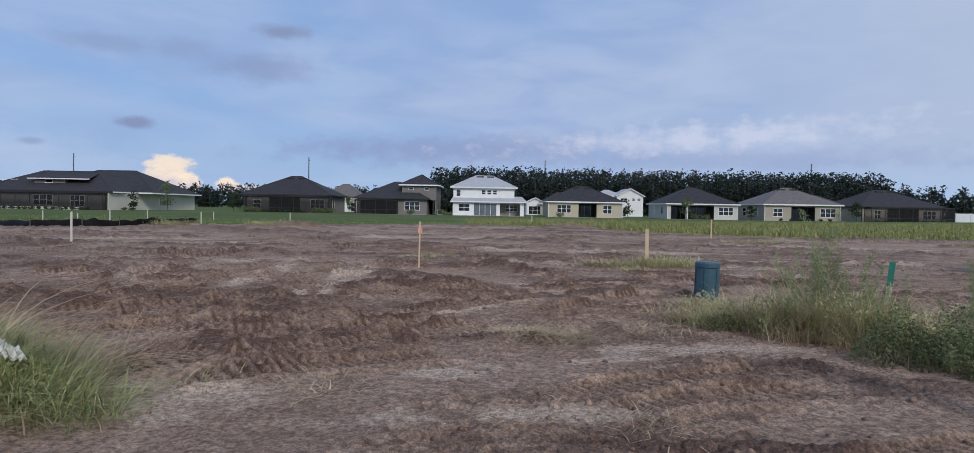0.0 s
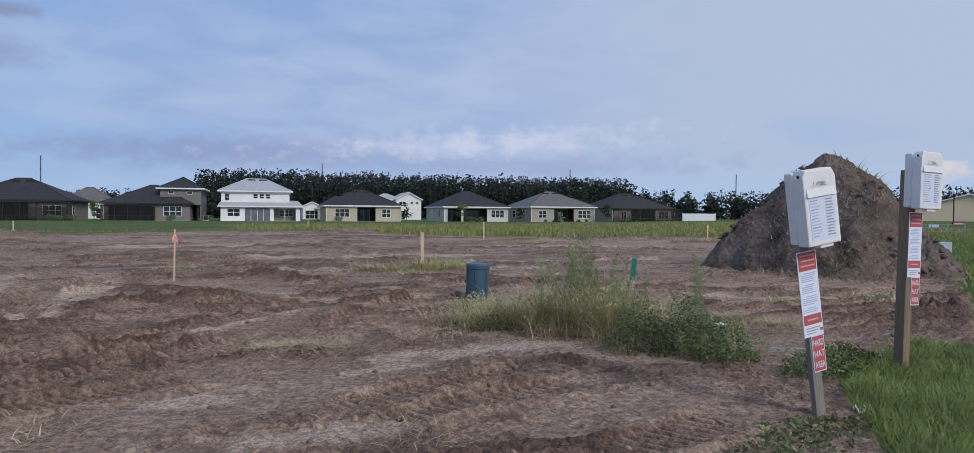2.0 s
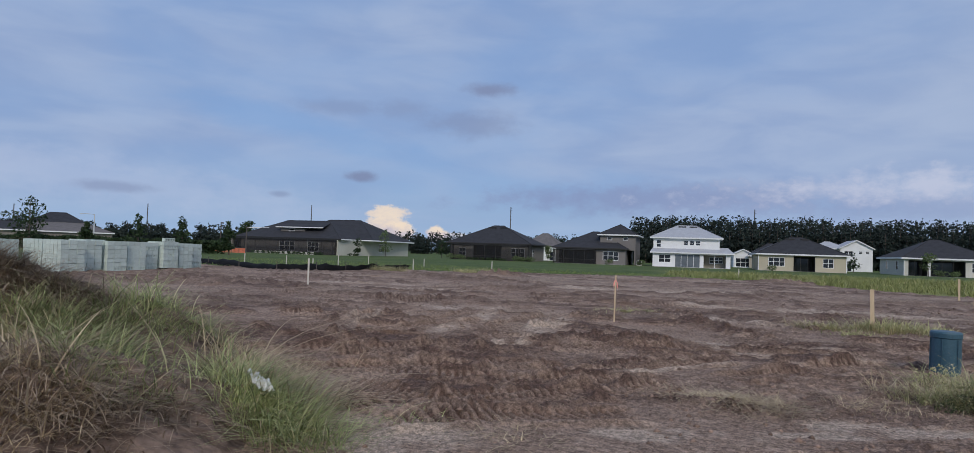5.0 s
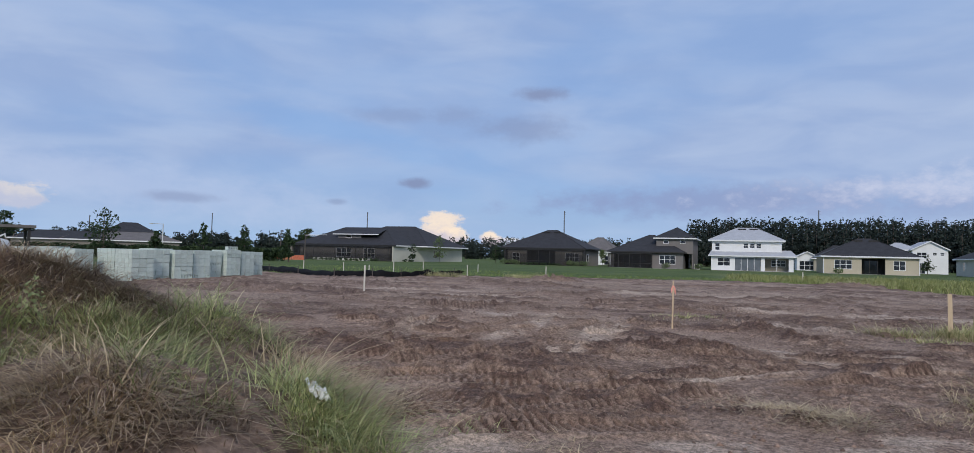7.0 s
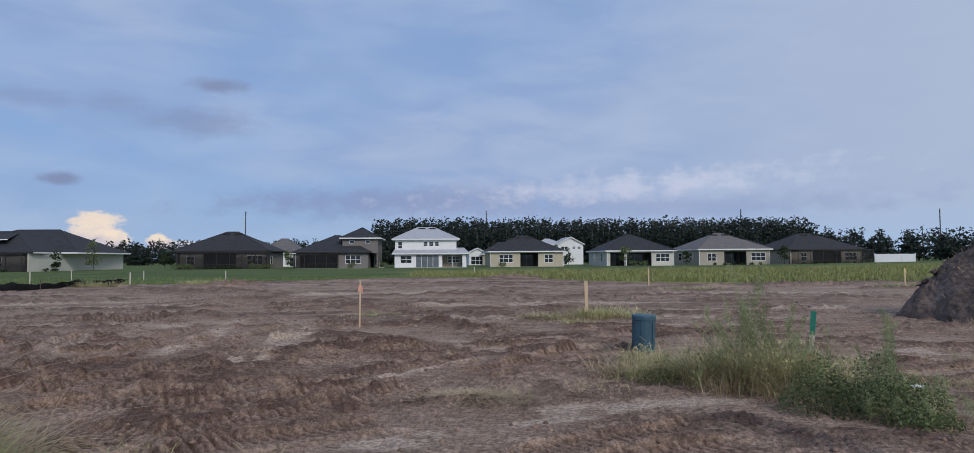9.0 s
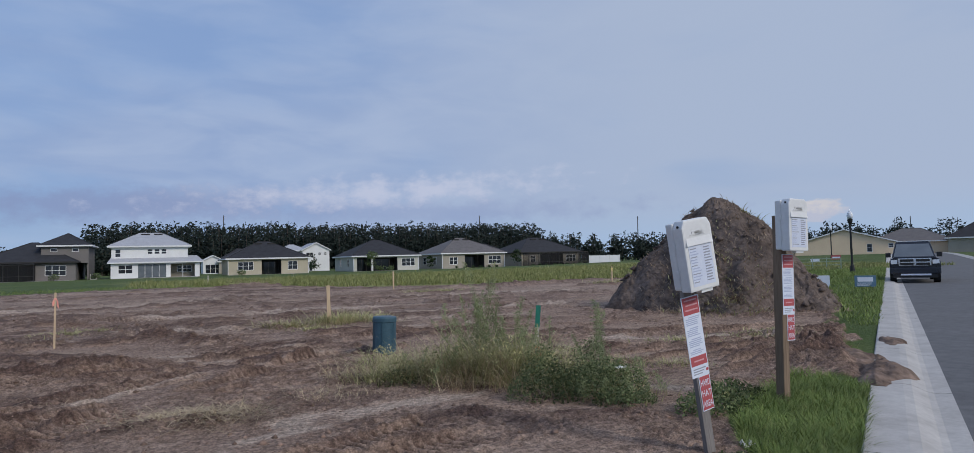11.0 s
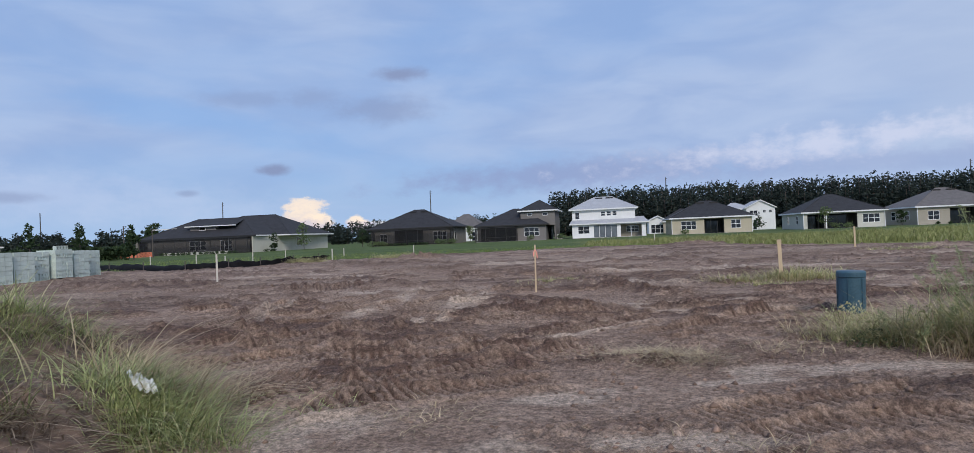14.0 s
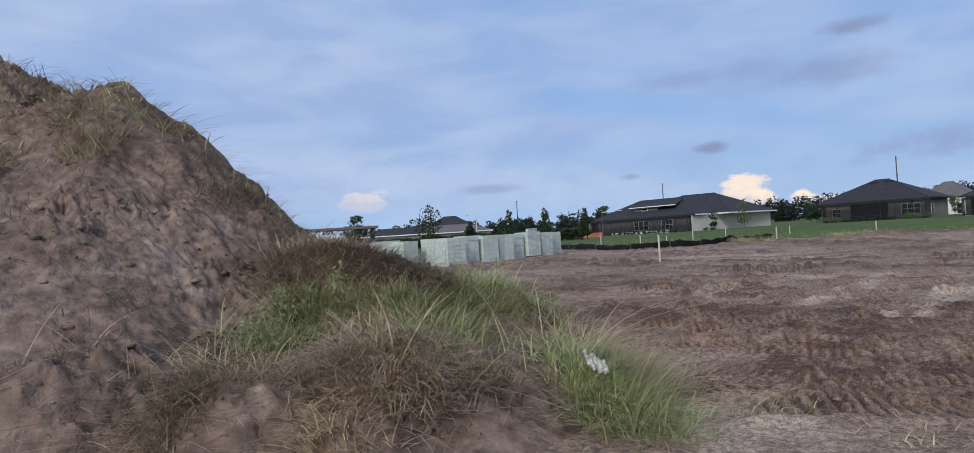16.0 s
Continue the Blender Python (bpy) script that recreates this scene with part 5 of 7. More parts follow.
# soil pushed over the kerb
for cx, cy, rx, ry, h, lab in ((7.9, 5.25, 0.75, 0.42, 0.17, "spill of dark soil across the kerb"), (10.9, 7.05, 0.7, 0.25, 0.09, "thin spill of soil across the kerb"), (8.8, 6.2, 0.9, 0.5, 0.16, "bank of soil at the kerb's edge")):
    U, V = np.meshgrid(np.linspace(-1, 1, 70), np.linspace(-1, 1, 46), indexing="ij")
    px, py = cx + U * rx * ROAD_D[0] + V * ry * ROAD_N[0], cy + U * rx * ROAD_D[1] + V * ry * ROAD_N[1]
    d = np.hypot(U, V) + (fbm(px * 2.2, py * 2.2, 3, 171) - 0.5) * 1.1
    pz = np.where(kerb_offset(px, py) > -0.19, 0.02, 0.0) + h * sstep(0.95, 0.1, d) * (0.4 + 1.1 * fbm(px * 6, py * 6, 3, 172)) - 0.05 * sstep(0.6, 1.0, d) - 0.02 - 0.06 * sstep(0.16, 0.34, kerb_offset(px, py))
    i, j = np.meshgrid(np.arange(69), np.arange(45), indexing="ij")
    f = np.stack([i * 46 + j, (i + 1) * 46 + j, (i + 1) * 46 + j + 1, i * 46 + j + 1], -1).reshape(-1, 4)
    tagged(new("soil_spill", array_mesh("soil_spill", np.stack([px, py, pz], -1).reshape(-1, 3), f, "heap", True)), lab, "soil")


# ==== things on the lot ====
def stake(x, y, h, w, mat, label, ribbon_=None, lean=(0, 0), turn=0.0, paint=None, tie=0.9):
    z = float(surface(np.array([float(x)]), np.array([float(y)]))[0])
    t = thing("survey_stake", label, "stake", Matrix.Translation((x, y, z)) @ pose(0, 0, 0, lean[0], lean[1], turn), "survey stakes")
    g = Geo().prism([(-w / 2, 0.0), (-w * 0.1, -0.12), (w * 0.1, -0.12), (w / 2, 0.0), (w / 2, h), (-w / 2, h)], -0.009, 0.009)
    part("lath", g, mat, t, bevel=0.0015)
    if paint:
        g = Geo().box(-w / 2 - 0.002, -0.0105, h * 0.64, w / 2 + 0.002, 0.0105, h + 0.002)
        part("painted_top", g, paint, t, "green painted top")
    if ribbon_:
        g = Geo().box(-w / 2 - 0.004, -0.013, h * (tie - 0.04), w / 2 + 0.004, 0.013, h * tie)
        g.add([(w / 2, -0.012, h * tie), (w / 2 + 0.035, -0.02, h * (tie - 0.06)), (w / 2 + 0.045, -0.015, h * (tie - 0.2)), (w / 2 + 0.012, -0.014, h * (tie - 0.14))], [(0, 1, 2, 3)])
        g.add([(-w / 2, -0.012, h * tie), (-w / 2 - 0.03, -0.03, h * (tie - 0.08)), (-w / 2 - 0.02, -0.02, h * (tie - 0.16)), (-w / 2 + 0.01, -0.014, h * (tie - 0.1))], [(0, 1, 2, 3)])
        part("ribbon", g, ribbon_, t, "knotted ribbon")
    return t


stake(-13.03, 21.08, 0.98, 0.06, "stake_white", "pale weathered wooden survey stake in bare soil", turn=25)
stake(-1.46, 15.2, 1.05, 0.034, "stake", "thin wooden survey stake with a pink ribbon", "pink", (0, 0.8))
stake(4.13, 17.0, 0.92, 0.085, "stake", "wide raw pine survey stake among weeds", lean=(0, -1))
stake(5.02, 8.35, 0.84, 0.062, "stake_white", "pale lath with a green painted top among weeds", "orange", (0, 5), -25, "green_paint", 0.34)
for x, y, h, rib, mat, lab in ((-28.8, 43.3, 0.75, None, "stake_white", ""), (-25.8, 42.1, 0.62, None, "stake_white", ""), (-26.6, 47.1, 0.85, None, "stake_white", ""), (-28.4, 55.8, 0.8, None, "stake_white", ""),
                               (-19.3, 45.1, 0.8, None, "stake_white", ""), (-22.7, 55.4, 0.7, None, "stake_white", ""), (-15.2, 51.5, 0.75, None, "stake_white", ""), (4.1, 62, 0.75, None, "stake_white", ""),
                               (11.2, 33.4, 1.0, None, "stake", ""), (23.2, 30.9, 0.95, "yellow", "stake", "y"), (-33, 44, 0.8, None, "stake_white", ""), (-37, 43.5, 0.8, None, "stake_white", "")):
    stake(x, y, h, 0.075, mat, "wooden stake with a yellow ribbon at the lot's edge" if lab else "pale wooden stake at the lawn's edge", rib)

# the blue pipe stub
z = height(3.55, 10.6)
t = thing("utility_pipe", "dark blue plastic utility riser with a worn rim", "pipe", Matrix.Translation((3.55, 10.6, z - 0.02)) @ pose(0, 0, 0, 0.5, 1.2, 0))
g = Geo().tube([(0, 0, -0.1), (0, 0, 0.05), (0, 0, 0.50)], [0.182, 0.182, 0.180], 36, False)
part("barrel", g, "pipe", t, smooth=True)
g = Geo().tube([(0, 0, 0.495), (0, 0, 0.505), (0, 0, 0.565), (0, 0, 0.585), (0, 0, 0.59)], [0.183, 0.192, 0.192, 0.18, 0.15], 36)
part("cap", g, "pipe", t, "flat cap with a scuffed edge", smooth=False)
for k in range(6):
    a = k * math.pi / 3
    part("rib", Geo().tube([(0.188 * math.cos(a), 0.188 * math.sin(a), 0.05), (0.188 * math.cos(a), 0.188 * math.sin(a), 0.49)], [0.006, 0.006], 6), "pipe", t)


def rounded_box(w, d, h, r=0.03):
    return bevelled(Geo().box(-w / 2, -d / 2, 0, w / 2, d / 2, h).mesh("body"), r, 3)


def lettering(word, x, y, z, size, width, mat, parent):
    """A word in raised print, facing -y, squeezed to a width."""
    cu = bpy.data.curves.new("lettering", "FONT")
    cu.body, cu.size, cu.align_x, cu.extrude = word, size, "CENTER", 0.0005
    tmp = bpy.data.objects.new("lettering", cu)
    me = bpy.data.meshes.new_from_object(tmp)
    bpy.data.objects.remove(tmp)
    span = max(v.co.x for v in me.vertices) - min(v.co.x for v in me.vertices)
    me.transform(Matrix.Translation((x, y, z)) @ pose(0, 0, 0, 90, 0, 0) @ Matrix.Diagonal((min(1.0, width / span), 1, 1, 1)))
    return part("lettering", me, mat, parent)


def permit_post(x, y, turn, lean, post_w, post_d, post_h, mat, box_z, sign_z, label, sign_shift=0.0):
    """A timber post with a white permit box, a tall notice and a small red notice below."""
    z = float(surface(np.array([float(x)]), np.array([float(y)]))[0])
    M = Matrix.Translation((x, y, z)) @ pose(0, 0, 0, lean[0], lean[1], 0) @ pose(0, 0, 0, 0, 0, turn)
    t = thing("permit_post", label, "sign post", M, "permit posts")
    part("post", Geo().box(-post_w / 2, -post_d / 2, -0.15, post_w / 2, post_d / 2, post_h), mat, t, bevel=0.004)
    front = -post_d / 2
    # the box: back shell, lid with a hood above the window, papers behind it
    b = new("permit_box")
    b.parent = t
    b.matrix_basis = Matrix.Translation((0.02, front - 0.075, box_z))
    b["label"] = "white plastic permit box"
    me = rounded_box(0.30, 0.07, 0.49, 0.016)
    me.transform(Matrix.Translation((0, 0.04, 0.012)))
    part("back_shell", me, "plastic", b)
    g = Geo().prism([(-0.15, 0.0), (0.15, 0.0), (0.15, 0.46), (0.12, 0.515), (-0.12, 0.515), (-0.15, 0.46)], -0.085, 0.005)
    part("lid", g, "plastic", b, bevel=0.012)
    part("hood", Geo().add([(-0.135, -0.086, 0.335), (0.135, -0.086, 0.335), (0.135, -0.099, 0.33), (-0.135, -0.099, 0.33), (-0.125, -0.086, 0.385), (0.125, -0.086, 0.385)], [(0, 1, 2, 3), (3, 2, 5, 4), (0, 3, 4), (1, 5, 2), (0, 4, 5, 1)]), "plastic", b)
    part("paper", Geo().box(-0.115, -0.0875, 0.035, 0.115, -0.0855, 0.325), "paper", b, "printed permit sheet")
    rng = random.Random(int(x * 10))
    for k in range(13):
        zz = 0.305 - k * 0.020
        wdt = rng.uniform(0.05, 0.10)
        part("text_bar", Geo().box(-0.105, -0.0895, zz - 0.0035, -0.105 + wdt, -0.0878, zz + 0.0035), "ink_blue" if k % 3 else "ink", b)
        part("text_bar", Geo().box(0.03, -0.0895, zz - 0.005, 0.03 + rng.uniform(0.05, 0.075), -0.0878, zz + 0.004), "ink", b)
    for k in range(5):
        part("embossing", Geo().box(-0.08 + 0.02 * k, -0.089, 0.40 + 0.01 * (k % 2), 0.07 - 0.01 * k, -0.0855, 0.408 + 0.01 * (k % 2) + 0.012 * (k % 3)), "plastic", b)
    for sx in (-1,):
        for sz in (0.475,):
            part("rivet_hole", Geo().tube([(sx * 0.1515, -0.05, sz), (sx * 0.1535, -0.05, sz)], [0.011, 0.011], 12), "black", b, "dark round hole")
    for k in (0.10, 0.30):
        part("hinge", Geo().box(-0.158, -0.005, k, -0.149, 0.02, k + 0.06), "plastic", b)
    part("latch", Geo().box(-0.03, -0.07, -0.022, 0.09, -0.02, 0.002), "plastic", b, bevel=0.004)
    # the tall notice
    f = front - 0.004
    w, z1, z0 = 0.09, sign_z, sign_z - 0.60
    c = sign_shift
    s = part("notice", Geo().box(c - w, f - 0.004, z0, c + w, f, z1), "sign_white", t, "tall white notice with red bands")
    part("red_band", Geo().box(c - w + 0.008, f - 0.0055, z1 - 0.135, c + w - 0.008, f - 0.0038, z1 - 0.008), "sign_red", s)
    part("red_band", Geo().box(c - w + 0.008, f - 0.0055, z0 + 0.085, c + w - 0.008, f - 0.0038, z0 + 0.155), "sign_red", s)
    for k in range(3):
        part("text_bar", Geo().box(c - w + 0.025 + 0.01 * (k % 2), f - 0.007, z1 - 0.034 - k * 0.036, c + w - 0.025, f - 0.0054, z1 - 0.024 - k * 0.036), "faded_print", s)
    part("text_bar", Geo().box(c - w + 0.04, f - 0.007, z0 + 0.114, c + w - 0.04, f - 0.0054, z0 + 0.124), "faded_print", s)
    k, zz = 0, z1 - 0.155
    while zz > z0 + 0.17:
        if k % 6 != 5:
            part("text_bar", Geo().box(c - w + 0.018 + (0.03 if k % 6 == 0 else 0), f - 0.0055, zz - 0.0035, c + w - rng.uniform(0.018, 0.06), f - 0.0038, zz + 0.0035), "ink_blue", s)
        k += 1
        zz -= 0.0135
    for k in range(3):
        part("text_bar", Geo().box(c - w + 0.02, f - 0.0055, z0 + 0.02 + 0.018 * k, c + 0.02 + 0.02 * k, f - 0.0038, z0 + 0.028 + 0.018 * k), "ink", s)
    part("emblem", Geo().box(c + 0.06, f - 0.0055, z0 + 0.03, c + 0.085, f - 0.0038, z0 + 0.05), "sign_red", s)
    # the small red notice
    z1, z0 = z0 + 0.02, z0 - 0.26
    w, c = 0.058, c + 0.03
    s = part("small_notice", Geo().box(c - w, f - 0.002, z0, c + w, f + 0.002, z1), "sign_white", t, "small red and white notice")
    part("red_panel", Geo().box(c - w + 0.006, f - 0.0035, z0 + 0.008, c + w - 0.006, f - 0.0018, z1 - 0.025), "sign_red", s)
    for k, word in enumerate(("HARD", "HAT", "AREA")):
        lettering(word, c, f - 0.0042, z1 - 0.095 - k * 0.078, 0.066, 2 * w - 0.022, "sign_white", s)
    return t


permit_post(3.99, 4.0, 4, (0, -8.4), 0.085, 0.04, 1.60, "post_grey", 1.235, 1.185, "leaning grey timber post with white permit box and notices")
permit_post(5.88, 4.93, 5, (0, 1.6), 0.092, 0.092, 1.86, "post_brown", 1.50, 1.47, "brown timber post with white permit box and notices", 0.05)


def scrap(x, y, size, seed, label, lift=0.0, turn=0.0, squash=1.0):
    """A crumpled piece of white sheeting."""
    U, V = np.meshgrid(np.linspace(-1, 1, 26), np.linspace(-1, 1, 18), indexing="ij")
    wv = fbm(U * 1.6 + seed, V * 1.6, 4, seed)
    d = np.sqrt(U * U + V * V)
    r = 1 - 0.45 * fbm(np.arctan2(V, U) * 1.3 + 9, d * 0 + seed, 2, seed + 1)
    px, py = U * size * r, V * size * 0.55 * r * squash
    c, s = math.cos(turn), math.sin(turn)
    X, Y = x + px * c - py * s, y + px * s + py * c
    Z = surface(X, Y) + lift + np.abs(wv - 0.5) * size * 1.3 + 0.012
    i, j = np.meshgrid(np.arange(25), np.arange(17), indexing="ij")
    f = np.stack([i * 18 + j, (i + 1) * 18 + j, (i + 1) * 18 + j + 1, i * 18 + j + 1], -1).reshape(-1, 4)
    ob = tagged(new("plastic_scrap", array_mesh("plastic_scrap", np.stack([X, Y, Z], -1).reshape(-1, 3), f, "rag")), label, "scrap")
    m = ob.modifiers.new("thick", "SOLIDIFY")
    m.thickness = 0.004
    return ob


scrap(-3.32, 4.85, 0.17, 3, "crumpled white plastic scrap caught in the grass", 0.11, -0.6)
scrap(4.35, 3.98, 0.11, 5, "white plastic scrap on the grass beside a post", 0.0, 0.3, 0.5)


def bulk_bag(x, y, w, h, turn):
    """A full white bulk bag: bulging sides, creased top."""
    n, m = 28, 18
    a = np.linspace(0, 2 * math.pi, n, endpoint=False)
    rows = []
    for j in range(m):
        u = j / (m - 1)
        c, s = np.cos(a), np.sin(a)
        sq = 1 / np.maximum(np.abs(c), np.abs(s)) ** 0.75
        r = w / 2 * sq * (0.94 + 0.10 * math.sin(math.pi * min(u, 0.9))) * (1 if u < 0.86 else max(0.02, math.cos((u - 0.86) / 0.14 * 1.5)))
        r = r * (1 + 0.10 * (fbm(a * 2.5 + 3, a * 0 + u * 6, 3, 222) - 0.5))
        z = h * min(1.0, u / 0.9) + 0.12 * (fbm(a * 1.5, a * 0 + u * 4, 3, 223) - 0.5)
        rows.append(np.stack([r * c, r * s, z * np.ones(n)], -1))
    v = np.concatenate(rows)
    i, j = np.meshgrid(np.arange(m - 1), np.arange(n), indexing="ij")
    f = np.stack([i * n + j, i * n + (j + 1) % n, (i + 1) * n + (j + 1) % n, (i + 1) * n + j], -1).reshape(-1, 4)
    t = thing("bulk_bag", "full white woven bulk bag standing behind the heap", "bag", pose(x, y, height(x, y), 0, 0, turn))
    part("sack", array_mesh("sack", v, f, "rag", True), "rag", t)
    for k in range(4):
        b = k * math.pi / 2 + 0.78
        q = (0.55 * w * math.cos(b), 0.55 * w * math.sin(b))
        part("loop", Geo().tube([(q[0], q[1], h * 0.9), (q[0] * 0.9, q[1] * 0.9, h * 1.04), (q[0] * 0.6, q[1] * 0.6, h * 0.98)], [0.025, 0.025, 0.025], 6), "rag", t)


bulk_bag(-14.4, 8.6, 1.05, 1.66, 20)
bulk_bag(-15.4, 8.1, 1.0, 1.45, 50)
scrap(4.75, 6.05, 0.07, 11, "small white plastic scrap among weeds", 0.28, 0.2)

# the fallen silt fence
fence = thing("silt_fence", "slumped black silt fence along the lawn's edge", "fence")
PTS = [(-45, 38.6), (-39, 39.3), (-33, 39.3), (-28, 36.4), (-23.5, 34.4), (-21.8, 36.5), (-21, 39), (-20.2, 42.5), (-19.6, 45)]
v, f = [], []
rng = np.random.default_rng(200)
pts = []
for (x0, y0), (x1, y1) in zip(PTS, PTS[1:]):
    for k in range(10):
        pts.append((x0 + (x1 - x0) * k / 10, y0 + (y1 - y0) * k / 10))
cols = 7
for i, (x, y) in enumerate(pts):
    hh = 0.42 * (0.55 + 0.6 * fbm(np.array([i * 0.22]), np.array([0.3]), 3, 201)[0])
    z = float(land(np.array([x]), np.array([y]))[0][0])
    for j in range(cols):
        u = j / (cols - 1)
        sag = math.sin(u * 3.1 + i * 0.5) * 0.10 + 0.9 * u * u
        v.append((x + 0.2 * sag, y + 0.9 * sag, z - 0.04 + hh * math.sin(u * 1.75) + 0.04 * math.sin(i * 1.7 + j)))
for i in range(len(pts) - 1):
    for j in range(cols - 1):
        f.append((i * cols + j, (i + 1) * cols + j, (i + 1) * cols + j + 1, i * cols + j + 1))
part("fabric", Geo().add(v, f), "silt", fence, smooth=True)
for i in range(4, len(pts), 9):
    x, y = pts[i]
    part("post", Geo().box(x - 0.02, y - 0.02, -0.1, x + 0.02, y + 0.02, 0.55), "pole_wood", fence)


# ==== stacks of concrete block ====
def block_mesh(cores):
    g = Geo()
    a, d, h = 0.195, 0.094, 0.0955
    if not cores:
        g.box(-a, -d, -h, a, d, h)
        return bevelled(g.mesh("block"), 0.006, 1)
    # ends of hollow cells shown on the front
    xs = [-a, -0.155, -0.028, 0.028, 0.155, a]
    zs = [-h, -0.058, 0.058, h]
    for i in range(5):
        for j in range(3):
            x0, x1, z0, z1 = xs[i], xs[i + 1], zs[j], zs[j + 1]
            if j == 1 and i in (1, 3):
                y = -d + 0.10
                g.add([(x0, -d, z0), (x1, -d, z0), (x1, -d, z1), (x0, -d, z1), (x0, y, z0), (x1, y, z0), (x1, y, z1), (x0, y, z1)],
                      [(4, 5, 6, 7), (0, 1, 5, 4), (1, 2, 6, 5), (2, 3, 7, 6), (3, 0, 4, 7)])
            else:
                g.add([(x0, -d, z0), (x1, -d, z0), (x1, -d, z1), (x0, -d, z1)], [(0, 1, 2, 3)])
    g.add([(-a, -d, -h), (a, -d, -h), (a, d, -h), (-a, d, -h), (-a, -d, h), (a, -d, h), (a, d, h), (-a, d, h)], [(3, 2, 1, 0), (4, 5, 6, 7), (1, 2, 6, 5), (2, 3, 7, 6), (3, 0, 4, 7)])
    return g.mesh("block")


PLAIN, CORED = block_mesh(False), block_mesh(True)
for me in (PLAIN, CORED):
    me.materials.append(MAT["block"])


def block_stack(x, y, turn, layers, style, seed, extra=0):
    """A stack 1.2 m wide and 1.0 m deep; its outer blocks can be told apart."""
    rng = random.Random(seed)
    t = thing("block_stack", "stack of pale grey-green concrete blocks on soil" if style != "cored" else "stack of pale concrete blocks with open cells showing", "block stack", pose(x, y, height(x, y) - 0.01, 0, 0, turn), "block stacks")
    part("core", Geo().box(-0.57, -0.46, 0.0, 0.57, 0.46, layers * 0.2 - 0.006), "block", t)
    for k in range(layers):
        z = 0.1 + 0.2 * k
        cored = (style == "cored" and k in (1, 3, 5)) or k == 0
        for sy in (-1, 1):
            for i in range(3):
                if sy > 0 and i == 1 and k < layers - 1:
                    continue
                b = part("block", CORED if cored and rng.random() < 0.9 else PLAIN, "block", t)
                b.matrix_basis = pose((i - 1) * 0.4 + rng.uniform(-0.006, 0.006), sy * 0.4 + rng.uniform(-0.014, 0.014), z, 0, 0, 0 if sy < 0 else 180)
        for sx in (-1, 1):
            for i in range(3):
                b = part("block", CORED if cored and rng.random() < 0.4 else PLAIN, "block", t)
                m = pose(sx * (0.5 + rng.uniform(-0.004, 0.01)), (i - 1) * 0.2, z, 0, 0, 0)
                b.matrix_basis = m @ Matrix.Diagonal((0.5, 1, 1, 1))
    for i in range(extra):
        b = part("block", CORED, "block", t)
        b.matrix_basis = pose(-0.3 + 0.42 * (i % 3), -0.38, layers * 0.2 + 0.1 + 0.0 * i, 0, 0, rng.uniform(-3, 3))
    return t


# the front row runs away beside the lot; further stacks stand behind and beyond its near end
turn = 97
row = [("plain", 0)] * 4 + [("cored", 0), ("cored", 2), ("plain", 0), ("cored", 0)]
for i, (style, extra) in enumerate(row):
    u = i / 7
    block_stack(-25.6 - 1.9 * u - (0.3 if i % 3 == 1 else 0), 22.0 + 9.9 * u, turn - 6 + (i * 37 % 9), 7, style, 300 + i, extra)
for i in range(7):
    block_stack(-27.1 - 1.9 * i / 7, 22.3 + 9.3 * i / 7, turn - 2, 7, "plain", 320 + i)
for i in range(6):
    block_stack(-27.4 - 1.32 * i, 20.4 + 0.42 * i, turn - 90 + (i * 29 % 7), 7, "plain", 340 + i)


# ==== trees ====
def crown_points(rng, n, clumps):
    """Leaves gathered in uneven clumps: x, y, z, radius across, radius up."""
    w = np.array([c[3] ** 2 for c in clumps])
    k = rng.choice(len(clumps), n, p=w / w.sum())
    c = np.array(clumps)[k]
    d = rng.normal(size=(n, 3))
    d /= np.linalg.norm(d, axis=1)[:, None]
    r = rng.uniform(0.35, 1.0, n) ** 0.5
    return c[:, :3] + d * r[:, None] * np.stack([c[:, 3], c[:, 3], c[:, 4]], -1)


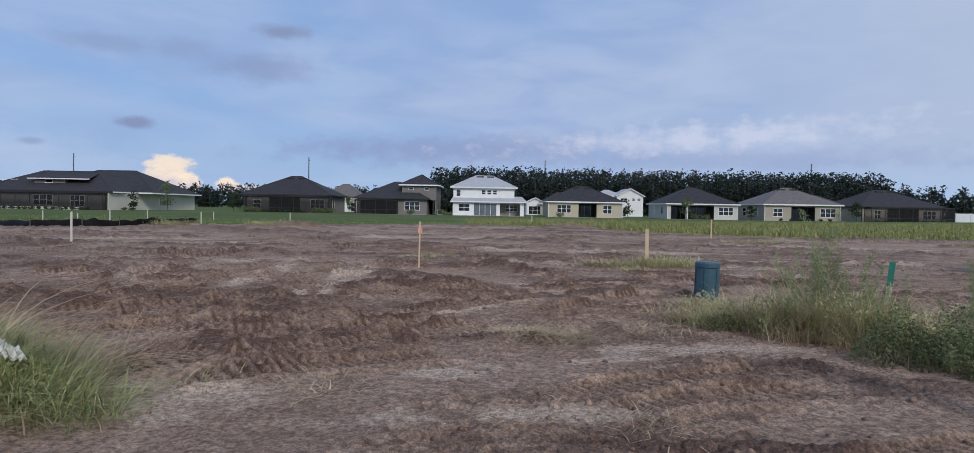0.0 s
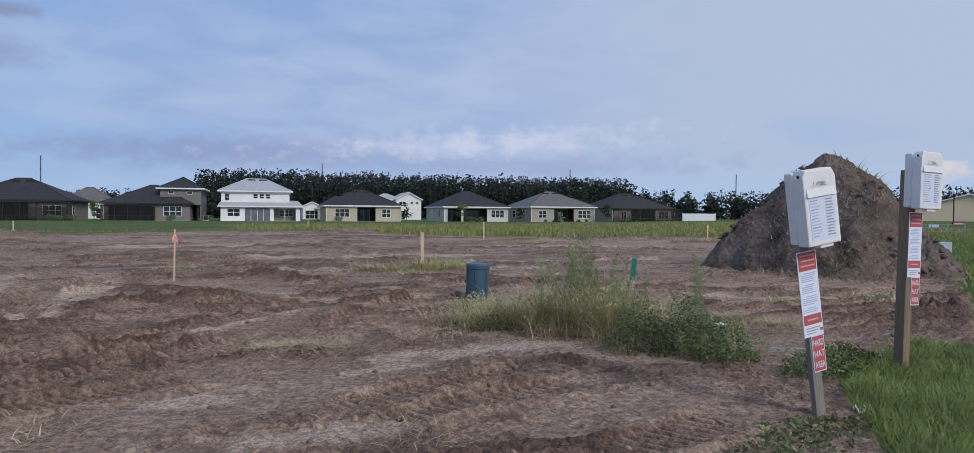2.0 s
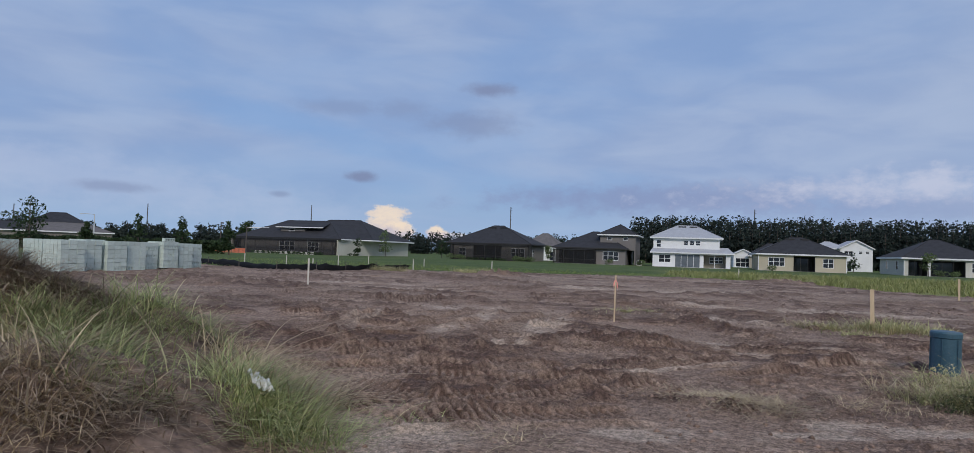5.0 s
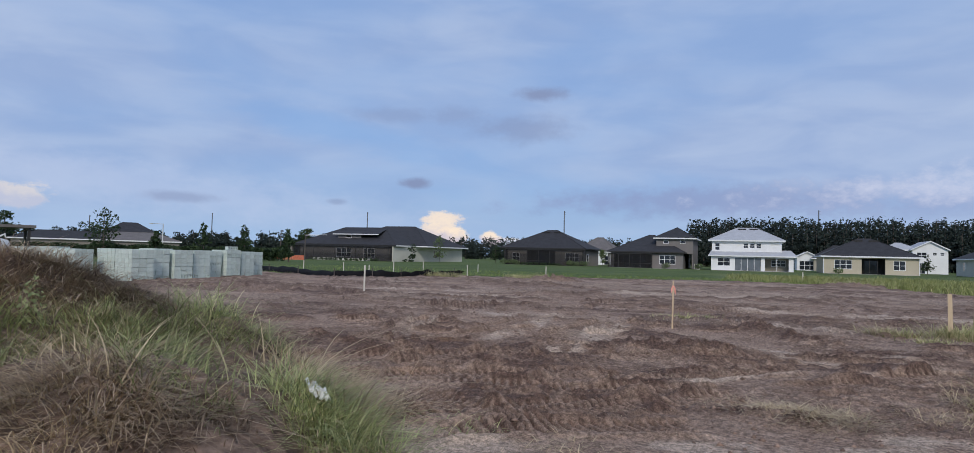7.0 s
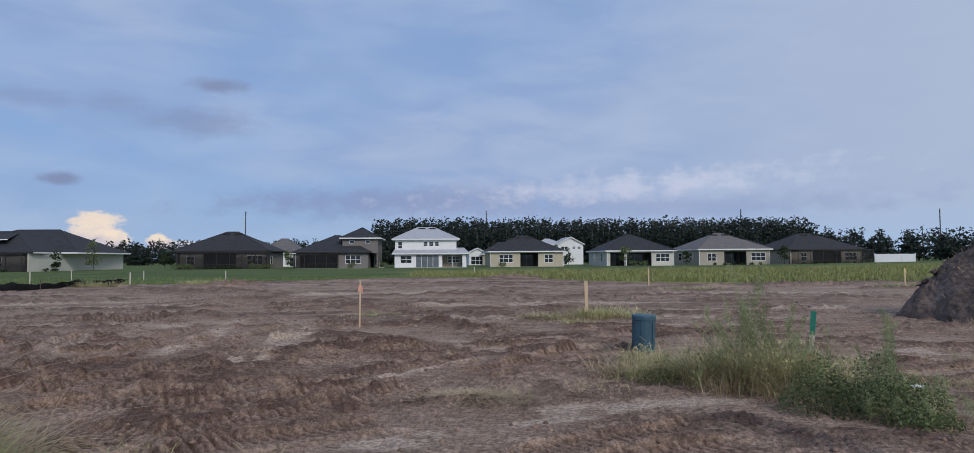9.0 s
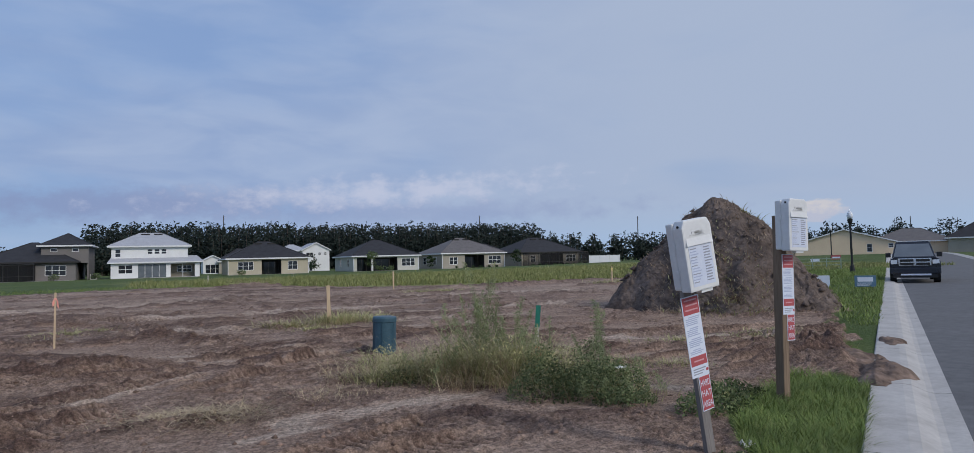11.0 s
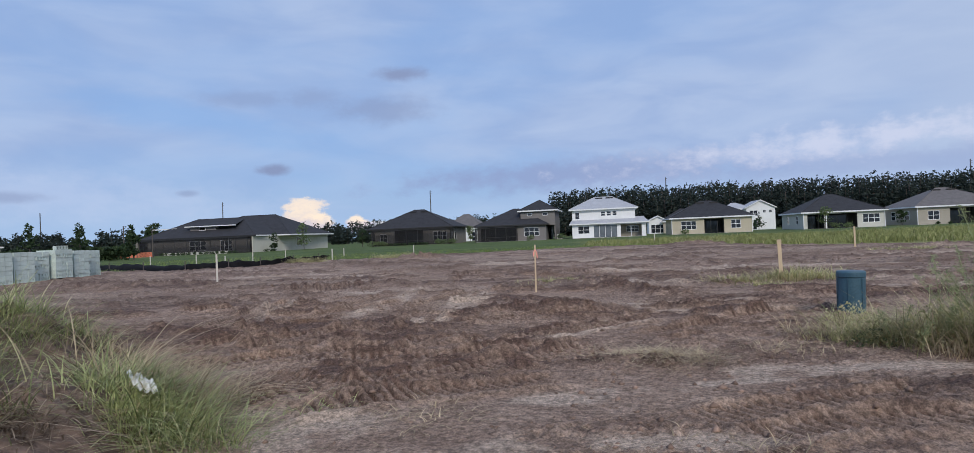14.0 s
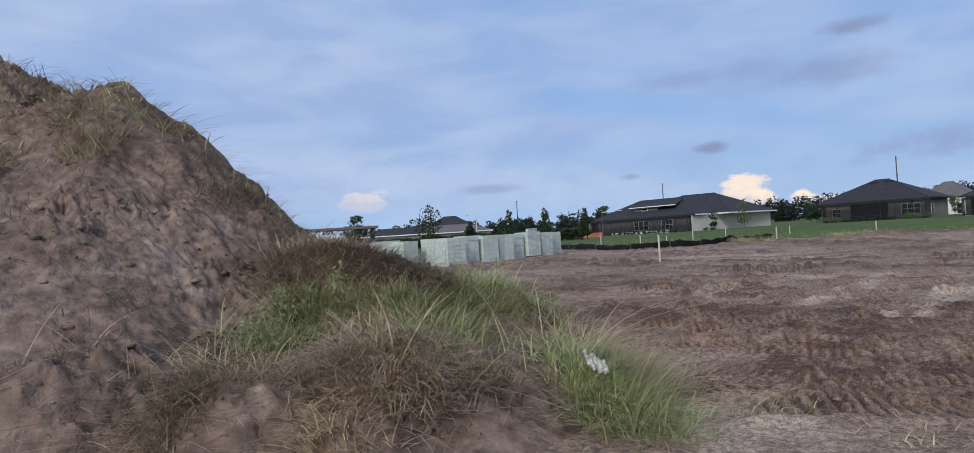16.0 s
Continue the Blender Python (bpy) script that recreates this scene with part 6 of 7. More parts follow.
def tree(name, label, x, y, h, spread, mat, seed, n=900, leaf=0.16, trunk=0.10, clear=0.3, shape="round", z=None, group=""):
    rng = np.random.default_rng(seed)
    z = float(broad(np.array([float(x)]), np.array([float(y)]))[0]) if z is None else z
    t = thing(name, label, "tree", Matrix.Translation((x, y, z)), group)
    g = Geo()
    bend = rng.normal(size=2) * 0.03 * h
    top = 0.9 * h
    g.tube([(0, 0, -0.1), (bend[0] * 0.3, bend[1] * 0.3, h * 0.3), (bend[0], bend[1], top)], [trunk, trunk * 0.8, trunk * 0.2], 7)
    clumps = []
    m = 18
    for k in range(m):
        u = rng.uniform(clear, 0.95)
        if shape == "cone":
            r = spread * (1.05 - u) / (1.05 - clear)
        elif shape == "pine":
            r = spread * (0.55 + 0.5 * math.sin((u - clear) / (1 - clear) * 2.6))
        else:
            r = spread * math.sin(math.pi * min(0.97, (u - clear) / (1.06 - clear) * 0.82 + 0.16))
        a = rng.uniform(0, 2 * math.pi)
        q = r * rng.uniform(0.25, 0.8)
        c = (bend[0] * u + q * math.cos(a), bend[1] * u + q * math.sin(a), u * h)
        clumps.append((*c, (spread * rng.uniform(0.32, 0.5) if shape == "round" else max(0.3 * spread, r * 0.75)), h * rng.uniform(0.07, 0.13)))
        g.tube([(bend[0] * u * 0.7, bend[1] * u * 0.7, u * h * 0.82), c], [trunk * 0.35, trunk * 0.1], 5)
    clumps.append((bend[0], bend[1], h * 0.95, spread * 0.25, h * 0.06))
    part("trunk", g, "bark", t)
    part("crown", array_mesh("crown", *leaves(crown_points(rng, n, clumps), leaf, rng), mat), mat, t)
    return t


# ==== houses ====
def wall_front(g, x0, x1, z0, z1, y, holes, thick=0.2):
    """A wall facing -y, cut through by holes (x0, x1, z0, z1)."""
    xs = sorted({x0, x1, *[h[0] for h in holes], *[h[1] for h in holes]})
    for a, b in zip(xs, xs[1:]):
        cuts = sorted([(h[2], h[3]) for h in holes if h[0] <= a + 1e-6 and h[1] >= b - 1e-6])
        z = z0
        for c, d in cuts:
            if c > z + 1e-6:
                g.box(a, y, z, b, y + thick, c)
            z = d
        if z1 > z + 1e-6:
            g.box(a, y, z, b, y + thick, z1)


def window(parent, x0, x1, z0, z1, y, sashes=1, mat="white_trim", glass="glass", cross=True):
    """A window: frame, panes and glazing bars, set into the wall."""
    w = new("window")
    w.parent = parent
    g = Geo()
    t = 0.07
    n = sashes
    for k in range(n + 1):
        x = x0 + (x1 - x0) * k / n
        g.box(x - t / 2 if 0 < k < n else (x if k == 0 else x - t), y - 0.03, z0, x + t / 2 if 0 < k < n else (x + t if k == 0 else x), y + 0.06, z1)
    g.box(x0, y - 0.035, z1 - t, x1, y + 0.06, z1)
    g.box(x0, y - 0.05, z0 - 0.02, x1, y + 0.06, z0 + t)
    part("frame", g, mat, w)
    for k in range(n):
        a, b = x0 + (x1 - x0) * k / n + t * 0.5, x0 + (x1 - x0) * (k + 1) / n - t * 0.5
        part("pane", Geo().box(a, y + 0.02, z0 + t, b, y + 0.03, z1 - t), glass, w)
        if cross:
            m = (z0 + z1) / 2
            part("meeting_rail", Geo().box(a, y - 0.01, m - 0.03, b, y + 0.018, m + 0.03), mat, w)
    return w


def screen(parent, x0, x1, z0, z1, y, bays=3, back=2.6, wall="wall_tan", furn=0):
    """A screened, covered porch: side and back walls with shade in their colour, glass door, screen posts."""
    part("porch_wall", Geo().box(x0 - 0.01, y + back, z0, x1 + 0.01, y + back + 0.1, z1 + 0.1).box(x0 - 0.1, y + 0.2, z0, x0, y + back, z1 + 0.1).box(x1, y + 0.2, z0, x1 + 0.1, y + back, z1 + 0.1).box(x0, y + 0.2, z1 + 0.1, x1, y + back, z1 + 0.2), "porch_shade", parent)
    c = (x0 + x1) / 2
    part("sliding_door", Geo().box(c - (x1 - x0) * 0.3, y + back - 0.06, z0 + 0.02, c + (x1 - x0) * 0.3, y + back - 0.02, z0 + 2.1), "glass", parent)
    for k in range(bays + 1):
        x = x0 + (x1 - x0) * k / bays
        part("screen_post", Geo().box(x - 0.03, y + 0.05, z0, x + 0.03, y + 0.11, z1), "bronze", parent)


def hip(parent, x0, x1, y0, y1, z, ridge, mat, ridge_len=None, fascia="white_trim", thick=0.2, vents=(), along_y=False):
    """A hipped roof over a rectangle of eaves, with fascia and soffit."""
    cx, cy = (x0 + x1) / 2, (y0 + y1) / 2
    if along_y:
        k = (y1 - y0 - (x1 - x0)) / 2 if ridge_len is None else ridge_len / 2
        r0, r1 = (cx, cy - k), (cx, cy + k)
    else:
        k = (x1 - x0 - (y1 - y0)) / 2 if ridge_len is None else ridge_len / 2
        r0, r1 = (cx - k, cy), (cx + k, cy)
    v = [(x0, y0, z), (x1, y0, z), (x1, y1, z), (x0, y1, z), (*r0, ridge), (*r1, ridge)]
    f = [(0, 1, 4), (1, 2, 5, 4), (2, 3, 5), (3, 0, 4, 5)] if along_y else [(0, 1, 5, 4), (1, 2, 5), (2, 3, 4, 5), (3, 0, 4)]
    r = part("roof", Geo().add(v, f + [(3, 2, 1, 0)]), mat, parent)
    g = Geo().box(x0 - 0.02, y0 - 0.03, z - thick, x1 + 0.02, y0 + 0.03, z + 0.02).box(x0 - 0.02, y1 - 0.03, z - thick, x1 + 0.02, y1 + 0.03, z + 0.02)
    g.box(x0 - 0.03, y0 + 0.03, z - thick, x0 + 0.03, y1 - 0.03, z + 0.02).box(x1 - 0.03, y0 + 0.03, z - thick, x1 + 0.03, y1 - 0.03, z + 0.02)
    part("fascia", g, fascia, r)
    part("soffit", Geo().box(x0 + 0.03, y0 + 0.03, z - thick + 0.01, x1 - 0.03, y1 - 0.03, z - thick + 0.03), fascia, r)
    cap = Geo()
    for a, b in ((v[0], v[4]), (v[1], v[5] if not along_y else v[4]), (v[4], v[5])):
        if (Vector(a) - Vector(b)).length > 0.05:
            cap.tube([a, b], [0.07, 0.07], 6)
    part("ridge_cap", cap, mat, r)
    for vx, d in vents:
        run = (cy if not along_y else r0[1]) - y0
        u = (run - d) / run
        vy, vz = y0 + run * u, z + (ridge - z) * u
        part("roof_vent", Geo().box(vx - 0.65, vy - 0.25, vz - 0.1, vx + 0.65, vy + 0.25, vz + 0.14), "vent", r)
    return r


def single(name, label, x0, x1, y, depth, eave, ridge, wall, roof, wins, porch, over=0.45, fascia="white_trim", ridge_len=1.8, side_wins=(), z=0.0, porch_cols=(), corner="white_trim", bays=3, vents=2, patio=True):
    """A one-storey house whose back faces the lot. x0..x1 are its walls."""
    cx = (x0 + x1) / 2
    t = thing(name, label, "house", Matrix.Translation((cx, y, z)), "houses")
    a, b = x0 - cx, x1 - cx
    top = eave - 0.2
    g = Geo()
    holes = [(w[0] - cx, w[1] - cx, w[2], w[3]) for w in wins] + [(p[0] - cx, p[1] - cx, 0.0, p[2]) for p in porch]
    wall_front(g, a, b, -0.3, top, 0, holes)
    part("wall", g, wall, t)
    g = Geo()
    g.box(a, 0.2, -0.3, a + 0.2, depth, top).box(b - 0.2, 0.2, -0.3, b, depth, top).box(a + 0.2, depth - 0.2, -0.3, b - 0.2, depth, top)
    part("wall", g, wall, t)
    for w in wins:
        window(t, w[0] - cx, w[1] - cx, w[2], w[3], 0.06, w[4])
    for p in porch:
        screen(t, p[0] - cx, p[1] - cx, 0.0, p[2], 0.0, bays)
    for c in porch_cols:
        part("column", Geo().box(c - cx - 0.18, -0.02, 0, c - cx + 0.18, 0.22, top), "white_trim", t)
    for sx, sy0, sy1, z0, z1 in side_wins:
        s = a if sx < 0 else b
        part("side_window", Geo().box(s - 0.03, sy0, z0, s + 0.03, sy1, z1), "glass", t)
        part("side_window_frame", Geo().box(s - 0.05, sy0 - 0.07, z0 - 0.07, s + 0.05, sy0, z1 + 0.07).box(s - 0.05, sy1, z0 - 0.07, s + 0.05, sy1 + 0.07, z1 + 0.07).box(s - 0.05, sy0, z1, s + 0.05, sy1, z1 + 0.07).box(s - 0.05, sy0, (z0 + z1) / 2 - 0.03, s + 0.05, sy1, (z0 + z1) / 2 + 0.03), "white_trim", t)
    vv = [(-1.1 + (ridge_len - 1.8) / 2, 0.9), (1.1 + (ridge_len - 1.8) / 2, 0.9)][:vents]
    hip(t, a - over, b + over, -over, depth + over, eave, ridge, roof, ridge_len, fascia, vents=vv)
    if corner:
        for c in (a, b):
            part("downspout", Geo().box(c - 0.05, -0.08, 0, c + 0.05, -0.01, top), corner, t)
    if patio:
        part("patio_slab", Geo().box(a + 0.3, -1.0, -0.25, b - 0.3, -0.01, 0.02), "concrete", t)
    return t


Y0 = 118.0
single("house", "single-storey house with taupe stucco, charcoal hip roof and screened porch", -43.2, -28.2, Y0, 13.0, 3.15, 6.65, "wall_dim", "roof_charcoal",
       [(-41.6, -40.2, 0.75, 2.2, 2), (-31.5, -28.9, 0.75, 2.35, 3)], [(-38.8, -33.3, 2.7)], over=0.6, fascia="bronze", corner="bronze", ridge_len=2.0, side_wins=[(1, 3, 4.2, 0.9, 2.1)])
single("house", "single-storey cream house with charcoal hip roof and dark porch opening", 10.6, 23.6, Y0, 12.6, 2.78, 5.72, "wall_cream", "roof_charcoal",
       [(12.1, 14.6, 0.75, 2.2, 3), (20.2, 21.8, 0.7, 2.2, 2)], [(15.9, 19.1, 2.45)], ridge_len=1.9)
single("house", "single-storey pale house with charcoal hip roof and wide porch", 31.6, 43.9, Y0, 14.0, 2.78, 5.85, "wall_pale", "roof_charcoal",
       [(40.6, 43.2, 0.75, 2.2, 3)], [(32.2, 34.8, 2.4), (35.2, 39.8, 2.4)], ridge_len=1.4, side_wins=[(-1, 3.2, 4.2, 0.9, 2.2), (-1, 9, 10, 0.9, 2.2)], porch_cols=(35.0,), vents=0)
single("house", "single-storey greige house with weathered brown hip roof and porch", 48.7, 62.0, Y0, 14.0, 2.95, 6.05, "wall_tan", "roof_brown",
       [(50.2, 51.9, 0.75, 2.2, 2), (58.5, 61.3, 0.75, 2.3, 3)], [(53.4, 57.6, 2.5)], ridge_len=1.6, side_wins=[(-1, 3.0, 4.6, 0.9, 2.2), (-1, 8.5, 10, 0.9, 2.2)])
single("house", "single-storey grey house with charcoal hip roof and dark pool screen", 66.3, 80.6, Y0 + 1, 14.0, 2.85, 6.0, "wall_tan", "roof_charcoal",
       [(68.6, 69.8, 0.75, 2.2, 2), (77.2, 79.6, 0.75, 2.2, 3)], [(70.9, 76.5, 2.5)], ridge_len=2.6, fascia="bronze", corner="bronze", vents=2)


def cage(name, label, x0, x1, y0, y1, h, nx, ny, z=0.0):
    """A dark bronze screen enclosure."""
    t = thing(name, label, "screen enclosure", Matrix.Translation((x0, y0, z)), "screen enclosures")
    W, D = x1 - x0, y1 - y0
    for i in range(nx + 1):
        part("post", Geo().box(W * i / nx - 0.04, -0.04, 0, W * i / nx + 0.04, 0.04, h), "bronze", t)
        part("beam", Geo().box(W * i / nx - 0.04, 0, h - 0.1, W * i / nx + 0.04, D, h), "bronze", t)
    for j in range(1, ny + 1):
        for x in (0, W):
            part("post", Geo().box(x - 0.04, D * j / ny - 0.04, 0, x + 0.04, D * j / ny + 0.04, h), "bronze", t)
    part("rail", Geo().box(0, -0.03, 0.75, W, 0.03, 0.82), "bronze", t)
    for i in range(nx):
        part("screen_panel", Geo().box(W * i / nx + 0.04, -0.004, 0.02, W * (i + 1) / nx - 0.04, 0.004, h - 0.1), "screen", t)
    for x in (0, W):
        part("screen_panel", Geo().box(x - 0.004, 0.04, 0.02, x + 0.004, D - 0.05, h - 0.1), "screen", t)
    part("eave_rail", Geo().box(0, -0.05, h - 0.1, W, 0.05, h + 0.02), "bronze", t)
    return t


cage("screen_enclosure", "dark bronze screened enclosure against a grey house", 66.6, 81.0, Y0 - 1.6, Y0 + 0.6, 2.75, 6, 1)
cage("screen_enclosure", "dark bronze screened enclosure against a taupe house", -42.6, -27.6, Y0 - 1.3, Y0 - 0.1, 2.85, 7, 1)


# the grey two-storey house
def grey_house():
    t = thing("house", "two-storey grey house with charcoal roofs and screened porch", "house", Matrix.Translation((-17, Y0, 0)), "houses")
    a, b, e = -6.2, 6.1, 2.65
    g = Geo()
    wall_front(g, a, b, -0.3, e, 0, [(-5.6, 0.9, 0, 2.45), (2.2, 4.9, 0.75, 2.3)])
    part("wall", g, "wall_grey", t)
    part("wall", Geo().box(a, 0.2, -0.3, a + 0.2, 15, e).box(b - 0.2, 0.2, -0.3, b, 15, e).box(a + 0.2, 14.8, -0.3, b - 0.2, 15, e), "wall_grey", t)
    screen(t, -5.6, 0.9, 0, 2.45, 0, 4)
    window(t, 2.2, 4.9, 0.75, 2.3, 0.06, 3)
    hip(t, a - 0.55, b + 0.45, -0.55, 15.4, 2.85, 5.95, "roof_charcoal", 1.0, "bronze")
    # the upper storey
    g = Geo()
    wall_front(g, 1.4, 7.6, 2.6, 5.15, 2.2, [(2.6, 3.5, 4.35, 4.9), (5.4, 6.3, 4.35, 4.9)])
    part("upper_wall", g, "wall_grey", t)
    part("upper_wall", Geo().box(1.4, 2.4, 2.6, 1.6, 13, 5.15).box(7.4, 2.4, -0.3, 7.6, 13, 5.15).box(1.6, 12.8, 2.6, 7.4, 13, 5.15), "wall_grey", t)
    for x in (2.6, 5.4):
        window(t, x, x + 0.9, 4.35, 4.9, 2.26, 1, cross=False)
    hip(t, 0.9, 8.15, 1.7, 13.5, 5.35, 7.35, "roof_charcoal", 2.5, along_y=True)
    part("patio_slab", Geo().box(a, -1.5, -0.25, b, -0.01, 0.02), "concrete", t)
    ac = thing("air_conditioner", "pale air conditioner beside the grey house", "air conditioner", Matrix.Translation((-8.6, Y0 + 1.2, 0)))
    part("case", Geo().box(-0.45, -0.4, 0, 0.45, 0.4, 0.9), "wall_pale", ac, bevel=0.03)
    part("fan_grille", Geo().tube([(0, 0, 0.9), (0, 0, 0.93)], [0.32, 0.32], 16), "bronze", ac)
    part("louvre", Geo().box(-0.35, -0.41, 0.1, 0.35, -0.395, 0.8), "bronze", ac)


def white_house():
    t = thing("house", "two-storey white house with light grey roof and porch", "house", Matrix.Translation((0, Y0, 0)), "houses")
    g = Geo()
    wall_front(g, -6.3, 6.3, -0.3, 2.35, 0, [(-5.3, -3.3, 0.75, 2.1), (-2.6, 1.4, 0.05, 2.15), (2.0, 5.6, 0.05, 2.15)])
    part("wall", g, "wall_white", t)
    part("wall", Geo().box(-6.3, 0.2, -0.3, -6.1, 14, 2.35).box(6.1, 0.2, -0.3, 6.3, 9, 2.35).box(5.0, 8.8, -0.3, 6.1, 9, 2.35), "wall_white", t)
    window(t, -5.3, -3.3, 0.75, 2.1, 0.06, 2)
    s = new("sliding_door")
    s.parent = t
    for k in range(4):
        a = -2.6 + k
        part("pane", Geo().box(a + 0.05, 0.12, 0.1, a + 0.95, 0.14, 2.1), "glass_pale", s)
        part("stile", Geo().box(a - 0.03, 0.08, 0.05, a + 0.04, 0.16, 2.15), "white_trim", s)
    part("porch_wall", Geo().box(2.0, 2.2, 0, 5.6, 2.3, 2.3).box(1.9, 0.2, 0, 2.0, 2.2, 2.3).box(5.6, 0.2, 0, 5.7, 2.2, 2.3), "wall_tan", t)
    window(t, 3.0, 5.2, 0.8, 1.9, 2.15, 3)
    for x in (2.0, 3.8, 5.6):
        part("screen_post", Geo().box(x - 0.04, 0.06, 0, x + 0.04, 0.14, 2.2), "white_trim", t)
    # shed roof over the porch
    v = [(-6.75, -0.5, 2.5), (6.85, -0.5, 2.5), (6.0, 2.6, 3.5), (-6.3, 2.6, 3.5), (6.85, 9.2, 2.5), (5.0, 8.0, 3.5)]
    r = part("porch_roof", Geo().add(v, [(0, 1, 2, 3), (1, 4, 5, 2)]), "roof_grey", t)
    part("fascia", Geo().box(-6.75, -0.55, 2.33, 6.85, -0.48, 2.52).box(6.82, -0.48, 2.33, 6.9, 9.2, 2.52), "white_trim", r)
    part("roof_vent", Geo().box(-0.6, 1.7, 3.2, 0.6, 2.1, 3.35), "vent", r)
    g = Geo()
    wall_front(g, -6.3, 4.6, 2.36, 4.88, 1.6, [(-5.8, -5.0, 3.35, 4.6), (-1.3, -0.5, 3.75, 4.6), (-0.3, 0.5, 3.75, 4.6), (0.7, 1.5, 3.75, 4.6)])
    part("upper_wall", g, "wall_white", t)
    part("upper_wall", Geo().box(-6.3, 1.8, 2.36, -6.1, 14, 4.88).box(4.4, 1.8, 2.36, 4.6, 14, 4.88).box(-6.1, 13.8, 2.36, 4.4, 14, 4.88), "wall_white", t)
    for a, b, z in ((-5.8, -5.0, 3.35), (-1.3, -0.5, 3.75), (-0.3, 0.5, 3.75), (0.7, 1.5, 3.75)):
        window(t, a, b, z, 4.6, 1.66, 1)
    hip(t, -6.85, 5.15, 1.05, 14.5, 5.08, 7.4, "roof_grey", 3.2, vents=[(-1.6, 0.8), (0.3, 0.8)])
    part("patio_slab", Geo().box(-6.0, -1.8, -0.25, 6.2, -0.01, 0.04), "concrete", t)


def long_house():
    """The long house at the end of the row, its side wall towards the lot."""
    t = thing("house", "long single-storey house with pale side wall and charcoal roofs", "house", Matrix.Translation((-59.7, 105.0, 0.0)), "houses")
    g = Geo()
    e = 2.75
    wall_front(g, -21.0, 0, -0.3, e, 0.6, [(-12.4, -9.2, 0.6, 2.3), (-6.5, -4.2, 0.5, 2.3)])
    part("wall", g, "wall_grey", t)
    window(t, -12.4, -9.2, 0.6, 2.3, 0.66, 3)
    window(t, -6.5, -4.2, 0.5, 2.3, 0.66, 3)
    g = Geo()
    n = [(0, 0), (2.5, 25)]
    d = Vector((2.5, 25, 0)).normalized()
    q = Vector((d.y, -d.x, 0)) * 0.2
    v = []
    for p in n:
        for s in (0, 1):
            v += [(p[0] - q.x * s, p[1] - q.y * s, -0.3), (p[0] - q.x * s, p[1] - q.y * s, e)]
    g.add(v, [(0, 4, 5, 1), (2, 3, 7, 6), (1, 5, 7, 3), (0, 2, 6, 4), (0, 1, 3, 2), (4, 6, 7, 5)])
    part("side_wall", g, "wall_pale", t, "long plain pale stucco side wall")
    w = new("side_window")
    w.parent = t
    for s0 in (13.6,):
        a = d * s0 + Vector((0.03, 0, 0))
        b = d * (s0 + 1.3) + Vector((0.03, 0, 0))
        for z0, z1 in ((0.8, 1.45), (1.55, 2.2)):
            part("pane", Geo().add([(a.x, a.y, z0), (b.x, b.y, z0), (b.x, b.y, z1), (a.x, a.y, z1)], [(0, 1, 2, 3)]), "glass", w)
        part("frame", Geo().add([(a.x - 0.012, a.y - 0.15, 0.7), (b.x - 0.012, b.y + 0.15, 0.7), (b.x - 0.012, b.y + 0.15, 2.3), (a.x - 0.012, a.y - 0.15, 2.3)], [(0, 1, 2, 3)]), "white_trim", w)
    part("back_wall", Geo().box(-21, 24.8, -0.3, 2.3, 25, e).box(-21, 0.8, -0.3, -20.8, 24.8, e), "wall_grey", t)
    # roofs: the rear wing along the side wall, the front wing across
    hip(t, -19.0, 3.4, 7.0, 26.0, e + 0.2, 7.0, "roof_charcoal", 7.0)
    hip(t, -21.8, 0.5, 0.0, 15.0, e + 0.2, 6.35, "roof_charcoal", 9.0, "bronze")
    v = [(0.45, 0.0, e + 0.2), (3.2, 25.6, e + 0.2), (3.2, 25.6, e), (0.45, 0.0, e)]
    part("side_fascia", Geo().add([(x + dx, y, z) for dx in (0, 0.06) for x, y, z in v], [(0, 1, 2, 3), (7, 6, 5, 4), (0, 4, 5, 1), (2, 6, 7, 3), (0, 3, 7, 4), (1, 5, 6, 2)]), "white_trim", t)
    # the dormer over the porch
    part("dormer", Geo().box(-13.6, 2.8, 3.6, -8.6, 6.0, 5.0), "wall_grey", t)
    window(t, -11.9, -10.6, 4.2, 4.75, 2.78, 1, cross=False)
    part("dormer_roof", Geo().add([(-14.4, 2.3, 4.85), (-4.6, 2.3, 4.7), (-5.4, 7, 6.1), (-13.2, 7, 6.3), (-14.4, 2.3, 5.0), (-4.6, 2.3, 4.85)], [(0, 1, 5, 4), (4, 5, 2, 3)]), "roof_charcoal", t)
    part("dormer_fascia", Geo().box(-14.4, 2.2, 4.82, -4.4, 2.29, 4.98), "white_trim", t)
    part("gable_trim", Geo().box(-22.0, 3.9, 4.6, -17.0, 4.0, 4.78), "white_trim", t)
    part("entry_roof", Geo().box(-25.3, 3, 2.6, -21, 9, 2.95), "roof_charcoal", t)
    part("entry_wall", Geo().box(-23.3, 3.6, -0.3, -21, 8.8, 2.6), "wall_grey", t)
    part("entry_column", Geo().box(-25.0, 3.2, -0.3, -24.6, 3.6, 2.6), "wall_dim", t)
    part("terrace_wall", Geo().box(-15.6, -2.2, -0.2, -3.2, -1.9, 0.42), "wall_pale", t)
    return t


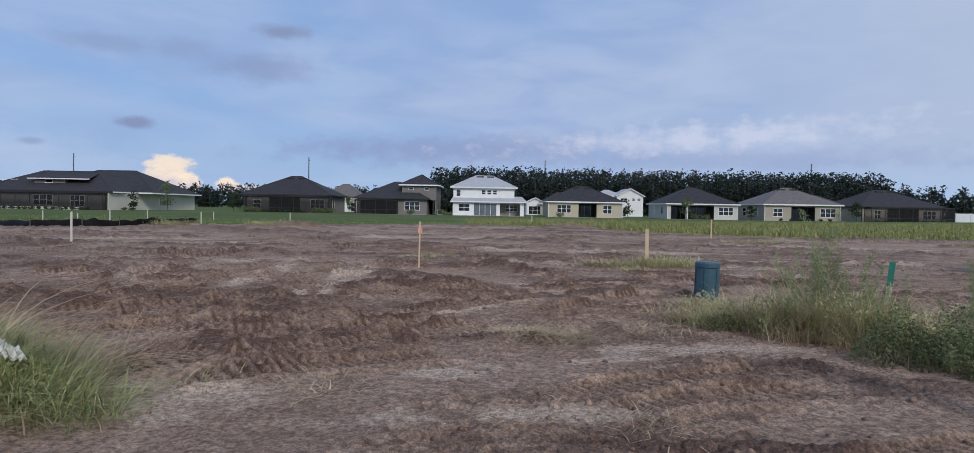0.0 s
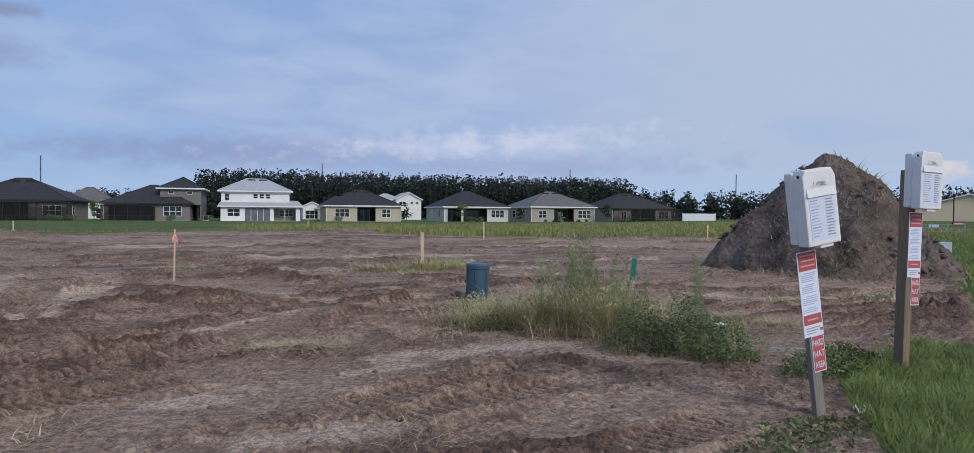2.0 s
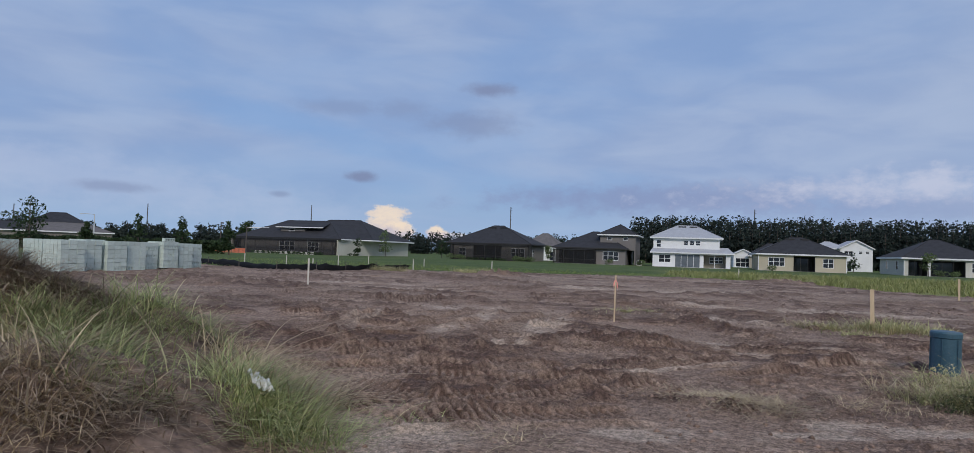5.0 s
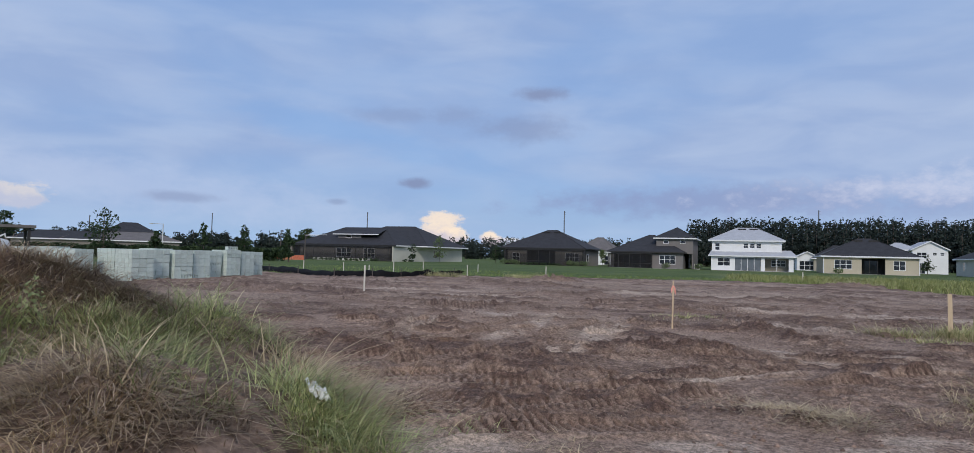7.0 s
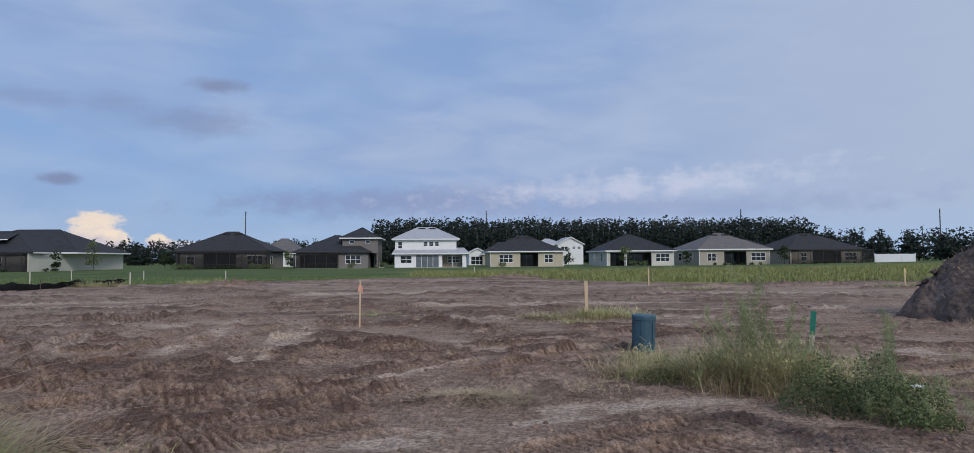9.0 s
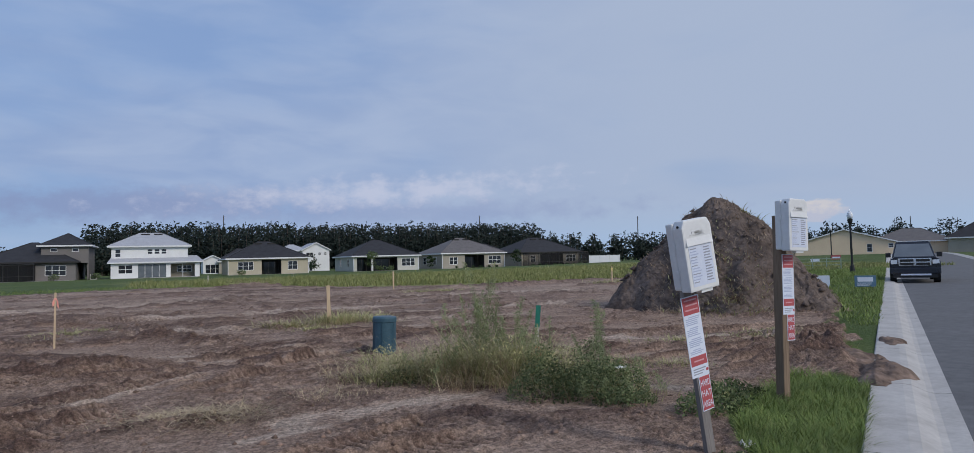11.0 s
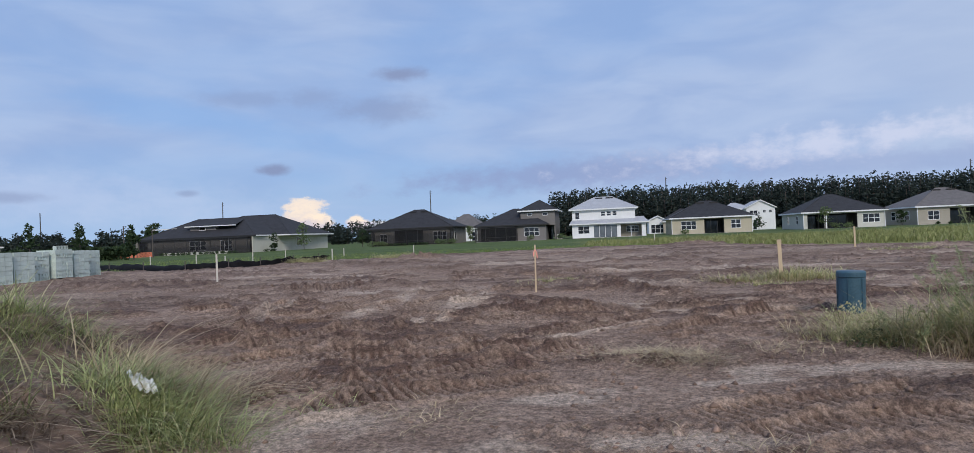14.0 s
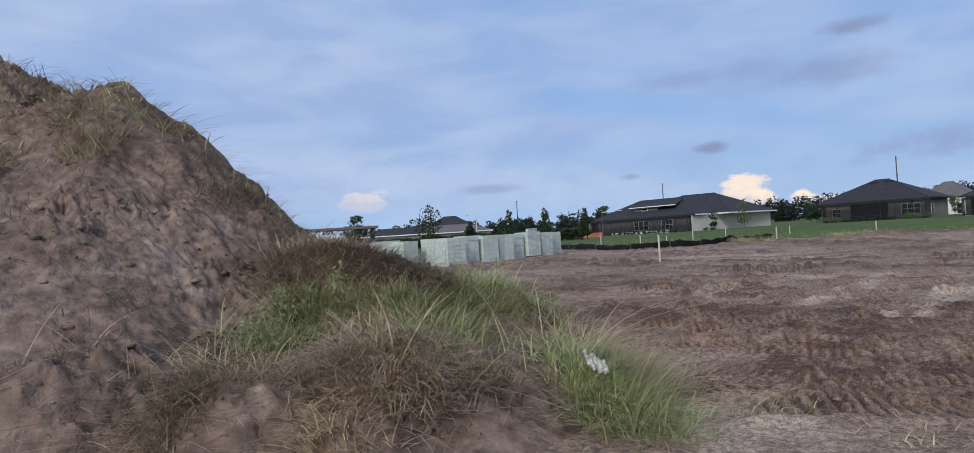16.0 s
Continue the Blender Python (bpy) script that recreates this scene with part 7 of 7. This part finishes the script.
grey_house()
white_house()
long_house()
cage("screen_enclosure", "dark bronze screened enclosure on the long house", -80.3, -59.9, 103.6, 105.5, 2.7, 9, 2)
cage("screen_enclosure", "dark bronze screened enclosure on the grey two-storey house", -23.4, -16.0, Y0 - 1.2, Y0 - 0.1, 2.5, 4, 1)


def far_house(label, x, y, w, d, e, ridge, wall, roof, turn=0, z=0.0, gable=False, wins=(), rl=None):
    """A more distant house: walls, hipped or gabled roof, its windows and door."""
    t = thing("house", label, "house", pose(x, y, z, 0, 0, turn), "houses")
    holes = [(a, a + ww, z0, z1) for a, ww, z0, z1 in wins]
    g = Geo()
    wall_front(g, -w / 2, w / 2, -0.4, e - 0.15, 0, holes)
    part("wall", g, wall, t)
    part("wall", Geo().box(-w / 2, 0.2, -0.4, -w / 2 + 0.2, d, e - 0.15).box(w / 2 - 0.2, 0.2, -0.4, w / 2, d, e - 0.15).box(-w / 2 + 0.2, d - 0.2, -0.4, w / 2 - 0.2, d, e - 0.15), wall, t)
    for a, ww, z0, z1 in wins:
        window(t, a, a + ww, z0, z1, 0.06, max(1, round(ww / 0.9)))
    if gable:
        o = [(-w / 2 - 0.35, e - 0.1), (0, ridge), (w / 2 + 0.35, e - 0.1), (w / 2 + 0.35, e - 0.3), (0, ridge - 0.2), (-w / 2 - 0.35, e - 0.3)]
        part("gable", Geo().prism([(-w / 2, e - 0.15), (w / 2, e - 0.15), (0, ridge - 0.2)], 0.0, 0.2), wall, t)
        r = part("roof", Geo().prism(o, -0.3, d + 0.3), roof, t)
        part("fascia", Geo().prism([(p[0], p[1] + 0.02) for p in o], -0.38, -0.301), "white_trim", r)
    else:
        hip(t, -w / 2 - 0.45, w / 2 + 0.45, -0.45, d + 0.45, e, ridge, roof, rl)
    return t


far_house("small white gabled house front seen between houses", 10.6, 152, 3.9, 8, 2.9, 3.95, "wall_white", "roof_grey", gable=True, wins=[(-1.5, 3.0, 0.1, 2.0)])
far_house("charcoal-roofed house behind the cream house", 16.2, 151, 9, 9, 2.6, 5.3, "wall_tan", "roof_charcoal", rl=1)
far_house("white two-storey house behind the row", 31.5, 149, 5.8, 9, 4.7, 6.3, "wall_white", "roof_grey", wins=[(-2.2, 1.6, 2.9, 4.1), (0.4, 0.7, 3.5, 4.1), (1.6, 0.7, 3.5, 4.1), (-2.2, 1.4, 0, 2.1)], gable=True)
far_house("white wing with a light grey hipped roof", 27.2, 151, 5.6, 8, 4.6, 6.0, "wall_white", "roof_grey", rl=1.0, wins=[(0.2, 2.2, 2.8, 4.1)])
far_house("grey-brown roofed house with a white door", -33.0, 150, 9.0, 10, 3.0, 6.3, "wall_white", "roof_brown", rl=1.5, wins=[(2.0, 1.0, 0.0, 2.1)])
far_house("charcoal-roofed house behind the brown-roofed house", 74, 150, 14, 10, 2.9, 5.6, "wall_tan", "roof_charcoal", rl=4)
far_house("small pale house with a light grey roof at the road's bend", 104, 104, 15, 12, 3.0, 6.0, "wall_white", "roof_grey", turn=-45, z=0.3, rl=5)
# the tan house with its gable end beyond the road, and its neighbours
t = far_house("yellow-tan gabled house across the road", 113.5, 81.5, 16.5, 18, 2.8, 5.2, "wall_yellow", "roof_brown", turn=-52, z=0.25, gable=True, wins=[(3.6, 0.9, 0.9, 2.4), (7.0, 0.8, 1.6, 2.4)])
far_house("single-storey house with brown roof and dark porch", 126, 77, 13, 12, 2.7, 5.2, "wall_yellow", "roof_brown", turn=-60, z=0.3, rl=3, wins=[(-6, 5.5, 0, 2.3)])
far_house("charcoal-roofed house with a white window across the road", 128, 63, 15, 12, 3.0, 6.6, "wall_tan", "roof_charcoal", turn=-62, z=0.35, rl=4, wins=[(3.0, 2.2, 0.8, 2.3)])
far_house("grey-roofed house across the road", 133, 52, 12, 12, 3.0, 6.2, "wall_white", "roof_brown", turn=-66, z=0.4, rl=4)
far_house("white gabled house far down the road", 106, 97.5, 5.5, 8, 2.7, 4.1, "wall_white", "roof_grey", turn=-45, z=0.3, gable=True)
far_house("white gabled porch far down the road", 101.5, 100.0, 4.5, 8, 2.5, 3.7, "wall_white", "roof_charcoal", turn=-45, z=0.3, gable=True, wins=[(-1.5, 3, 0, 2)])
# roofs beyond the hedge
far_house("dark-roofed two-storey house with white gable beyond the hedge", -128, 108, 10, 10, 4.6, 7.0, "wall_white", "roof_charcoal", turn=50, wins=[(2, 1.6, 3.2, 4.2)], gable=False, rl=3)
far_house("low brown-roofed house beyond the hedge", -119, 101, 18, 10, 2.8, 4.6, "wall_dim", "roof_brown", turn=50, rl=9)
far_house("low dark-roofed house beyond the hedge", -122, 88, 16, 10, 2.8, 4.4, "wall_dim", "roof_charcoal", turn=50, rl=8)
t = thing("vinyl_fence", "white vinyl fence panels beside a house", "fence", pose(84.5, 121, 0.1, 0, 0, -12))
for k in range(3):
    part("panel", Geo().box(k * 2.4, 0, 0.05, k * 2.4 + 2.3, 0.04, 1.75), "vinyl", t)
for k in range(4):
    part("post", Geo().box(k * 2.4 - 0.09, -0.04, 0, k * 2.4 + 0.03, 0.08, 1.85), "vinyl", t)

# ==== planting round the houses ====
saplings = [(-51.8, 108, 4.6, 1.5, "sapling", "young pale green tree staked on the lawn", "round"), (-57.5, 108.2, 3.2, 0.9, "hedge", "small dark evergreen tree by a pale wall", "round"), (-45.8, 120, 3.6, 1.2, "hedge", "dark shrub tree between two houses", "round"),
            (34.2, 115.5, 3.6, 1.3, "sapling", "young green tree before a porch", "round"), (27.5, 132, 3.6, 1.1, "hedge", "dark conifer beside the white house", "cone"), (46.2, 117.5, 2.6, 1.0, "broadleaf", "small green tree between houses", "round"), (-24.8, 119, 3.0, 0.9, "sapling", "green tree at the grey house's corner", "round"), (63.5, 115.5, 3.4, 1.3, "broadleaf", "young green tree by the brown-roofed house", "round")]
for i, (x, y, h, s, mat, lab, sh) in enumerate(saplings):
    tree("lawn_tree", lab, x, y, h, s, mat, 400 + i, 420, 0.16, 0.06, 0.25, sh, 0.0)


def shrub_row(label, pts, r, h, mat, seed, n=260):
    for i, (x, y) in enumerate(pts):
        rng = np.random.default_rng(seed + i)
        rr = r * rng.uniform(0.7, 1.2)
        cl = [(rng.normal() * rr * 0.4, rng.normal() * rr * 0.4, h * rng.uniform(0.35, 0.65), rr * 0.7, h * 0.42) for k in range(5)]
        t = thing("shrub", label, "shrub", Matrix.Translation((x, y, 0)), "shrubs")
        part("stem", Geo().tube([(0, 0, -0.05), (0, 0, h * 0.5)], [0.04, 0.02], 5), "bark", t)
        part("leaves", array_mesh("leaves", *leaves(crown_points(rng, n, cl), 0.11, rng), mat), mat, t)


shrub_row("round grey-green shrub at a house wall", [(-42.4, 116), (-41.2, 116), (-40.0, 116), (-30.0, 115.8), (-28.8, 115.8), (-27.4, 116), (-13.5, 116.3), (-8.0, 117), (36, 116), (37.5, 116), (12.6, 116.6)], 0.8, 1.0, "sapling", 430)
shrub_row("low dark clipped shrub along a patio", [(-39 + 0.85 * k, 116.2) for k in range(9)] + [(-75 + 1.05 * k, 102) for k in range(14)] + [(51 + 1.7 * k, 116.4) for k in range(6)] + [(67 + 1.6 * k, 115.4) for k in range(8)] + [(-58.2, 106.5), (-57.2, 107)], 0.4, 0.5, "hedge", 460, 120)

# the dark hedge behind the block stacks
rng = np.random.default_rng(480)
n = 26000
u = rng.uniform(0, 1, n)
hx, hy = -118 + 56 * u, 48 + 30 * u
w = rng.normal(size=n) * 0.6
hz = rng.uniform(0, 1, n) ** 0.6 * (1.75 + 0.5 * (fbm(u * 60, u * 0, 3, 481) - 0.5))
p = np.stack([hx - 0.47 * w, hy + 0.88 * w, hz], -1)
tagged(new("hedge", array_mesh("hedge", *leaves(p, 0.22, rng), "hedge")), "long clipped dark green hedge", "hedge", kind="stuff")
for i, (x, y, h, s, sh, lab) in enumerate(((-80.5, 64, 6.6, 2.6, "round", "broad dark green street tree beyond the hedge"), (-65.6, 66.5, 4.6, 1.5, "cone", "upright dark evergreen beyond the hedge"), (-61.4, 69.2, 4.8, 1.4, "cone", "upright dark evergreen beyond the hedge"), (-57.3, 73.0, 4.4, 1.2, "cone", "upright dark evergreen beyond the hedge"), (-70.5, 63.5, 3.6, 1.4, "cone", "small dark evergreen beyond the hedge"), (-88, 56, 5.6, 2.2, "round", "dark green street tree beyond the hedge"), (-95, 45, 5.8, 2.2, "round", "dark green street tree beyond the hedge"))):
    tree("street_tree", lab, x, y, h, s, "hedge", 500 + i, 900, 0.2, 0.1, 0.12, sh, 0.0)
for i, (x, y, h, s) in enumerate(((-86.5, 116, 6.2, 2.6), (-80, 124, 4.6, 2.2), (-92, 124, 5, 2.6))):
    tree("garden_tree", "dark green broadleaf tree beside the long house", x, y, h, s, "broadleaf", 510 + i, 900, 0.24, 0.14, 0.15, "round", 0.0)


# ==== woods ====
def woods(label, rows, mat, seed, leaf=0.5, per=260, shape="pine"):
    """Distant woods: many trunks and crowns gathered in one piece."""
    rng = np.random.default_rng(seed)
    cs, g = [], Geo()
    for x0, y0, x1, y1, h0, h1, n, deep in rows:
        for k in range(n):
            u = (k + rng.uniform(-0.5, 0.5)) / n
            dd = rng.uniform(0, deep)
            x, y = x0 + (x1 - x0) * u, y0 + (y1 - y0) * u + dd
            h = (h0 + (h1 - h0) * u) * rng.uniform(0.9, 1.04) * (1 + dd / 400)
            g.tube([(x, y, 0.0), (x, y, h * 0.95)], [0.2, 0.05], 4, False)
            cl = []
            for q in range(13):
                v = 0.10 + 0.86 * (q + rng.uniform(0, 1)) / 13
                sp = (0.19 if v > 0.3 else 0.26) * h * (1.1 - 0.62 * v ** 3) if shape == "pine" else 0.36 * h * math.sqrt(max(0.08, 1 - v * v))
                a = rng.uniform(0, 6.28)
                cl.append((x + sp * 0.55 * math.cos(a), y + sp * 0.55 * math.sin(a), v * h, sp * 0.85, h * 0.075))
            cl.append((x, y, h * 0.97, 0.035 * h, 0.05 * h))
            cs.append(crown_points(rng, per, cl))
    ob = thing("woods", label, "woods", kind="stuff")
    part("trunks", g, "bark", ob)
    part("foliage", array_mesh("foliage", *leaves(np.concatenate(cs), leaf, rng, 0.3), mat), mat, ob)
    return ob


woods("dense dark pine woods behind the houses", [(-16, 180, 112, 180, 6.5, 6.5, 56, 3), (-16, 183, 112, 183, 9.8, 9.8, 66, 3), (-15, 187, 113, 187, 12.3, 12.6, 110, 4), (-16, 193, 116, 193, 13.3, 13.2, 110, 6), (-12, 203, 112, 203, 14.0, 13.7, 90, 8), (104, 186, 122, 186, 10, 8.5, 10, 6)], "pine", 600, 0.42, 420)
woods("distant line of mixed dark trees", [(-150, 235, -40, 235, 9.0, 8.5, 46, 14), (-150, 220, -40, 215, 6.0, 6.0, 46, 8), (-70, 190, -18, 190, 6.0, 7.6, 24, 10), (118, 205, 260, 150, 10.5, 10.5, 64, 10), (110, 190, 200, 140, 7.0, 7.5, 44, 8), (200, 150, 330, 40, 12, 12, 40, 16), (-260, 160, -120, 190, 8.0, 7.5, 60, 14), (-250, 150, -120, 170, 5.5, 5.5, 50, 8), (-250, 60, -200, 170, 9, 8, 36, 12), (-18, 170, -10, 174, 7.5, 7.5, 4, 4)], "pine", 610, 0.5, 330, "round")


# ==== poles, lamps, signs, the parked truck ====
def pole(x, y, h, r, mat, label, arm=False):
    t = thing("utility_pole", label, "pole", Matrix.Translation((x, y, 0)), "utility poles")
    part("shaft", Geo().tube([(0, 0, -0.5), (0, 0, h * 0.5), (0, 0, h)], [r, r * 0.85, r * 0.65], 10), mat, t)
    if arm:
        part("arm", Geo().tube([(0, 0, h * 0.99), (-2.4, 0.2, h + 0.1), (-2.9, 0.2, h + 0.05)], [0.06, 0.05, 0.05], 6), mat, t)
        part("lamp_head", Geo().box(-3.6, 0.05, h - 0.02, -2.9, 0.35, h + 0.12), mat, t)
    else:
        for k in (0.93, 0.97):
            part("insulator", Geo().tube([(0, 0, h * k), (0.5, 0, h * k + 0.1)], [0.05, 0.05], 6), mat, t)
    return t


for d, (wx, wy, wz) in ((232, (0.0826, 0.994, 0.0714)), (238, (-0.2599, 0.9632, 0.0687)), (262, (-0.5273, 0.8476, 0.0598)), (285, (-0.6952, 0.7171, 0.0497)), (300, (-0.7927, 0.6083, 0.0401)), (236, (0.432, 0.9, 0.0665)), (262, (0.628, 0.776, 0.058)), (300, (0.853, 0.52, 0.042))):
    pole(wx * d, wy * d, 1.45 + wz * d, 0.23, "steel", "tall slim grey transmission pole beyond the houses")
pole(-103.3, 94.4, 6.0, 0.13, "pole_white", "white street light pole beyond the hedge", True)
pole(-74, 92, 5.0, 0.11, "pole_wood", "short wooden utility pole")
pole(-66, 88, 4.2, 0.11, "pole_wood", "short wooden utility pole")


def lamp_post(x, y, h=4.1):
    t = thing("street_lamp", "black post-top street lamp with a pale globe", "street lamp", Matrix.Translation((x, y, float(broad(np.array([x]), np.array([y]))[0]))), "street lamps")
    part("base", Geo().tube([(0, 0, -0.1), (0, 0, 0.15), (0, 0, 0.5), (0, 0, 0.6)], [0.17, 0.16, 0.12, 0.08], 12), "black", t)
    part("shaft", Geo().tube([(0, 0, 0.6), (0, 0, h - 0.75)], [0.075, 0.06], 12), "black", t)
    part("fitter", Geo().tube([(0, 0, h - 0.85), (0, 0, h - 0.7), (0, 0, h - 0.55), (0, 0, h - 0.5)], [0.07, 0.15, 0.17, 0.1], 12), "black", t)
    part("globe", Geo().tube([(0, 0, h - 0.5), (0, 0, h - 0.35), (0, 0, h - 0.12), (0, 0, h - 0.04)], [0.14, 0.19, 0.17, 0.08], 16), "lamp_glass", t, "pale ribbed globe", smooth=True)
    part("finial", Geo().tube([(0, 0, h - 0.05), (0, 0, h + 0.02), (0, 0, h + 0.12)], [0.09, 0.05, 0.01], 10), "lamp_glass", t)


lamp_post(41.4, 29.2)
lamp_post(80.0, 59.3, 4.3)


def yard_sign(x, y, w, h, z0, mat, turn, label):
    t = thing("yard_sign", label, "sign", pose(x, y, float(surface(np.array([float(x)]), np.array([float(y)]))[0]), 0, 0, turn))
    part("panel", Geo().box(-w / 2, -0.01, z0, w / 2, 0.01, z0 + h), mat, t)
    for s in (-0.35, 0.35):
        part("leg", Geo().box(w * s - 0.01, -0.008, -0.1, w * s + 0.01, 0.008, z0), "steel", t)
    if mat == "blue_sign":
        part("picture", Geo().box(-w * 0.36, -0.014, z0 + h * 0.45, w * 0.36, -0.0105, z0 + h * 0.85), "sign_white", t, "pale printed shape")
        for k in range(3):
            part("text_bar", Geo().box(-w * 0.38, -0.014, z0 + h * (0.1 + 0.1 * k), w * (0.2 + 0.06 * k), -0.0105, z0 + h * (0.15 + 0.1 * k)), "sign_white", t)
    if mat == "sign_red":
        part("text_bar", Geo().box(-w * 0.4, -0.014, z0 + h * 0.35, w * 0.4, -0.0105, z0 + h * 0.65), "sign_white", t)


yard_sign(24.4, 16.7, 0.72, 0.42, 0.1, "blue_sign", -48, "blue and white yard sign standing in the grass")
yard_sign(23.4, 17.9, 0.72, 0.5, 0.05, "sign_white", -48, "blank white yard sign beside the heap")
yard_sign(72, 52.8, 1.0, 0.5, 0.2, "sign_red", -48, "small red and white sign across the grass")
yard_sign(66, 51.0, 0.9, 0.4, 0.1, "sign_white", -48, "small white sign across the grass")
t = thing("garden_fence", "low pale green mesh fence in the grass", "fence", pose(45, 37.5, 0, 0, 0, -45))
for k in range(5):
    part("post", Geo().box(k * 1.0 - 0.03, -0.03, 0, k * 1.0 + 0.03, 0.03, 1.0), "mesh_green", t)
for k in range(4):
    part("rail", Geo().box(0, -0.012, 0.15 + 0.25 * k, 4.0, 0.012, 0.19 + 0.25 * k), "mesh_green", t)
# orange netting by the long house
t = thing("safety_net", "low orange safety netting on the lawn", "net", pose(-72.5, 88, 0, 0, 0, 18))
for k in range(6):
    part("post", Geo().box(k * 1.1 - 0.025, -0.025, 0, k * 1.1 + 0.025, 0.025, 0.85), "pole_wood", t)
for k in range(5):
    part("strand", Geo().box(0, -0.01, 0.1 + 0.15 * k, 5.5, 0.01, 0.2 + 0.15 * k), "net", t)


def truck(x, y, turn):
    """A parked pickup, nose along -y."""
    z = float(broad(np.array([x]), np.array([y]))[0]) - 0.045
    t = thing("pickup_truck", "dark blue pickup truck with a chrome grille parked by the kerb", "truck", pose(x, y, z, 0, 0, turn))
    g = Geo()
    o = [(-0.95, 0.45), (0.95, 0.45), (0.99, 0.75), (0.97, 1.0), (0.9, 1.12), (-0.9, 1.12), (-0.97, 1.0), (-0.99, 0.75)]
    g.prism(o, 0.12, 5.4)
    part("body", g, "car_paint", t, bevel=0.04)
    part("hood", Geo().prism([(-0.86, 1.08), (0.86, 1.08), (0.80, 1.20), (-0.80, 1.20)], 0.1, 1.5), "car_paint", t, bevel=0.05)
    c = [(-0.88, 1.1), (0.88, 1.1), (0.70, 1.84), (0.62, 1.9), (-0.62, 1.9), (-0.70, 1.84)]
    n = len(c)
    v = [(px, 1.35 + 0.85 * (pz - 1.1), pz) for px, pz in c] + [(px, 3.3 - 0.35 * (pz - 1.1), pz) for px, pz in c]
    part("cab", Geo().add(v, [tuple(range(n)), tuple(range(2 * n - 1, n - 1, -1))] + [(i, i + n, (i + 1) % n + n, (i + 1) % n) for i in range(n)]), "car_paint", t, bevel=0.03)
    part("windscreen", Geo().add([(-0.80, 1.40, 1.17), (0.80, 1.40, 1.17), (0.65, 1.92, 1.78), (-0.65, 1.92, 1.78)], [(0, 1, 2, 3)]), "glass_pale", t, "sloping windscreen")
    for s in (-1, 1):
        part("side_window", Geo().add([(s * 0.875, 1.7, 1.18), (s * 0.875, 3.1, 1.18), (s * 0.735, 2.98, 1.76), (s * 0.735, 2.1, 1.76)], [(0, 1, 2, 3)]), "glass", t)
        part("mirror", Geo().box(s * 1.02 - 0.11, 1.5, 1.16, s * 1.02 + 0.11, 1.6, 1.38), "black", t, bevel=0.03)
        part("headlight", Geo().prism([(s * 0.80 - 0.13, 0.86), (s * 0.80 + 0.13, 0.88), (s * 0.80 + 0.13, 1.06), (s * 0.80 - 0.13, 1.04)], 0.07, 0.16), "lamp_glass", t, "clear headlight")
        for yy in (0.95, 4.4):
            w = part("wheel", Geo().tube([(s * 0.72, yy, 0.38), (s * 0.98, yy, 0.38)], [0.38, 0.38], 20), "tyre", t)
            part("rim", Geo().tube([(s * 0.975, yy, 0.38), (s * 0.995, yy, 0.38)], [0.23, 0.2], 14), "chrome", w)
    gr = part("grille", Geo().prism([(-0.62, 0.78), (0.62, 0.78), (0.66, 1.12), (-0.66, 1.12)], 0.05, 0.16), "chrome", t, "chrome crosshair grille", bevel=0.015)
    for xx in (-0.31, 0.31):
        for zz in (0.86, 1.02):
            part("grille_opening", Geo().box(xx - 0.26, 0.035, zz - 0.055, xx + 0.26, 0.052, zz + 0.055), "black", gr)
    part("bumper", Geo().box(-0.98, 0.02, 0.42, 0.98, 0.2, 0.70), "car_paint", t, bevel=0.04)
    part("air_dam", Geo().box(-0.85, 0.06, 0.24, 0.85, 0.3, 0.42), "black", t)
    part("bumper_strip", Geo().box(-0.55, 0.0, 0.35, 0.60, 0.05, 0.42), "sign_white", t, "pale strip")
    return t


truck(30.9, 18.75, -57.2)
# a dark machine and sheeting glimpsed over the heap
t = thing("shelter", "dark flat-roofed shelter beyond the heap", "shelter", pose(-64, 38, 0, 0, 0, 60))
part("roof", Geo().box(-4.5, -2.5, 3.0, 4.5, 2.5, 3.25), "roof_brown", t)
for s in (-1, 1):
    for q in (-1, 1):
        part("post", Geo().box(s * 4.0 - 0.12, q * 2.1 - 0.12, -0.1, s * 4.0 + 0.12, q * 2.1 + 0.12, 3.0), "bronze", t)
